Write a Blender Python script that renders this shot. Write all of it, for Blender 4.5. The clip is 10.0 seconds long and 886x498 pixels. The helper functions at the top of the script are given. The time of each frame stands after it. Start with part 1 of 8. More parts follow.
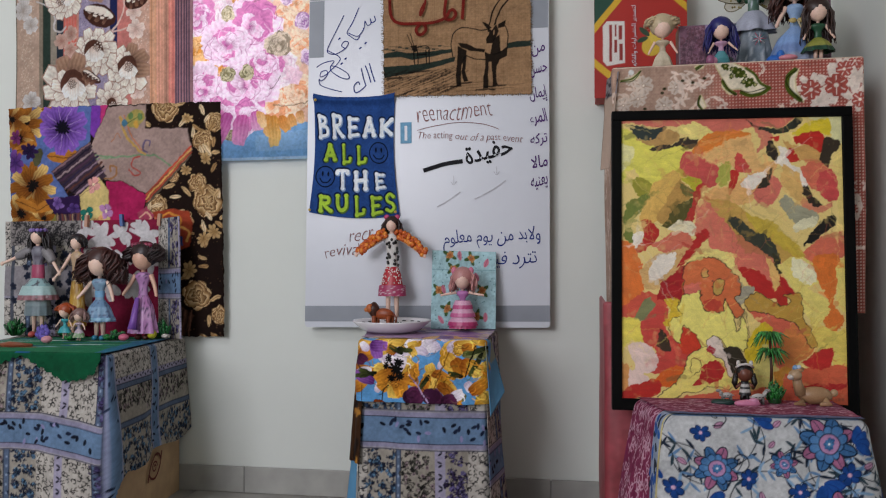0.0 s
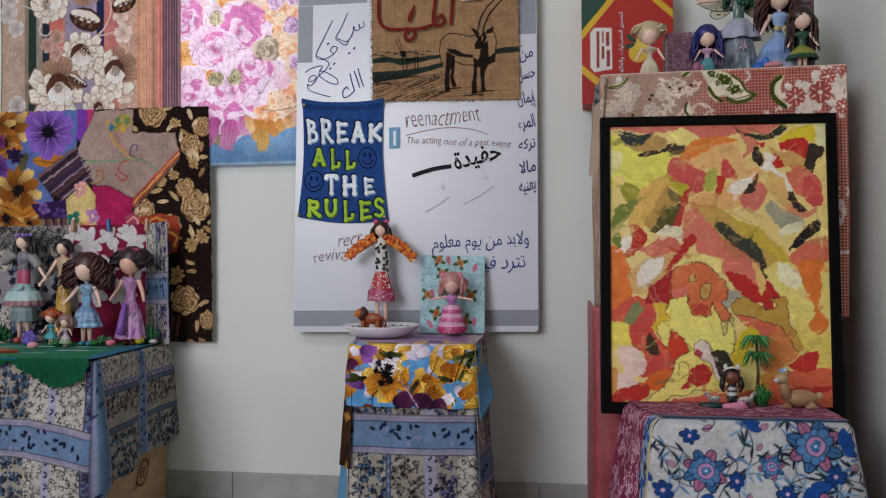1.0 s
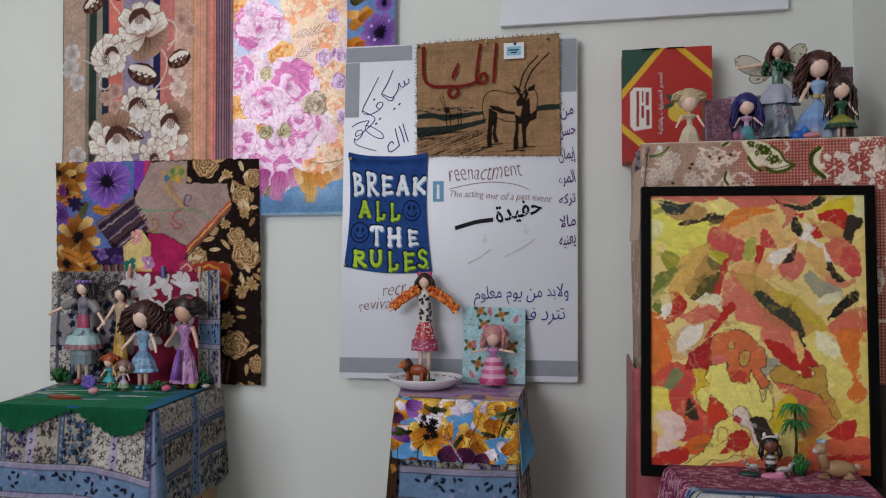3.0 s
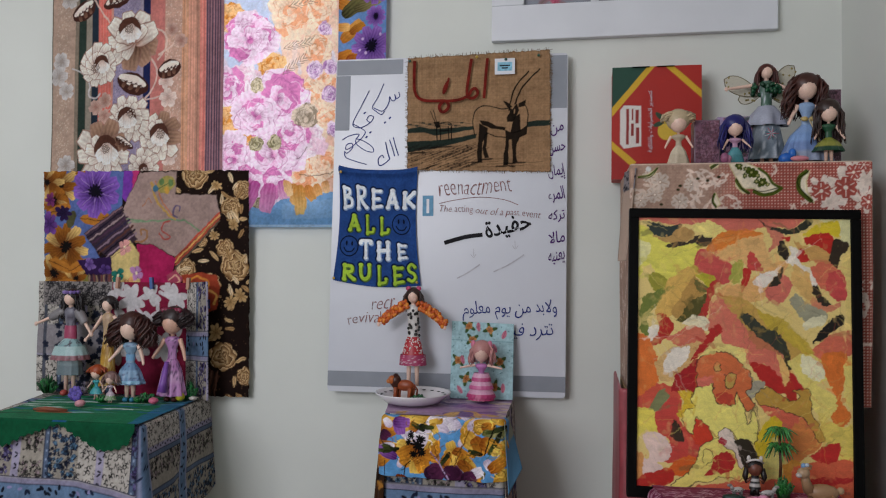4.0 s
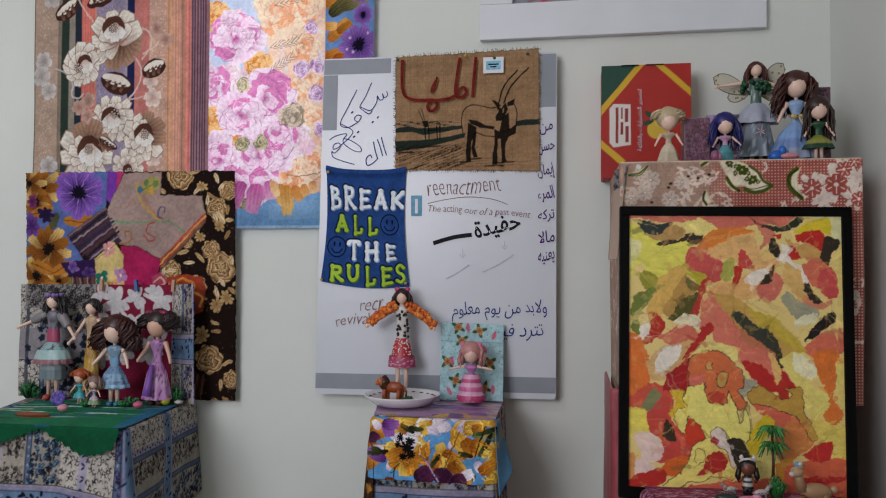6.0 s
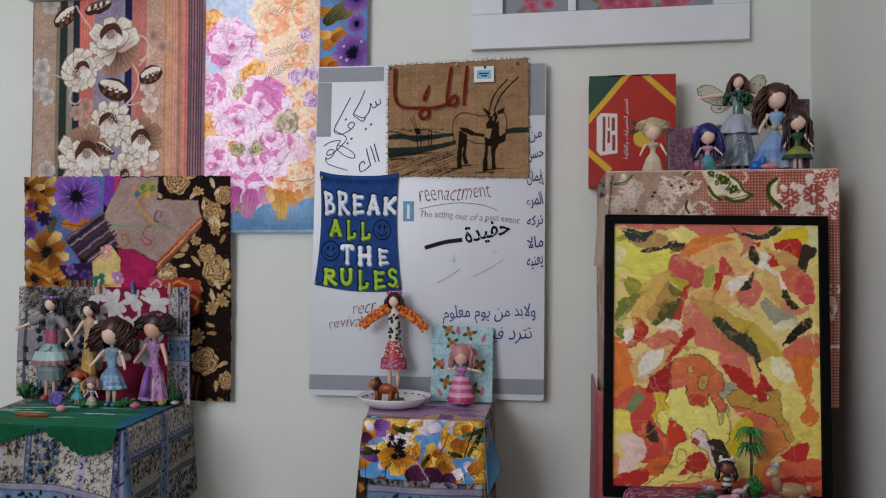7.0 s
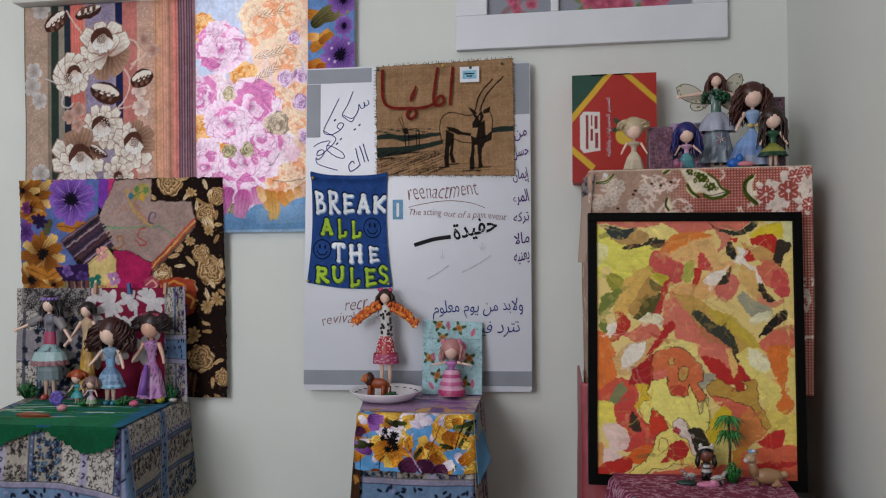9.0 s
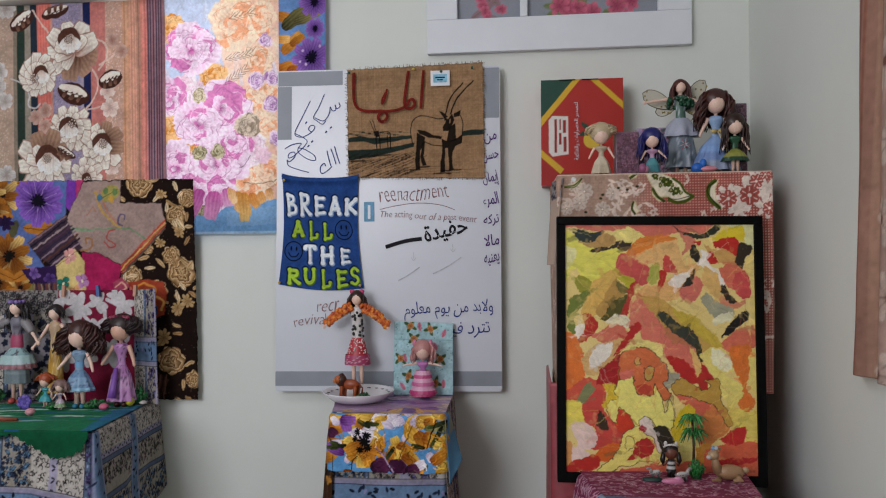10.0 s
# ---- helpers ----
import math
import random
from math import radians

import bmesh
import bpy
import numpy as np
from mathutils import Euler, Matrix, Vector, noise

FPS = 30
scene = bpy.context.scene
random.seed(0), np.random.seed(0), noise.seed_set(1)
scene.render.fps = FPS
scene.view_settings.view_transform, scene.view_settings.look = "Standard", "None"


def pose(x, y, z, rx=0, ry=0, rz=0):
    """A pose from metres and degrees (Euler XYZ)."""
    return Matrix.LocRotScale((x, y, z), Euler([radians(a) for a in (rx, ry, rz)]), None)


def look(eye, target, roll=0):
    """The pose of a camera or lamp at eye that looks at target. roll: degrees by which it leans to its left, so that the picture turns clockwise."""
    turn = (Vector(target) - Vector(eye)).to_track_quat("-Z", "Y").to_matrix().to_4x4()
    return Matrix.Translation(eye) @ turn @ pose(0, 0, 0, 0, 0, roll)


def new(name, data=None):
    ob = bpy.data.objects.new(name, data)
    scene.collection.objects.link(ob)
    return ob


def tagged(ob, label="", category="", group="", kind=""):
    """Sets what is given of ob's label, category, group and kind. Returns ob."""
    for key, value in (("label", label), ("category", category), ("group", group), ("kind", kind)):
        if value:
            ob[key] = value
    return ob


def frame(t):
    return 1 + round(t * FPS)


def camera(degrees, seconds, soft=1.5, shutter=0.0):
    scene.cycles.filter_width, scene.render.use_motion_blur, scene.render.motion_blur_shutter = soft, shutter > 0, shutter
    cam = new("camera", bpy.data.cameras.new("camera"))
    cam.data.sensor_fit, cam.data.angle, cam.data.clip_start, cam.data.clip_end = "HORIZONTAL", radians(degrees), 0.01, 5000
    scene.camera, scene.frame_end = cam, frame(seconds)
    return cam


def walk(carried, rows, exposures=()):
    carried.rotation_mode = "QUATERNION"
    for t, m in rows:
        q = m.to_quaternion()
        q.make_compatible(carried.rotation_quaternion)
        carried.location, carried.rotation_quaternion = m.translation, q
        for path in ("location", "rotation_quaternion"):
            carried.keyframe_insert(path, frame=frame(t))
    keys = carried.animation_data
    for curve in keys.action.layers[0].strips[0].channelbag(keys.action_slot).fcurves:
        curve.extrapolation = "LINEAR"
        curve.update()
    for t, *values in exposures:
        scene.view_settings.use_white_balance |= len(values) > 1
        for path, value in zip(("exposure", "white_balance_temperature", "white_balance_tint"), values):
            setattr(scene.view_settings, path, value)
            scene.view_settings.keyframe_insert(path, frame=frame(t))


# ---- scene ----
cam = camera(59.6, 10.0, soft=1.12)
PATH = [
    (0, (0.431, -2.177, 0.68), (0.084, -0.207, 0.714), -0.3),
    (0.5, (0.431, -2.18, 0.682), (0.085, -0.21, 0.72), -0.3),
    (1, (0.42, -2.187, 0.684), (0.113, -0.211, 0.726), -0.4),
    (1.5, (0.406, -2.203, 0.708), (0.081, -0.23, 0.754), -0.3),
    (2, (0.397, -2.239, 0.754), (0.031, -0.273, 0.811), -0.2),
    (2.5, (0.395, -2.26, 0.788), (0.008, -0.298, 0.843), -0.1),
    (4, (0.405, -2.262, 0.866), (0.043, -0.296, 0.914), 0.5),
    (4.5, (0.398, -2.267, 0.875), (0.042, -0.3, 0.931), 0.9),
    (5, (0.399, -2.241, 0.864), (0.05, -0.272, 0.922), 0.8),
    (5.5, (0.398, -2.224, 0.848), (0.055, -0.254, 0.908), 0.4),
    (7, (0.413, -2.293, 0.871), (0.099, -0.319, 0.927), 0.4),
    (7.5, (0.42, -2.294, 0.871), (0.107, -0.319, 0.905), 0.5),
    (8, (0.417, -2.311, 0.883), (0.105, -0.335, 0.903), 0.4),
    (8.5, (0.415, -2.33, 0.892), (0.114, -0.353, 0.911), -0.1),
    (9, (0.431, -2.349, 0.901), (0.137, -0.371, 0.922), -0.5),
    (9.5, (0.427, -2.376, 0.907), (0.156, -0.395, 0.927), -0.6),
    (10, (0.429, -2.376, 0.916), (0.214, -0.387, 0.928), -0.6),
]
walk(cam, [(t, look(eye, target, roll)) for t, eye, target, roll in PATH], [(0, -0.06), (1.5, -0.12), (2.5, -0.2), (8, -0.24), (10, -0.17)])

# ---- daylight ----
world = bpy.data.worlds.new("sky")
scene.world = world
world.use_nodes = True
wn = world.node_tree.nodes
sky = wn.new("ShaderNodeTexSky")
sky.sky_type = "NISHITA"
sky.sun_disc = False
sky.sun_elevation, sky.sun_rotation = radians(50), radians(120)
world.node_tree.links.new(sky.outputs[0], wn["Background"].inputs[0])
wn["Background"].inputs[1].default_value = 0.12


def window_light(name, eye, target, w, h, power, colour):
    """The sky's light, coming in at a window's opening."""
    d = bpy.data.lights.new(name, "AREA")
    d.shape, d.size, d.size_y, d.energy, d.color = "RECTANGLE", w, h, power, colour
    ob = new(name, d)
    ob.matrix_world = look(eye, target)
    return ob


window_light("rear_window_light", (-1.4, -4.16, 1.72), (-0.2, -0.3, 1.6), 1.6, 1.4, 78, (0.945, 0.93, 1.0))
window_light("ceiling_lamp_light", (-1.15, -2.15, 2.69), (-1.15, -2.15, 0.0), 0.5, 0.5, 15, (0.945, 0.93, 1.0))
window_light("back_window_light", (-0.62, 0.21, 1.62), (-0.62, -1.0, 1.45), 0.62, 1.15, 6.8, (1.0, 0.95, 0.95))

# ---- colours ----


def lin(h, gain=1.0):
    """A linear base colour from a six-digit colour code."""
    v = np.array([int(h[i:i + 2], 16) for i in (0, 2, 4)]) / 255.0
    v = np.where(v <= 0.04045, v / 12.92, ((v + 0.055) / 1.055) ** 2.4)
    return np.clip(v * gain, 0.004, 0.86)


def noise2(nx, ny, cells_x, cells_y, seed, octaves=3):
    """Smooth noise from 0 to 1 on a grid."""
    rng = np.random.RandomState(seed)
    out, amp, total = np.zeros((ny, nx)), 1.0, 0.0
    for _ in range(octaves):
        cx, cy = max(1, int(cells_x)), max(1, int(cells_y))
        g = rng.rand(cy + 2, cx + 2)
        x, y = np.linspace(0, cx - 1e-6, nx), np.linspace(0, cy - 1e-6, ny)
        i, j = x.astype(int), y.astype(int)
        u, v = x - i, y - j
        u, v = u * u * (3 - 2 * u), v * v * (3 - 2 * v)
        a = g[np.ix_(j, i)] * (1 - u) + g[np.ix_(j, i + 1)] * u
        b = g[np.ix_(j + 1, i)] * (1 - u) + g[np.ix_(j + 1, i + 1)] * u
        out += amp * (a * (1 - v[:, None]) + b * v[:, None])
        total += amp
        amp, cells_x, cells_y = amp * 0.5, cells_x * 2, cells_y * 2
    return out / total


class Dye:
    """A dyed cloth or painted board, w by h metres: x to the right, y down from its top edge."""

    def __init__(self, w, h, step, ground, seed=1, wobble=0.0, cell=0.03):
        self.w, self.h = w, h
        self.nx, self.ny = max(2, int(w / step) + 1), max(2, int(h / step) + 1)
        self.sx, self.sy = w / (self.nx - 1), h / (self.ny - 1)
        self.step = step
        self.c = np.zeros((self.ny, self.nx, 3)) + lin(ground)
        gx, gy = np.meshgrid(np.linspace(0, w, self.nx), np.linspace(0, h, self.ny))
        self.gx, self.gy = gx, gy
        self.x = gx + wobble * (noise2(self.nx, self.ny, w / cell, h / cell, seed) - 0.5)
        self.y = gy + wobble * (noise2(self.nx, self.ny, w / cell, h / cell, seed + 1) - 0.5)
        self.rng = np.random.RandomState(seed)

    def win(self, x0, y0, x1, y1):
        m = 0.02
        i0, i1 = max(0, int((x0 - m) / self.sx)), min(self.nx, int((x1 + m) / self.sx) + 2)
        j0, j1 = max(0, int((y0 - m) / self.sy)), min(self.ny, int((y1 + m) / self.sy) + 2)
        return (slice(j0, max(j0, j1)), slice(i0, max(i0, i1)))

    def lay(self, s, mask, colour):
        col = lin(colour) if isinstance(colour, str) else colour
        m = np.clip(mask, 0, 1)[..., None]
        self.c[s] = self.c[s] * (1 - m) + col * m

    def edge(self, d):
        return np.clip(0.5 + d / self.step, 0, 1)

    def rect(self, x0, y0, x1, y1, colour, alpha=1.0):
        s = self.win(x0, y0, x1, y1)
        x, y = self.gx[s], self.gy[s]
        self.lay(s, alpha * self.edge(np.minimum(np.minimum(x - x0, x1 - x), np.minimum(y - y0, y1 - y))), colour)

    def disc(self, x, y, rx, ry, colour, rot=0.0, alpha=1.0):
        r = max(rx, ry)
        s = self.win(x - r, y - r, x + r, y + r)
        dx, dy = self.x[s] - x, self.y[s] - y
        ca, sa = math.cos(rot), math.sin(rot)
        d = 1 - np.hypot((dx * ca + dy * sa) / rx, (dy * ca - dx * sa) / ry)
        self.lay(s, alpha * self.edge(d * min(rx, ry)), colour)

    def poly(self, pts, colour, alpha=1.0):
        xs, ys = [p[0] for p in pts], [p[1] for p in pts]
        s = self.win(min(xs), min(ys), max(xs), max(ys))
        x, y = self.x[s], self.y[s]
        inside = np.zeros(x.shape, bool)
        far = np.full(x.shape, 1e9)
        for (ax, ay), (bx, by) in zip(pts, pts[1:] + pts[:1]):
            if ay != by:
                inside ^= ((ay > y) != (by > y)) & (x < (bx - ax) * (y - ay) / (by - ay) + ax)
            k = np.clip(((x - ax) * (bx - ax) + (y - ay) * (by - ay)) / ((bx - ax) ** 2 + (by - ay) ** 2 + 1e-12), 0, 1)
            far = np.minimum(far, np.hypot(x - ax - k * (bx - ax), y - ay - k * (by - ay)))
        self.lay(s, alpha * self.edge(np.where(inside, far, -far)), colour)

    def line(self, pts, width, colour, alpha=1.0, smooth=True):
        if smooth and len(pts) > 2:
            pts = curve_points(pts)
        xs, ys = [p[0] for p in pts], [p[1] for p in pts]
        s = self.win(min(xs) - width, min(ys) - width, max(xs) + width, max(ys) + width)
        x, y = self.x[s], self.y[s]
        far = np.full(x.shape, 1e9)
        for (ax, ay), (bx, by) in zip(pts, pts[1:]):
            k = np.clip(((x - ax) * (bx - ax) + (y - ay) * (by - ay)) / ((bx - ax) ** 2 + (by - ay) ** 2 + 1e-12), 0, 1)
            far = np.minimum(far, np.hypot(x - ax - k * (bx - ax), y - ay - k * (by - ay)))
        self.lay(s, alpha * self.edge(width / 2 - far), colour)

    def flower(self, x, y, r, n, outer, inner, heart="", rot=0.0, deep=0.35, squash=1.0):
        s = self.win(x - r, y - r, x + r, y + r)
        dx, dy = self.x[s] - x, (self.y[s] - y) / squash
        d, a = np.hypot(dx, dy), np.arctan2(dy, dx) - rot
        wave = np.abs(np.cos(n * a / 2))
        uneven = 1 + 0.13 * np.sin(a * 2 + 40 * x) + 0.08 * np.sin(a * 3 + 90 * y)
        rim = r * uneven * (1 - deep + deep * wave ** 0.6)
        t = np.clip(d / r, 0, 1)[..., None]
        col = lin(inner) * (1 - t) + lin(outer) * t
        vein = 0.97 + 0.05 * np.sin(a * n * 5 + 3 * np.sin(d / r * 5 + x * 70))
        col = col * ((0.55 + 0.45 * np.clip(wave * 2.0, 0, 1)) * vein)[..., None]
        self.lay(s, self.edge(rim - d), col)
        if heart:
            self.disc(x, y, r * 0.2, r * 0.2 * squash, heart)

    def rose(self, x, y, r, dark, mid, light, seed=0, rings=3.2):
        s = self.win(x - r, y - r, x + r, y + r)
        dx, dy = self.x[s] - x, self.y[s] - y
        d, a = np.hypot(dx, dy) / r, np.arctan2(dy, dx) + seed
        rim = 0.86 + 0.14 * np.abs(np.cos(3.5 * a))
        turn = d * rings + 0.35 * np.sin(3 * a + 5 * d) + 0.16 * np.sin(7 * a + seed)
        f = (turn % 1.0)[..., None]
        col = np.where(f < 0.45, lin(light) * (1 - f / 0.45) + lin(mid) * f / 0.45, lin(mid) * (1 - (f - 0.45) / 0.55) + lin(dark) * (f - 0.45) / 0.55)
        self.lay(s, self.edge((rim - d) * r), col)

    def leaf(self, x, y, length, width, rot, colour, vein=""):
        s = self.win(x - length, y - length, x + length, y + length)
        dx, dy = self.x[s] - x, self.y[s] - y
        ca, sa = math.cos(rot), math.sin(rot)
        u, v = (dx * ca + dy * sa) / length, dy * ca - dx * sa
        half = width / 2 * np.sqrt(np.clip(1 - np.abs(2 * u - 1) ** 1.7, 0, 1)) * (u > 0) * (u < 1)
        self.lay(s, self.edge(half - np.abs(v)) * (half > 0), colour)
        if vein:
            self.line([(x, y), (x + length * ca * 0.9, y + length * sa * 0.9)], max(0.0011, width * 0.06), vein)

    def petal(self, x, y, length, width, rot, foot, tip, squash=1.0):
        """A broad petal, from its foot's colour to its tip's, finely veined."""
        s = self.win(x - length, y - length, x + length, y + length)
        if 0 in self.x[s].shape:
            return
        dx, dy = self.x[s] - x, (self.y[s] - y) / squash
        ca, sa = math.cos(rot), math.sin(rot)
        u, v = (dx * ca + dy * sa) / length, dy * ca - dx * sa
        half = width / 2 * np.sqrt(np.clip(1 - np.abs(1.75 * np.clip(u, 0, 1) ** 0.8 - 0.95) ** 2.2, 0, 1)) * (u > 0) * (u < 1)
        t = np.clip(u + 0.12 * np.sin(v / max(width, 1e-4) * 26 + x * 300), 0, 1)[..., None]
        col = lin(foot) * (1 - t) + lin(tip) * t
        self.lay(s, self.edge(half - np.abs(v)) * (half > 0), col)

    def dab(self, x, y, length, width, rot, colour, alpha=1.0, ragged=0.35):
        """A brush mark with ragged sides."""
        s = self.win(x - length, y - length, x + length, y + length)
        if 0 in self.x[s].shape:
            return
        dx, dy = self.x[s] - x, self.y[s] - y
        ca, sa = math.cos(rot), math.sin(rot)
        u, v = dx * ca + dy * sa, dy * ca - dx * sa
        q = self.rng.rand() * 100
        rough = np.sin(u * 210 + q) * 0.5 + np.sin(u * 77 + 2 * q) + np.sin(v * 160 + q) * 0.6
        half = width / 2 * (1 + ragged * 0.25 * rough) * np.clip(1.5 - 1.5 * (np.abs(u) * (1 + 0.12 * np.sin(v * 300 + q)) / (length / 2)) ** 6, 0, 1)
        streak = 0.95 + 0.05 * np.sin(v * 420 + 2 * np.sin(u * 11 + q) + q) + 0.05 * np.sin(v * 1130 + np.sin(u * 23) + 2 * q)
        col = (lin(colour) if isinstance(colour, str) else colour) * streak[..., None]
        self.lay(s, alpha * self.edge((half - np.abs(v)) * 0.45), col)

    def speck(self, x0, y0, x1, y1, count, r, colour, alpha=1.0):
        for _ in range(count):
            px, py = x0 + (x1 - x0) * self.rng.rand(), y0 + (y1 - y0) * self.rng.rand()
            q = r * (0.5 + self.rng.rand())
            self.disc(px, py, q, q * (0.6 + 0.4 * self.rng.rand()), colour, self.rng.rand() * 3, alpha)


def curve_points(pts, per=6):
    """A smooth line through the given points."""
    p = [pts[0]] + list(pts) + [pts[-1]]
    out = []
    for a, b, c, d in zip(p, p[1:], p[2:], p[3:]):
        for k in range(per):
            t = k / per
            out.append(tuple(0.5 * (2 * b[n] + (c[n] - a[n]) * t + (2 * a[n] - 5 * b[n] + 4 * c[n] - d[n]) * t * t
                             + (3 * b[n] - a[n] - 3 * c[n] + d[n]) * t ** 3) for n in range(len(b))))
    return out + [tuple(pts[-1])]


# ---- materials ----


def nodes_of(name):
    m = bpy.data.materials.new(name)
    m.use_nodes = True
    return m, m.node_tree.nodes, m.node_tree.links


def material(name, colour, rough=0.6, vary=0.08, scale=12.0, bump=0.05, fine=180.0, metal=0.0, coat=0.0, sheen=0.0, spec=0.5):
    """A solid material with stains at a large scale and grain at a fine one."""
    m, n, l = nodes_of(name)
    b = n["Principled BSDF"]
    co = n.new("ShaderNodeTexCoord")
    big, small = n.new("ShaderNodeTexNoise"), n.new("ShaderNodeTexNoise")
    big.inputs["Scale"].default_value, small.inputs["Scale"].default_value = scale, fine
    big.inputs["Detail"].default_value = 5
    ramp = n.new("ShaderNodeValToRGB")
    base = lin(colour) if isinstance(colour, str) else np.array(colour)
    ramp.color_ramp.elements[0].position, ramp.color_ramp.elements[1].position = 0.3, 0.7
    ramp.color_ramp.elements[0].color = (*np.clip(base * (1 - vary), 0, 1), 1)
    ramp.color_ramp.elements[1].color = (*np.clip(base * (1 + vary), 0, 0.9), 1)
    bm_ = n.new("ShaderNodeBump")
    bm_.inputs["Strength"].default_value, bm_.inputs["Distance"].default_value = bump, 0.004
    for t in (big, small):
        l.new(co.outputs["Object"], t.inputs["Vector"])
    l.new(big.outputs["Fac"], ramp.inputs[0])
    l.new(ramp.outputs[0], b.inputs["Base Color"])
    l.new(small.outputs["Fac"], bm_.inputs["Height"])
    l.new(bm_.outputs[0], b.inputs["Normal"])
    b.inputs["Roughness"].default_value, b.inputs["Metallic"].default_value = rough, metal
    b.inputs["Coat Weight"].default_value, b.inputs["Sheen Weight"].default_value = coat, sheen
    b.inputs["Specular IOR Level"].default_value = spec
    return m


def cloth_material(name, rough=0.85, sheer=0.0, weave=900.0, bump=0.25, sheen=0.02, spec=0.12, vary=0.10):
    """Dyed cloth: colours from the weave's own dye, thread relief, slight fading."""
    m, n, l = nodes_of(name)
    b = n["Principled BSDF"]
    at = n.new("ShaderNodeAttribute")
    at.attribute_name = "dye"
    co = n.new("ShaderNodeTexCoord")
    fade, thread = n.new("ShaderNodeTexNoise"), n.new("ShaderNodeTexNoise")
    fade.inputs["Scale"].default_value, thread.inputs["Scale"].default_value = 9, weave
    fade.inputs["Detail"].default_value = 4
    mp = n.new("ShaderNodeMapRange")
    mp.inputs["To Min"].default_value, mp.inputs["To Max"].default_value = 1 - vary, 1 + vary
    mp2 = n.new("ShaderNodeMapRange")
    mp2.inputs["To Min"].default_value, mp2.inputs["To Max"].default_value = 0.82, 1.18
    mul, mul2 = n.new("ShaderNodeVectorMath"), n.new("ShaderNodeVectorMath")
    mul.operation = mul2.operation = "SCALE"
    bu = n.new("ShaderNodeBump")
    bu.inputs["Strength"].default_value, bu.inputs["Distance"].default_value = bump, 0.0012
    for t in (fade, thread):
        l.new(co.outputs["Object"], t.inputs["Vector"])
    l.new(fade.outputs["Fac"], mp.inputs["Value"])
    l.new(thread.outputs["Fac"], mp2.inputs["Value"])
    l.new(at.outputs["Color"], mul.inputs[0])
    l.new(mp.outputs[0], mul.inputs["Scale"])
    l.new(mul.outputs[0], mul2.inputs[0])
    l.new(mp2.outputs[0], mul2.inputs["Scale"])
    l.new(mul2.outputs[0], b.inputs["Base Color"])
    l.new(thread.outputs["Fac"], bu.inputs["Height"])
    l.new(bu.outputs[0], b.inputs["Normal"])
    b.inputs["Roughness"].default_value, b.inputs["Sheen Weight"].default_value = rough, sheen
    b.inputs["Specular IOR Level"].default_value = spec
    if sheer:
        tr, mix = n.new("ShaderNodeBsdfTranslucent"), n.new("ShaderNodeMixShader")
        l.new(mul2.outputs[0], tr.inputs["Color"])
        mix.inputs[0].default_value = sheer
        l.new(b.outputs[0], mix.inputs[1])
        l.new(tr.outputs[0], mix.inputs[2])
        l.new(mix.outputs[0], n["Material Output"].inputs["Surface"])
    return m


CLOTH = cloth_material("printed_cotton")
SHEER = cloth_material("sheer_voile", sheer=0.55, weave=700)
LINED = cloth_material("printed_curtain_cloth", sheer=0.18, weave=700)
BURLAP = cloth_material("burlap", rough=0.95, weave=420, bump=0.9, sheen=0.05, vary=0.16)
SATIN = cloth_material("satin", rough=0.45, spec=0.5, weave=1200, bump=0.08)
PAINT = cloth_material("acrylic_paint", rough=0.5, spec=0.3, weave=420, bump=0.10, sheen=0.0, vary=0.04)
MOULDED = cloth_material("moulded_toy_plastic", rough=0.4, spec=0.5, weave=300, bump=0.03, sheen=0.0, vary=0.04)
WALL = material("wall_paint", (0.655, 0.68, 0.635), 0.75, 0.03, 3.0, 0.06, 260)
CEIL = material("ceiling_paint", (0.62, 0.63, 0.62), 0.85, 0.03, 3.0, 0.05, 220)
TILE = material("floor_tile", (0.31, 0.295, 0.27), 0.35, 0.10, 9.0, 0.03, 140)
SKIRT = material("skirting_tile", (0.34, 0.335, 0.31), 0.45, 0.12, 14.0, 0.05, 160)
GROUT = material("grout", (0.25, 0.25, 0.24), 0.9, 0.12, 30.0, 0.2, 400)
BOARD = material("white_enamel", (0.57, 0.59, 0.64), 0.28, 0.02, 5.0, 0.015, 160)
GREY = material("grey_board_band", (0.235, 0.255, 0.29), 0.5, 0.05, 16.0, 0.03, 200)
BLACK = material("black_frame_lacquer", (0.003, 0.003, 0.003), 0.55, 0.25, 14.0, 0.03, 200, spec=0.06)
WHITE = material("white_frame_paint", (0.66, 0.68, 0.72), 0.45, 0.03, 8.0, 0.04, 200)
RAILGREY = material("pelmet_paint", (0.55, 0.54, 0.52), 0.5, 0.05, 8.0, 0.04, 200)
CARD = material("brown_cardboard", (0.50, 0.33, 0.18), 0.85, 0.12, 20.0, 0.12, 300)
LOGO = material("printed_brown_ink", (0.13, 0.02, 0.012), 0.8)
PLATE = material("glazed_plate", (0.72, 0.70, 0.72), 0.18, 0.03, 20, 0.01, 100, coat=0.3)
INK_BLUE = material("blue_marker", (0.02, 0.035, 0.19), 0.7, 0.25, 60, spec=0.15)
INK_PURPLE = material("purple_marker", (0.075, 0.02, 0.14), 0.7, 0.25, 60, spec=0.15)
INK_BLACK = material("black_marker", (0.012, 0.012, 0.015), 0.7, 0.25, 60, spec=0.15)
INK_RED = material("thin_brown_marker", (0.26, 0.13, 0.13), 0.7, 0.25, 60, spec=0.15)
INK_PALE = material("pencil_grey", (0.44, 0.44, 0.48), 0.6, 0.2, 60)

# ---- mesh helpers ----


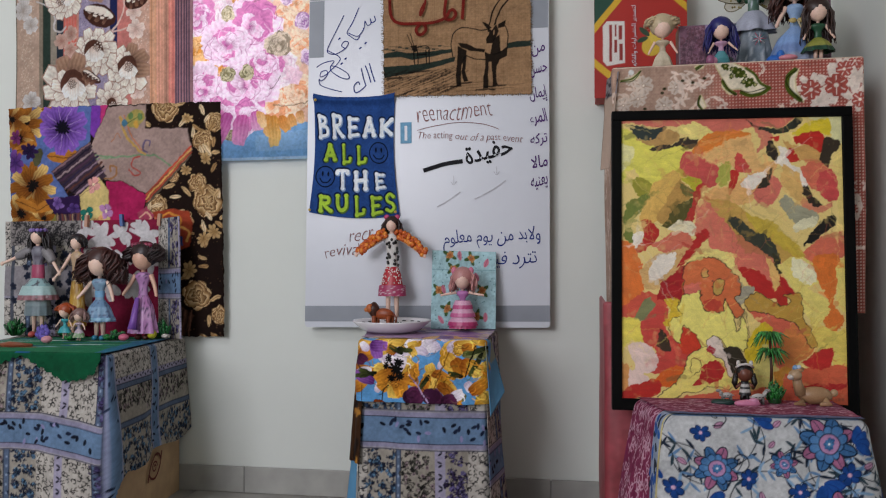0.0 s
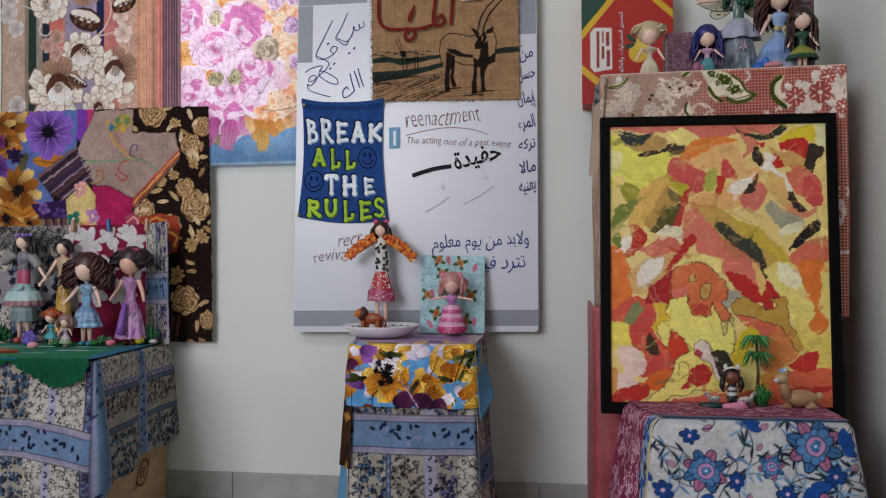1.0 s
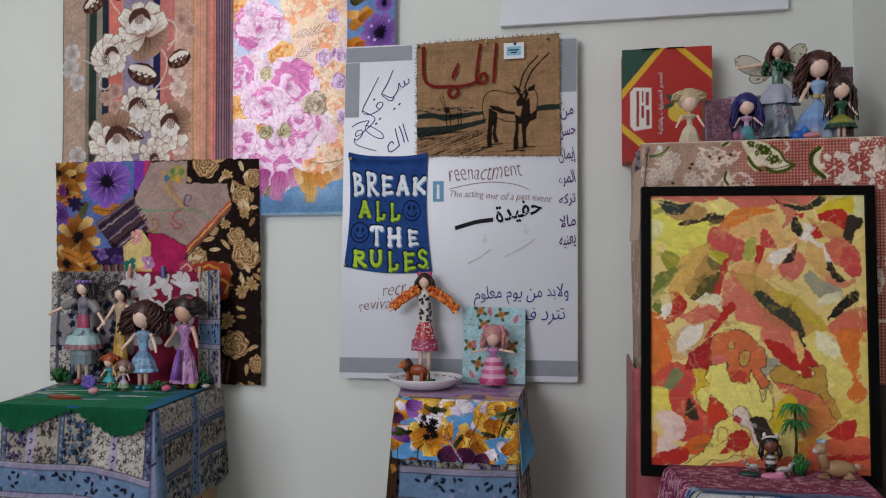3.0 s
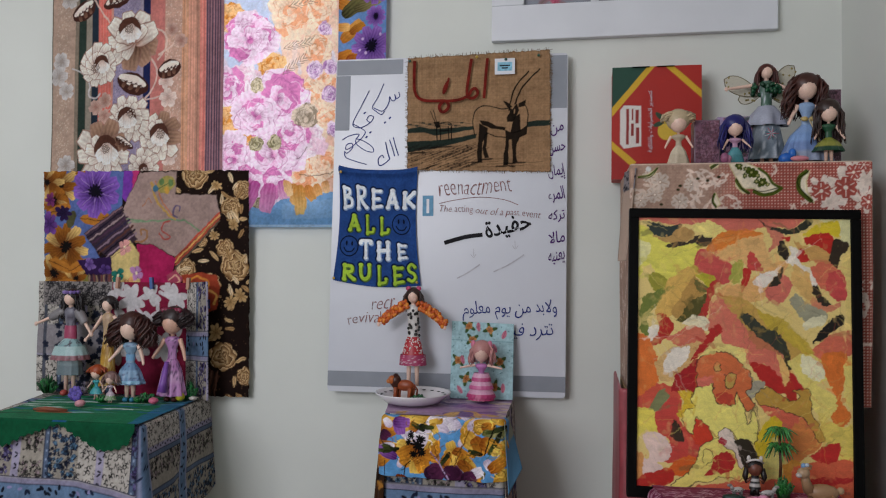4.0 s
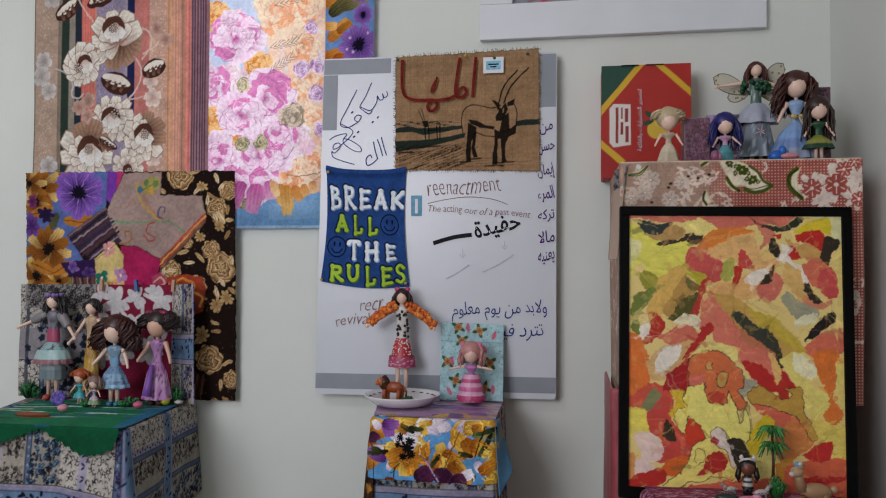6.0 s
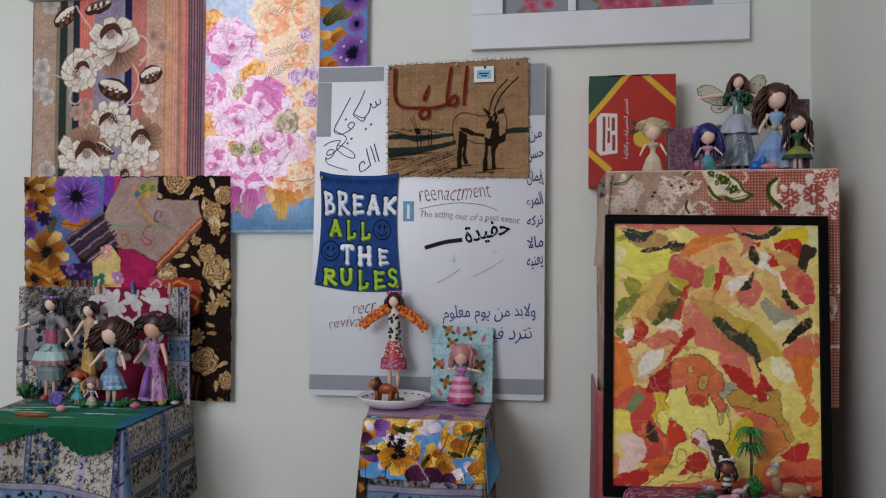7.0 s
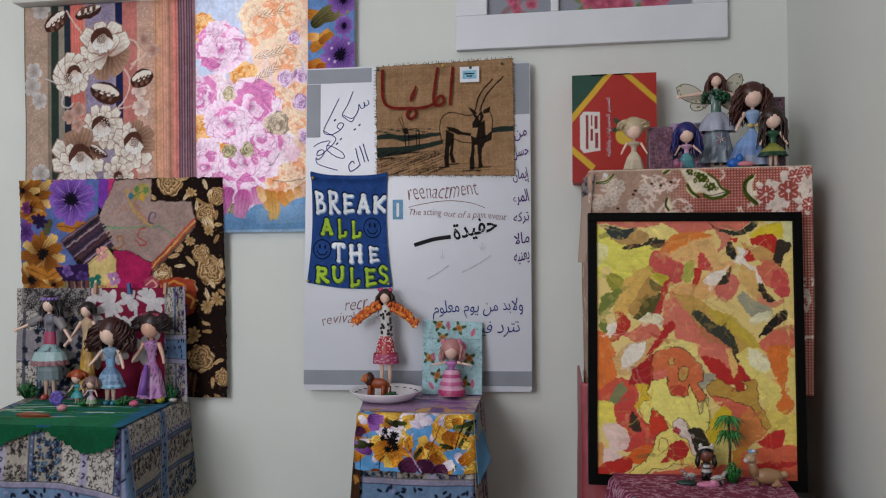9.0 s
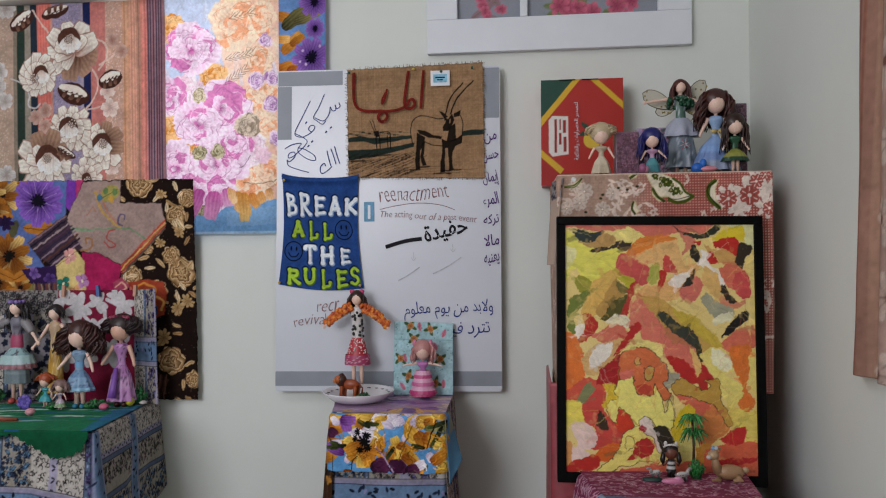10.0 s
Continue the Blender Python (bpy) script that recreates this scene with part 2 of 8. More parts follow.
def mesh_ob(name, bm, mat, parent=None, label="", smooth=False):
    me = bpy.data.meshes.new(name)
    bm.normal_update()
    bm.to_mesh(me)
    bm.free()
    for m in (mat if isinstance(mat, (list, tuple)) else [mat]):
        me.materials.append(m)
    if smooth:
        for p in me.polygons:
            p.use_smooth = True
    ob = new(name, me)
    ob.parent = parent
    if label:
        ob["label"] = label
    return ob


def part(name, bm, mat, parent, label="", smooth=False):
    return mesh_ob(name, bm, mat, parent, label, smooth)


def thing(name, label, category, group="", kind="", at=(0, 0, 0)):
    ob = new(name)
    ob.location = at
    bpy.context.view_layer.update()
    return tagged(ob, label, category, group, kind)


def box(x0, y0, z0, x1, y1, z1, bevel=0.0, bm=None):
    own = bm or bmesh.new()
    g = bmesh.ops.create_cube(own, size=1.0)
    for v in g["verts"]:
        v.co = Vector(((x0 + x1) / 2 + v.co.x * (x1 - x0), (y0 + y1) / 2 + v.co.y * (y1 - y0), (z0 + z1) / 2 + v.co.z * (z1 - z0)))
    if bevel:
        es = {e for v in g["verts"] for e in v.link_edges}
        bmesh.ops.bevel(own, geom=list(es), offset=bevel, segments=2, affect="EDGES", profile=0.6)
    return own


def sheet(name, P, col, mat, parent=None, label="", thick=0.0, hold=None):
    """A cloth as a grid of places P (rows, columns, 3) with its dye. hold: a mask of the faces to keep."""
    ny, nx = P.shape[:2]
    if nx * ny > 2500 and mat.name != "acrylic_paint":
        worn = 1 + 0.34 * (noise2(nx, ny, nx / 3, ny / 3, nx, 2) - 0.5) + 0.34 * (noise2(nx, ny, nx / 16, ny / 16, ny, 2) - 0.5)
        col = np.clip(col * worn[..., None], 0.003, 0.86)
    col = col * (np.clip(col.mean(-1, keepdims=True), 0.01, 0.6) / 0.5) ** (0.0 if mat.name == "acrylic_paint" else 0.06 if mat.name in ("sheer_voile", "printed_curtain_cloth") else 0.24)
    k = np.arange(ny * nx).reshape(ny, nx)
    f = np.stack([k[1:, :-1], k[1:, 1:], k[:-1, 1:], k[:-1, :-1]], -1).reshape(-1, 4)
    if hold is not None:
        f = f[hold[:-1, :-1].ravel()]
        used, f = np.unique(f, return_inverse=True)
        f = f.reshape(-1, 4)
        P, col, ny, nx = P.reshape(-1, 3)[used], col.reshape(-1, 3)[used], len(used), 1
    me = bpy.data.meshes.new(name)
    me.vertices.add(ny * nx)
    me.vertices.foreach_set("co", P.reshape(-1).astype(np.float32))
    me.loops.add(4 * len(f))
    me.loops.foreach_set("vertex_index", f.reshape(-1).astype(np.int32))
    me.polygons.add(len(f))
    me.polygons.foreach_set("loop_start", (np.arange(len(f)) * 4).astype(np.int32))
    me.polygons.foreach_set("use_smooth", np.ones(len(f), bool))
    me.update(calc_edges=True)
    at = me.color_attributes.new("dye", "FLOAT_COLOR", "POINT")
    at.data.foreach_set("color", np.concatenate([col.reshape(-1, 3), np.ones((ny * nx, 1))], 1).reshape(-1).astype(np.float32))
    me.materials.append(mat)
    me.validate()
    ob = new(name, me)
    ob.parent = parent
    if label:
        ob["label"] = label
    if thick:
        s = ob.modifiers.new("thickness", "SOLIDIFY")
        s.thickness, s.offset = thick, 0
    return ob


def hang(dye, corners, belly=0.0, seed=3, folds=0, fold_depth=0.0, curl=0.0, ragged=0.0):
    """The places of a cloth hung on a wall. corners: top left, top right, bottom left, bottom right."""
    a, b, c, d = [np.array(p, float) for p in corners]
    u, v = np.meshgrid(np.linspace(0, 1, dye.nx), np.linspace(0, 1, dye.ny))
    U, V = u[..., None], v[..., None]
    P = (a * (1 - U) + b * U) * (1 - V) + (c * (1 - U) + d * U) * V
    n = noise2(dye.nx, dye.ny, 3, 3, seed)
    out = belly * (n - 0.3)
    if folds:
        out = out + fold_depth * (0.5 + 0.5 * np.sin(2 * np.pi * folds * (u + 0.05 * np.sin(3 * v + seed)))) * (0.4 + 0.6 * v)
    if curl:
        out = out + curl * np.clip((np.abs(u - 0.5) * 2 - 0.8) / 0.2, 0, 1) ** 2 * v
    P[..., 1] -= out
    if ragged:
        e = noise2(dye.nx, 1, dye.nx / 5, 1, seed + 5, 2)[0] - 0.5
        g = noise2(1, dye.ny, 1, dye.ny / 5, seed + 6, 2)[:, 0] - 0.5
        P[..., 2] += ragged * e[None, :] * (np.clip((v - 0.93) / 0.07, 0, 1) - np.clip((0.05 - v) / 0.05, 0, 1))
        P[..., 0] += ragged * g[:, None] * (np.clip((u - 0.95) / 0.05, 0, 1) - np.clip((0.05 - u) / 0.05, 0, 1))
    return P

# ---- printed patterns ----


def plane(tl, tr, bl, br, w, h, x0=0.0):
    """A map from a drawing's own units, given at its four corners, to the places on a cloth w by h metres."""
    rows, rhs = [], []
    for (x, y), (u, v) in zip((tl, tr, bl, br), ((0, 0), (w, 0), (0, h), (w, h))):
        rows += [[x, y, 1, 0, 0, 0, -u * x, -u * y], [0, 0, 0, x, y, 1, -v * x, -v * y]]
        rhs += [u, v]
    m = np.linalg.solve(np.array(rows, float), np.array(rhs, float))

    def at(x, y):
        q = m[6] * x + m[7] * y + 1
        return (x0 + (m[0] * x + m[1] * y + m[2]) / q, (m[3] * x + m[4] * y + m[5]) / q)

    return at


def pairs(flat, at):
    return [at(*p) for p in zip(flat[::2], flat[1::2])]


PRINT = {"B": (((.22, 0), (.22, 1)), ((.22, .05), (.68, .08), (.72, .3), (.28, .45)), ((.28, .47), (.86, .52), (.88, .86), (.22, .95))),
         "R": (((.2, 0), (.2, 1)), ((.2, .05), (.76, .1), (.74, .42), (.25, .5)), ((.4, .5), (.62, .75), (.95, .97))),
         "E": (((.22, 0), (.22, 1)), ((.22, .07), (.92, .1)), ((.22, .5), (.72, .5)), ((.22, .93), (.95, .9))),
         "A": (((.5, .02), (.14, .97)), ((.5, .02), (.88, .97)), ((.28, .68), (.75, .68))),
         "K": (((.2, 0), (.2, 1)), ((.92, .05), (.3, .52)), ((.35, .5), (.92, .96))),
         "L": (((.2, 0), (.2, 1)), ((.2, .93), (.85, .9), (.93, .72))),
         "T": (((.03, .2), (.08, .08), (.92, .08), (.97, .2)), ((.5, .1), (.5, .97))),
         "H": (((.15, .03), (.15, .97)), ((.85, .03), (.85, .97)), ((.15, .5), (.85, .5))),
         "U": (((.15, .03), (.15, .6), (.32, .93), (.62, .95), (.85, .7), (.85, .03)),),
         "S": (((.85, .2), (.55, .05), (.2, .2), (.3, .42), (.7, .56), (.85, .8), (.5, .96), (.12, .84)),)}


def motif(d, kind, x, y, s):
    """One printed sprig: a dark curl, a blue bunch or a rose spray."""
    r = d.rng
    if kind == "vine":
        a, turn_ = 6.3 * r.rand(), 0.9 if r.rand() < 0.5 else -0.9
        pts = [(x, y)]
        for _ in range(4):
            pts.append((pts[-1][0] + s * 0.42 * math.cos(a), pts[-1][1] + s * 0.42 * math.sin(a)))
            a += turn_
        d.line(pts, s * 0.20, "14141a", 0.95)
        d.leaf(*pts[2], s * 0.6, s * 0.3, a + 2, "1c1c22")
        return
    tones = ("16192a", "222c48", "3c5878", "6a92b0") if kind == "blue" else ("1c1a1c", "34322e", "6c6a60", "a89098") if kind == "rose" else ("17141f", "3a2c58", "5c5488", "7c74a0")
    for m in range(7):
        a, q = 6.3 * r.rand(), s * (0.2 + 0.6 * r.rand())
        d.flower(x + q * math.cos(a), y + q * math.sin(a), s * (0.22 + 0.2 * r.rand()), 5, tones[m % 4], tones[(m + 1) % 4], rot=a, deep=0.4)
    for m in range(4):
        a = 6.3 * r.rand()
        d.line([(x, y), (x + s * 0.8 * math.cos(a), y + s * 0.8 * math.sin(a)), (x + s * 1.2 * math.cos(a + 0.5), y + s * 1.2 * math.sin(a + 0.5))], s * 0.08, tones[0], 0.9)
        d.leaf(x + s * 1.0 * math.cos(a), y + s * 1.0 * math.sin(a), s * 0.5, s * 0.24, a + 1.0, tones[1])


def panel(d, kind, x0, y0, x1, y1):
    """One upright stripe of the country print."""
    r = d.rng
    if kind == "band":
        d.rect(x0, y0, x1, y1, "5c6c86")
        d.rect(x0, y0, x0 + 0.0022, y1, "2c3244")
        d.rect(x1 - 0.0022, y0, x1, y1, "2c3244")
        for n in range(int((y1 - y0) * 45)):
            d.disc((x0 + x1) / 2, y0 + (n + 0.5) / 45, 0.0022, 0.003, "8c9cb4")
    elif kind == "broad":
        d.rect(x0, y0, x1, y1, "8a90ac")
        d.rect(x0 + 0.007, y0, x1 - 0.007, y1, "66809f")
        d.rect(x0, y0, x0 + 0.002, y1, "34384c")
        for n in range(int((y1 - y0) * 60)):
            px, py = x0 + 0.01 + (x1 - x0 - 0.02) * r.rand(), y0 + (y1 - y0) * r.rand()
            d.leaf(px, py, 0.013, 0.006, 6.3 * r.rand(), ("1a2036", "2c3a58", "1a2036")[n % 3])
    elif kind == "lace":
        d.rect(x0, y0, x1, y1, "9c96ac")
        for n in range(int((y1 - y0) * 70)):
            d.leaf((x0 + x1) / 2 - 0.005, y0 + n / 70, 0.012, 0.005, -0.6 if n % 2 else 0.5, "2c2c3c")
    else:
        if kind == "vine":
            d.rect(x0, y0, x1, y1, "b0aaa2")
        s = 0.0095 if kind == "vine" else 0.016
        gap = 0.0125 if kind == "vine" else 0.030
        ny, nx = max(1, int((y1 - y0) / gap)), max(1, round((x1 - x0) / gap))
        for j in range(ny + 1):
            for i in range(nx):
                px = x0 + (i + 0.5) * (x1 - x0) / nx + gap * 0.5 * (r.rand() - 0.5)
                py = y0 + (j + 0.2 + 0.6 * r.rand()) * gap
                if py < y1 - 0.004:
                    motif(d, kind, px, py, s * (0.75 + 0.5 * r.rand()))


def dye_stripes():
    """Beige, green, navy and salmon stripes under large white flowers."""
    d = Dye(0.6, 0.57, 0.0019, "a98c7c", 5, 0.006, 0.018)
    at = plane((97.7, 1.6), (400.8, -14.2), (89.4, 326.3), (394.9, 324.8), 0.6, 0.57)
    k = 0.6 / 304.0
    for a, b, c in ((88, 96, "6a6456"), (96, 137, "bba08e"), (137, 143, "8f8272"), (143, 156, "32423a"), (156, 166, "9c9284"), (166, 178, "2a3644"), (178, 202, "da7468"), (202, 206, "cc9080"),
                    (206, 253, "9c90aa"), (253, 258, "a89cae"), (258, 271, "222a58"), (271, 297, "c87e76"), (297, 326, "cca694"), (326, 337, "d8a584"), (337, 349, "e0aa94"), (349, 357, "c4927c"),
                    (357, 368, "de8c80"), (368, 400, "a67c84")):
        d.rect((a - 94) * k, -0.1, (b - 94) * k, 0.7, c)
    for x, c in ((328, "b07c60"), (332, "d8b498"), (340, "b88468"), (345, "c08c72"), (352, "8a6a60"), (360, "e0a898"), (364, "b86a64")):
        d.rect((x - 94) * k, -0.1, (x - 92.4) * k, 0.7, c, 0.7)
    for x in (181, 186, 191, 196):
        d.rect((x - 94) * k, -0.1, (x - 92.6) * k, 0.7, "dc948a", 0.6)
    for x in (369, 373, 378, 383, 387, 391):
        d.rect((x - 94) * k, -0.1, (x - 91.8) * k, 0.7, "3e3852", 0.85)
    d.speck(10 * k, 0, 34 * k, 0.57, 420, 0.0014, "dccdb8", 0.75)
    d.speck(112 * k, 0, 159 * k, 0.57, 900, 0.0012, "4a4868", 0.55)
    d.speck(112 * k, 0, 159 * k, 0.57, 500, 0.0012, "ccc4d0", 0.6)
    d.speck(203 * k, 0, 231 * k, 0.57, 420, 0.0014, "ead9c8", 0.8)

    def vine(w, col, *p):
        d.line(pairs(p, at), w, col, 0.95)

    vine(0.006, "dcc4b6", 280, 58, 296, 68, 297, 92, 282, 112)
    vine(0.006, "d8bfb4", 268, 108, 280, 130, 274, 160, 254, 186)
    vine(0.005, "dcc4b6", 284, 104, 305, 92, 322, 74)
    vine(0.005, "c8c4c4", 132, 128, 152, 140, 160, 158, 158, 172)
    vine(0.006, "ccc6c4", 166, 148, 158, 172, 170, 180, 178, 172)
    vine(0.005, "cfb4aa", 254, 184, 278, 180, 300, 170)
    vine(0.005, "d8bfb0", 172, 8, 190, 36, 204, 52)
    vine(0.004, "d0b4a8", 186, 212, 196, 200, 206, 208)
    vine(0.004, "d8c4ba", 236, 160, 242, 175, 236, 190)

    def bloom(x, y, r, n, rot, shade, cup, stamens):
        """shade: the side whose petals lie in the print's brown; cup: the inner white bowl."""
        px, py = at(x, y)
        for ring, scale in ((0, 1.0), (1, 0.66)):
            for m in range(n):
                a = rot + 6.283 * (m + 0.5 * ring) / n
                side = math.cos(a - shade) if shade is not None else -1
                tip, base = ("fbeade", "a47a6a") if side < 0.5 else ("b48e76", "442619")
                if ring and side >= 0.5:
                    continue
                ln = r * k * scale * (0.92 + 0.16 * d.rng.rand())
                wd = r * k * scale * (0.5 + 0.16 * d.rng.rand())
                d.petal(px, py, ln * 1.03, wd * 1.14, a, "6c4638", "b08c7c")
                d.petal(px, py, ln, wd, a, base, tip)
        cx, cy = at(x + cup[0], y + cup[1])
        d.disc(cx - 0.003, cy - 0.003, cup[2] * k * 1.12, cup[2] * k * 1.1, "5c382c")
        for a in (2.5, 0.6, 1.55):
            d.petal(cx - 0.55 * cup[2] * k * math.cos(a), cy - 0.55 * cup[2] * k * math.sin(a), cup[2] * k * 1.7, cup[2] * k * 1.05, a, "c8ac9c", "faf2ea")
        sx, sy = at(x + stamens[0], y + stamens[1])
        for m in range(8):
            a = m * 0.9
            q = 0.011 if m else 0
            d.disc(sx + q * math.cos(a), sy + q * math.sin(a), 0.0045, 0.0045, "4e3026")
            d.disc(sx + q * math.cos(a), sy + q * math.sin(a), 0.0022, 0.0022, "e8d8cc")

    def small(x, y, r, col, dark):
        px, py = at(x, y)
        for m in range(5):
            d.petal(px, py, r * k, r * k * 0.9, m * 1.26 + x, dark, col)
        d.disc(px, py, r * k * 0.18, r * k * 0.18, dark)

    for x, y, r in ((112, 116, 15), (108, 142, 16), (120, 168, 14), (128, 5, 16), (118, 300, 16)):
        small(x, y, r, "d4d0ce", "a89c94")
    for x, y, r in ((297, 150, 13), (300, 182, 15), (262, 276, 13), (238, 235, 12), (300, 285, 14)):
        small(x, y, r, "ecdcd2", "c8a89c")
    for x, y, r in ((188, 184, 12), (170, 196, 12), (186, 212, 12), (308, 60, 10), (323, 79, 11)):
        small(x, y, r, "d0b0a2", "a87c6e")
    bloom(238, 78, 47, 9, 0.3, 0.9, (-4, -18, 17), (-6, -20))
    bloom(176, 122, 33, 11, 0.1, None, (7, -2, 12), (-6, 4))
    bloom(230, 216, 36, 10, 0.5, None, (-2, 0, 14), (4, -8))
    bloom(285, 248, 38, 9, 0.8, -0.35, (0, -2, 15), (2, -3))
    bloom(184, 276, 48, 9, 0.2, -0.9, (6, -4, 20), (4, -6))
    bloom(256, 302, 28, 9, 0.2, None, (0, 6, 8), (0, 8))

    def dark_leaf(x, y, ln, deg, w):
        (px, py), r = at(x, y), radians(deg)
        d.leaf(px, py, ln * k, w * k, r, "4a2a22")
        d.leaf(px + 0.05 * ln * k * math.cos(r), py + 0.05 * ln * k * math.sin(r) - 0.14 * w * k, ln * k * 0.88, w * k * 0.5, r, "f0e2d6")
        for m in range(3):
            u = 0.28 + 0.22 * m
            d.petal(px + u * ln * k * math.cos(r), py + u * ln * k * math.sin(r), 0.022, 0.012, r + 1.9, "4a2a22", "8a6452")
        for m in range(4):
            s = 0.25 + 0.15 * m
            d.leaf(px + s * ln * k * math.cos(r), py + s * ln * k * math.sin(r), 0.010, 0.004, r - 0.5, "4a2a22")
        d.line([(px, py), (px + 0.9 * ln * k * math.cos(r), py + 0.9 * ln * k * math.sin(r))], 0.0025, "4a2a22")

    for a in ((134, 42, 46, -35, 28), (234, 2, 48, 165, 20), (211, 146, 56, 18, 34), (282, 138, 42, -18, 28), (208, 250, 34, 32, 14)):
        dark_leaf(*a)
    return d


def dye_pink():
    """Pink cabbage roses and orange blooms on pale blue, with a blue hem."""
    d = Dye(0.39, 0.75, 0.0019, "bccae4", 8, 0.010, 0.016)
    at = plane((398.1, -12.3), (609.7, -23.3), (390.7, 410.5), (601.2, 412.0), 0.39, 0.75)
    k = 0.39 / 211.0
    r = d.rng
    d.poly(pairs((498, -30, 620, -30, 610, 350, 520, 350, 505, 150), at), "f0c0a4", 0.9)
    d.poly(pairs((495, 60, 600, 40, 600, 130, 505, 150), at), "f2cdb8", 0.9)
    for n in range(90):
        x, y = 395 + 205 * r.rand(), 350 * r.rand()
        d.dab(*at(x, y), 0.03 + 0.04 * r.rand(), 0.006 + 0.012 * r.rand(), 1.0 + r.rand(), ("eedcd8", "f2dcc4", "f0ecf2", "d8d8ea")[n % 4] if x > 500 else ("dcd0e4", "e8d4e4", "d0d8ea")[n % 3], 0.6)

    def cabbage(x, y, s, dark, mid, light, squash=1.0):
        """A full rose: petals from the rim inwards, each dark at its foot and pale at its lip."""
        px, py = at(x, y)
        ph = x * 0.37
        for scale, n in ((1.0, 9), (0.82, 8), (0.62, 7), (0.44, 5), (0.26, 4)):
            for m in range(n):
                a = ph + 6.283 * m / n + 0.5 * (r.rand() - 0.5)
                ln = s * k * scale * (0.85 + 0.3 * r.rand())
                d.petal(px, py, ln, ln * (0.75 + 0.2 * r.rand()), a, dark if r.rand() < 0.55 else mid, light if r.rand() < 0.7 else mid, squash)
            ph += 0.5
        for m in range(26):
            a, q = 6.283 * r.rand(), s * k * (0.3 + 0.6 * r.rand())
            t = a + 1.2
            x1, y1 = px + q * math.cos(a), py + q * math.sin(a) * squash
            d.line([(x1, y1), (x1 + 0.3 * s * k * math.cos(t), y1 + 0.3 * s * k * math.sin(t) * squash), (x1 + 0.5 * s * k * math.cos(t + 0.7), y1 + 0.5 * s * k * math.sin(t + 0.7) * squash)],
                   0.0026, dark if m % 2 else light, 0.55)

    PK, OR, WH = ("a8508f", "d886bc", "f8dcee"), ("cc8a5e", "eeac86", "f8dcc4"), ("c89cbc", "e8c8d8", "f6e4ea")
    for x, y, s in ((525, 30, 45), (565, 95, 28), (552, 185, 34), (578, 225, 28), (532, 318, 42), (575, 300, 28), (570, 20, 30), (575, 150, 24)):
        cabbage(x, y, s, *OR)
    for x, y, s in ((408, 40, 28), (484, 128, 24), (405, 225, 24), (440, 250, 22)):
        cabbage(x, y, s, "b86c2c", "dc9444", "f0c48c")
    for x, y, s in ((432, 152, 28), (545, 262, 32), (455, 160, 22), (478, 250, 24)):
        cabbage(x, y, s, *WH)
    for x, y, s, q in ((444, 78, 50, 0.85), (404, 165, 32, 1), (494, 185, 58, 0.9), (455, 215, 44, 0.9), (414, 290, 42, 1), (484, 285, 52, 1.0), (520, 245, 30, 1), (475, 345, 44, 0.9), (438, 338, 34, 1.1)):
        cabbage(x, y, s, *PK, q)
    for x, y, s in ((560, 135, 14), (588, 130, 12), (585, 178, 15), (592, 240, 13), (578, 62, 12)):
        cabbage(x, y, s, "8a5a9c", "b88cc0", "ecd8ec")
    cabbage(543, 215, 22, "6a5e50", "988a78", "d8c8b4")
    cabbage(458, 162, 11, "6a6048", "a89a70", "e0d4b8")
    for x, y, s in ((455, 265, 12), (488, 262, 12), (440, 365, 14), (460, 372, 12)):
        cabbage(x, y, s, "5c5440", "8a8460", "c8c0a0")

    def feather(x, y, x1, y1, n=7):
        for m in range(n):
            u = m / n
            px, py = at(x + (x1 - x) * u, y + (y1 - y) * u)
            a = math.atan2(y1 - y, x1 - x)
            for sgn in (-1, 1):
                d.line([(px, py), (px + 0.026 * math.cos(a + sgn * 0.5), py + 0.026 * math.sin(a + sgn * 0.5))], 0.0026, "7c6a5c", 0.7)

    feather(505, 97, 555, 84)
    feather(503, 142, 546, 110)
    feather(515, 22, 560, 10, 5)
    d.line(pairs((530, 320, 560, 322, 590, 315), at), 0.002, "6a5440")
    d.line(pairs((545, 270, 535, 285, 525, 292), at), 0.002, "6a4a60")
    d.poly(pairs((380, 392, 440, 372, 470, 382, 500, 362, 520, 352, 560, 356, 612, 345, 612, 430, 380, 430), at), "7cabd8")
    d.poly(pairs((500, 372, 560, 365, 612, 362, 612, 395, 500, 398), at), "9cc2e4", 0.5)
    for x, y, x1, y1, w, a, b in ((455, 330, 430, 388, 24, "a8488c", "d48cc0"), (478, 335, 470, 385, 28, "b0508f", "dc9cc8"), (500, 330, 508, 362, 24, "b45a98", "e4b0d4"), (440, 335, 415, 365, 24, "a8488c", "d890c0"),
                                 (520, 335, 522, 372, 18, "c88844", "ecc07c"), (530, 338, 532, 390, 24, "cc8a3c", "f0c880"), (545, 338, 555, 366, 16, "c07838", "e4a860"), (560, 335, 566, 358, 15, "c88848", "ecb878"),
                                 (575, 330, 580, 352, 14, "cc9058", "f0c898"), (508, 330, 515, 356, 14, "d09a60", "f0d0a0")):
        (p, q), (p1, q1) = at(x, y), at(x1, y1)
        d.petal(p, q, math.hypot(p1 - p, q1 - q), w * k, math.atan2(q1 - q, p1 - p), a, b)
    d.rect(-0.1, 0.742, 0.5, 0.8, "b4cfe8", 0.8)
    return d


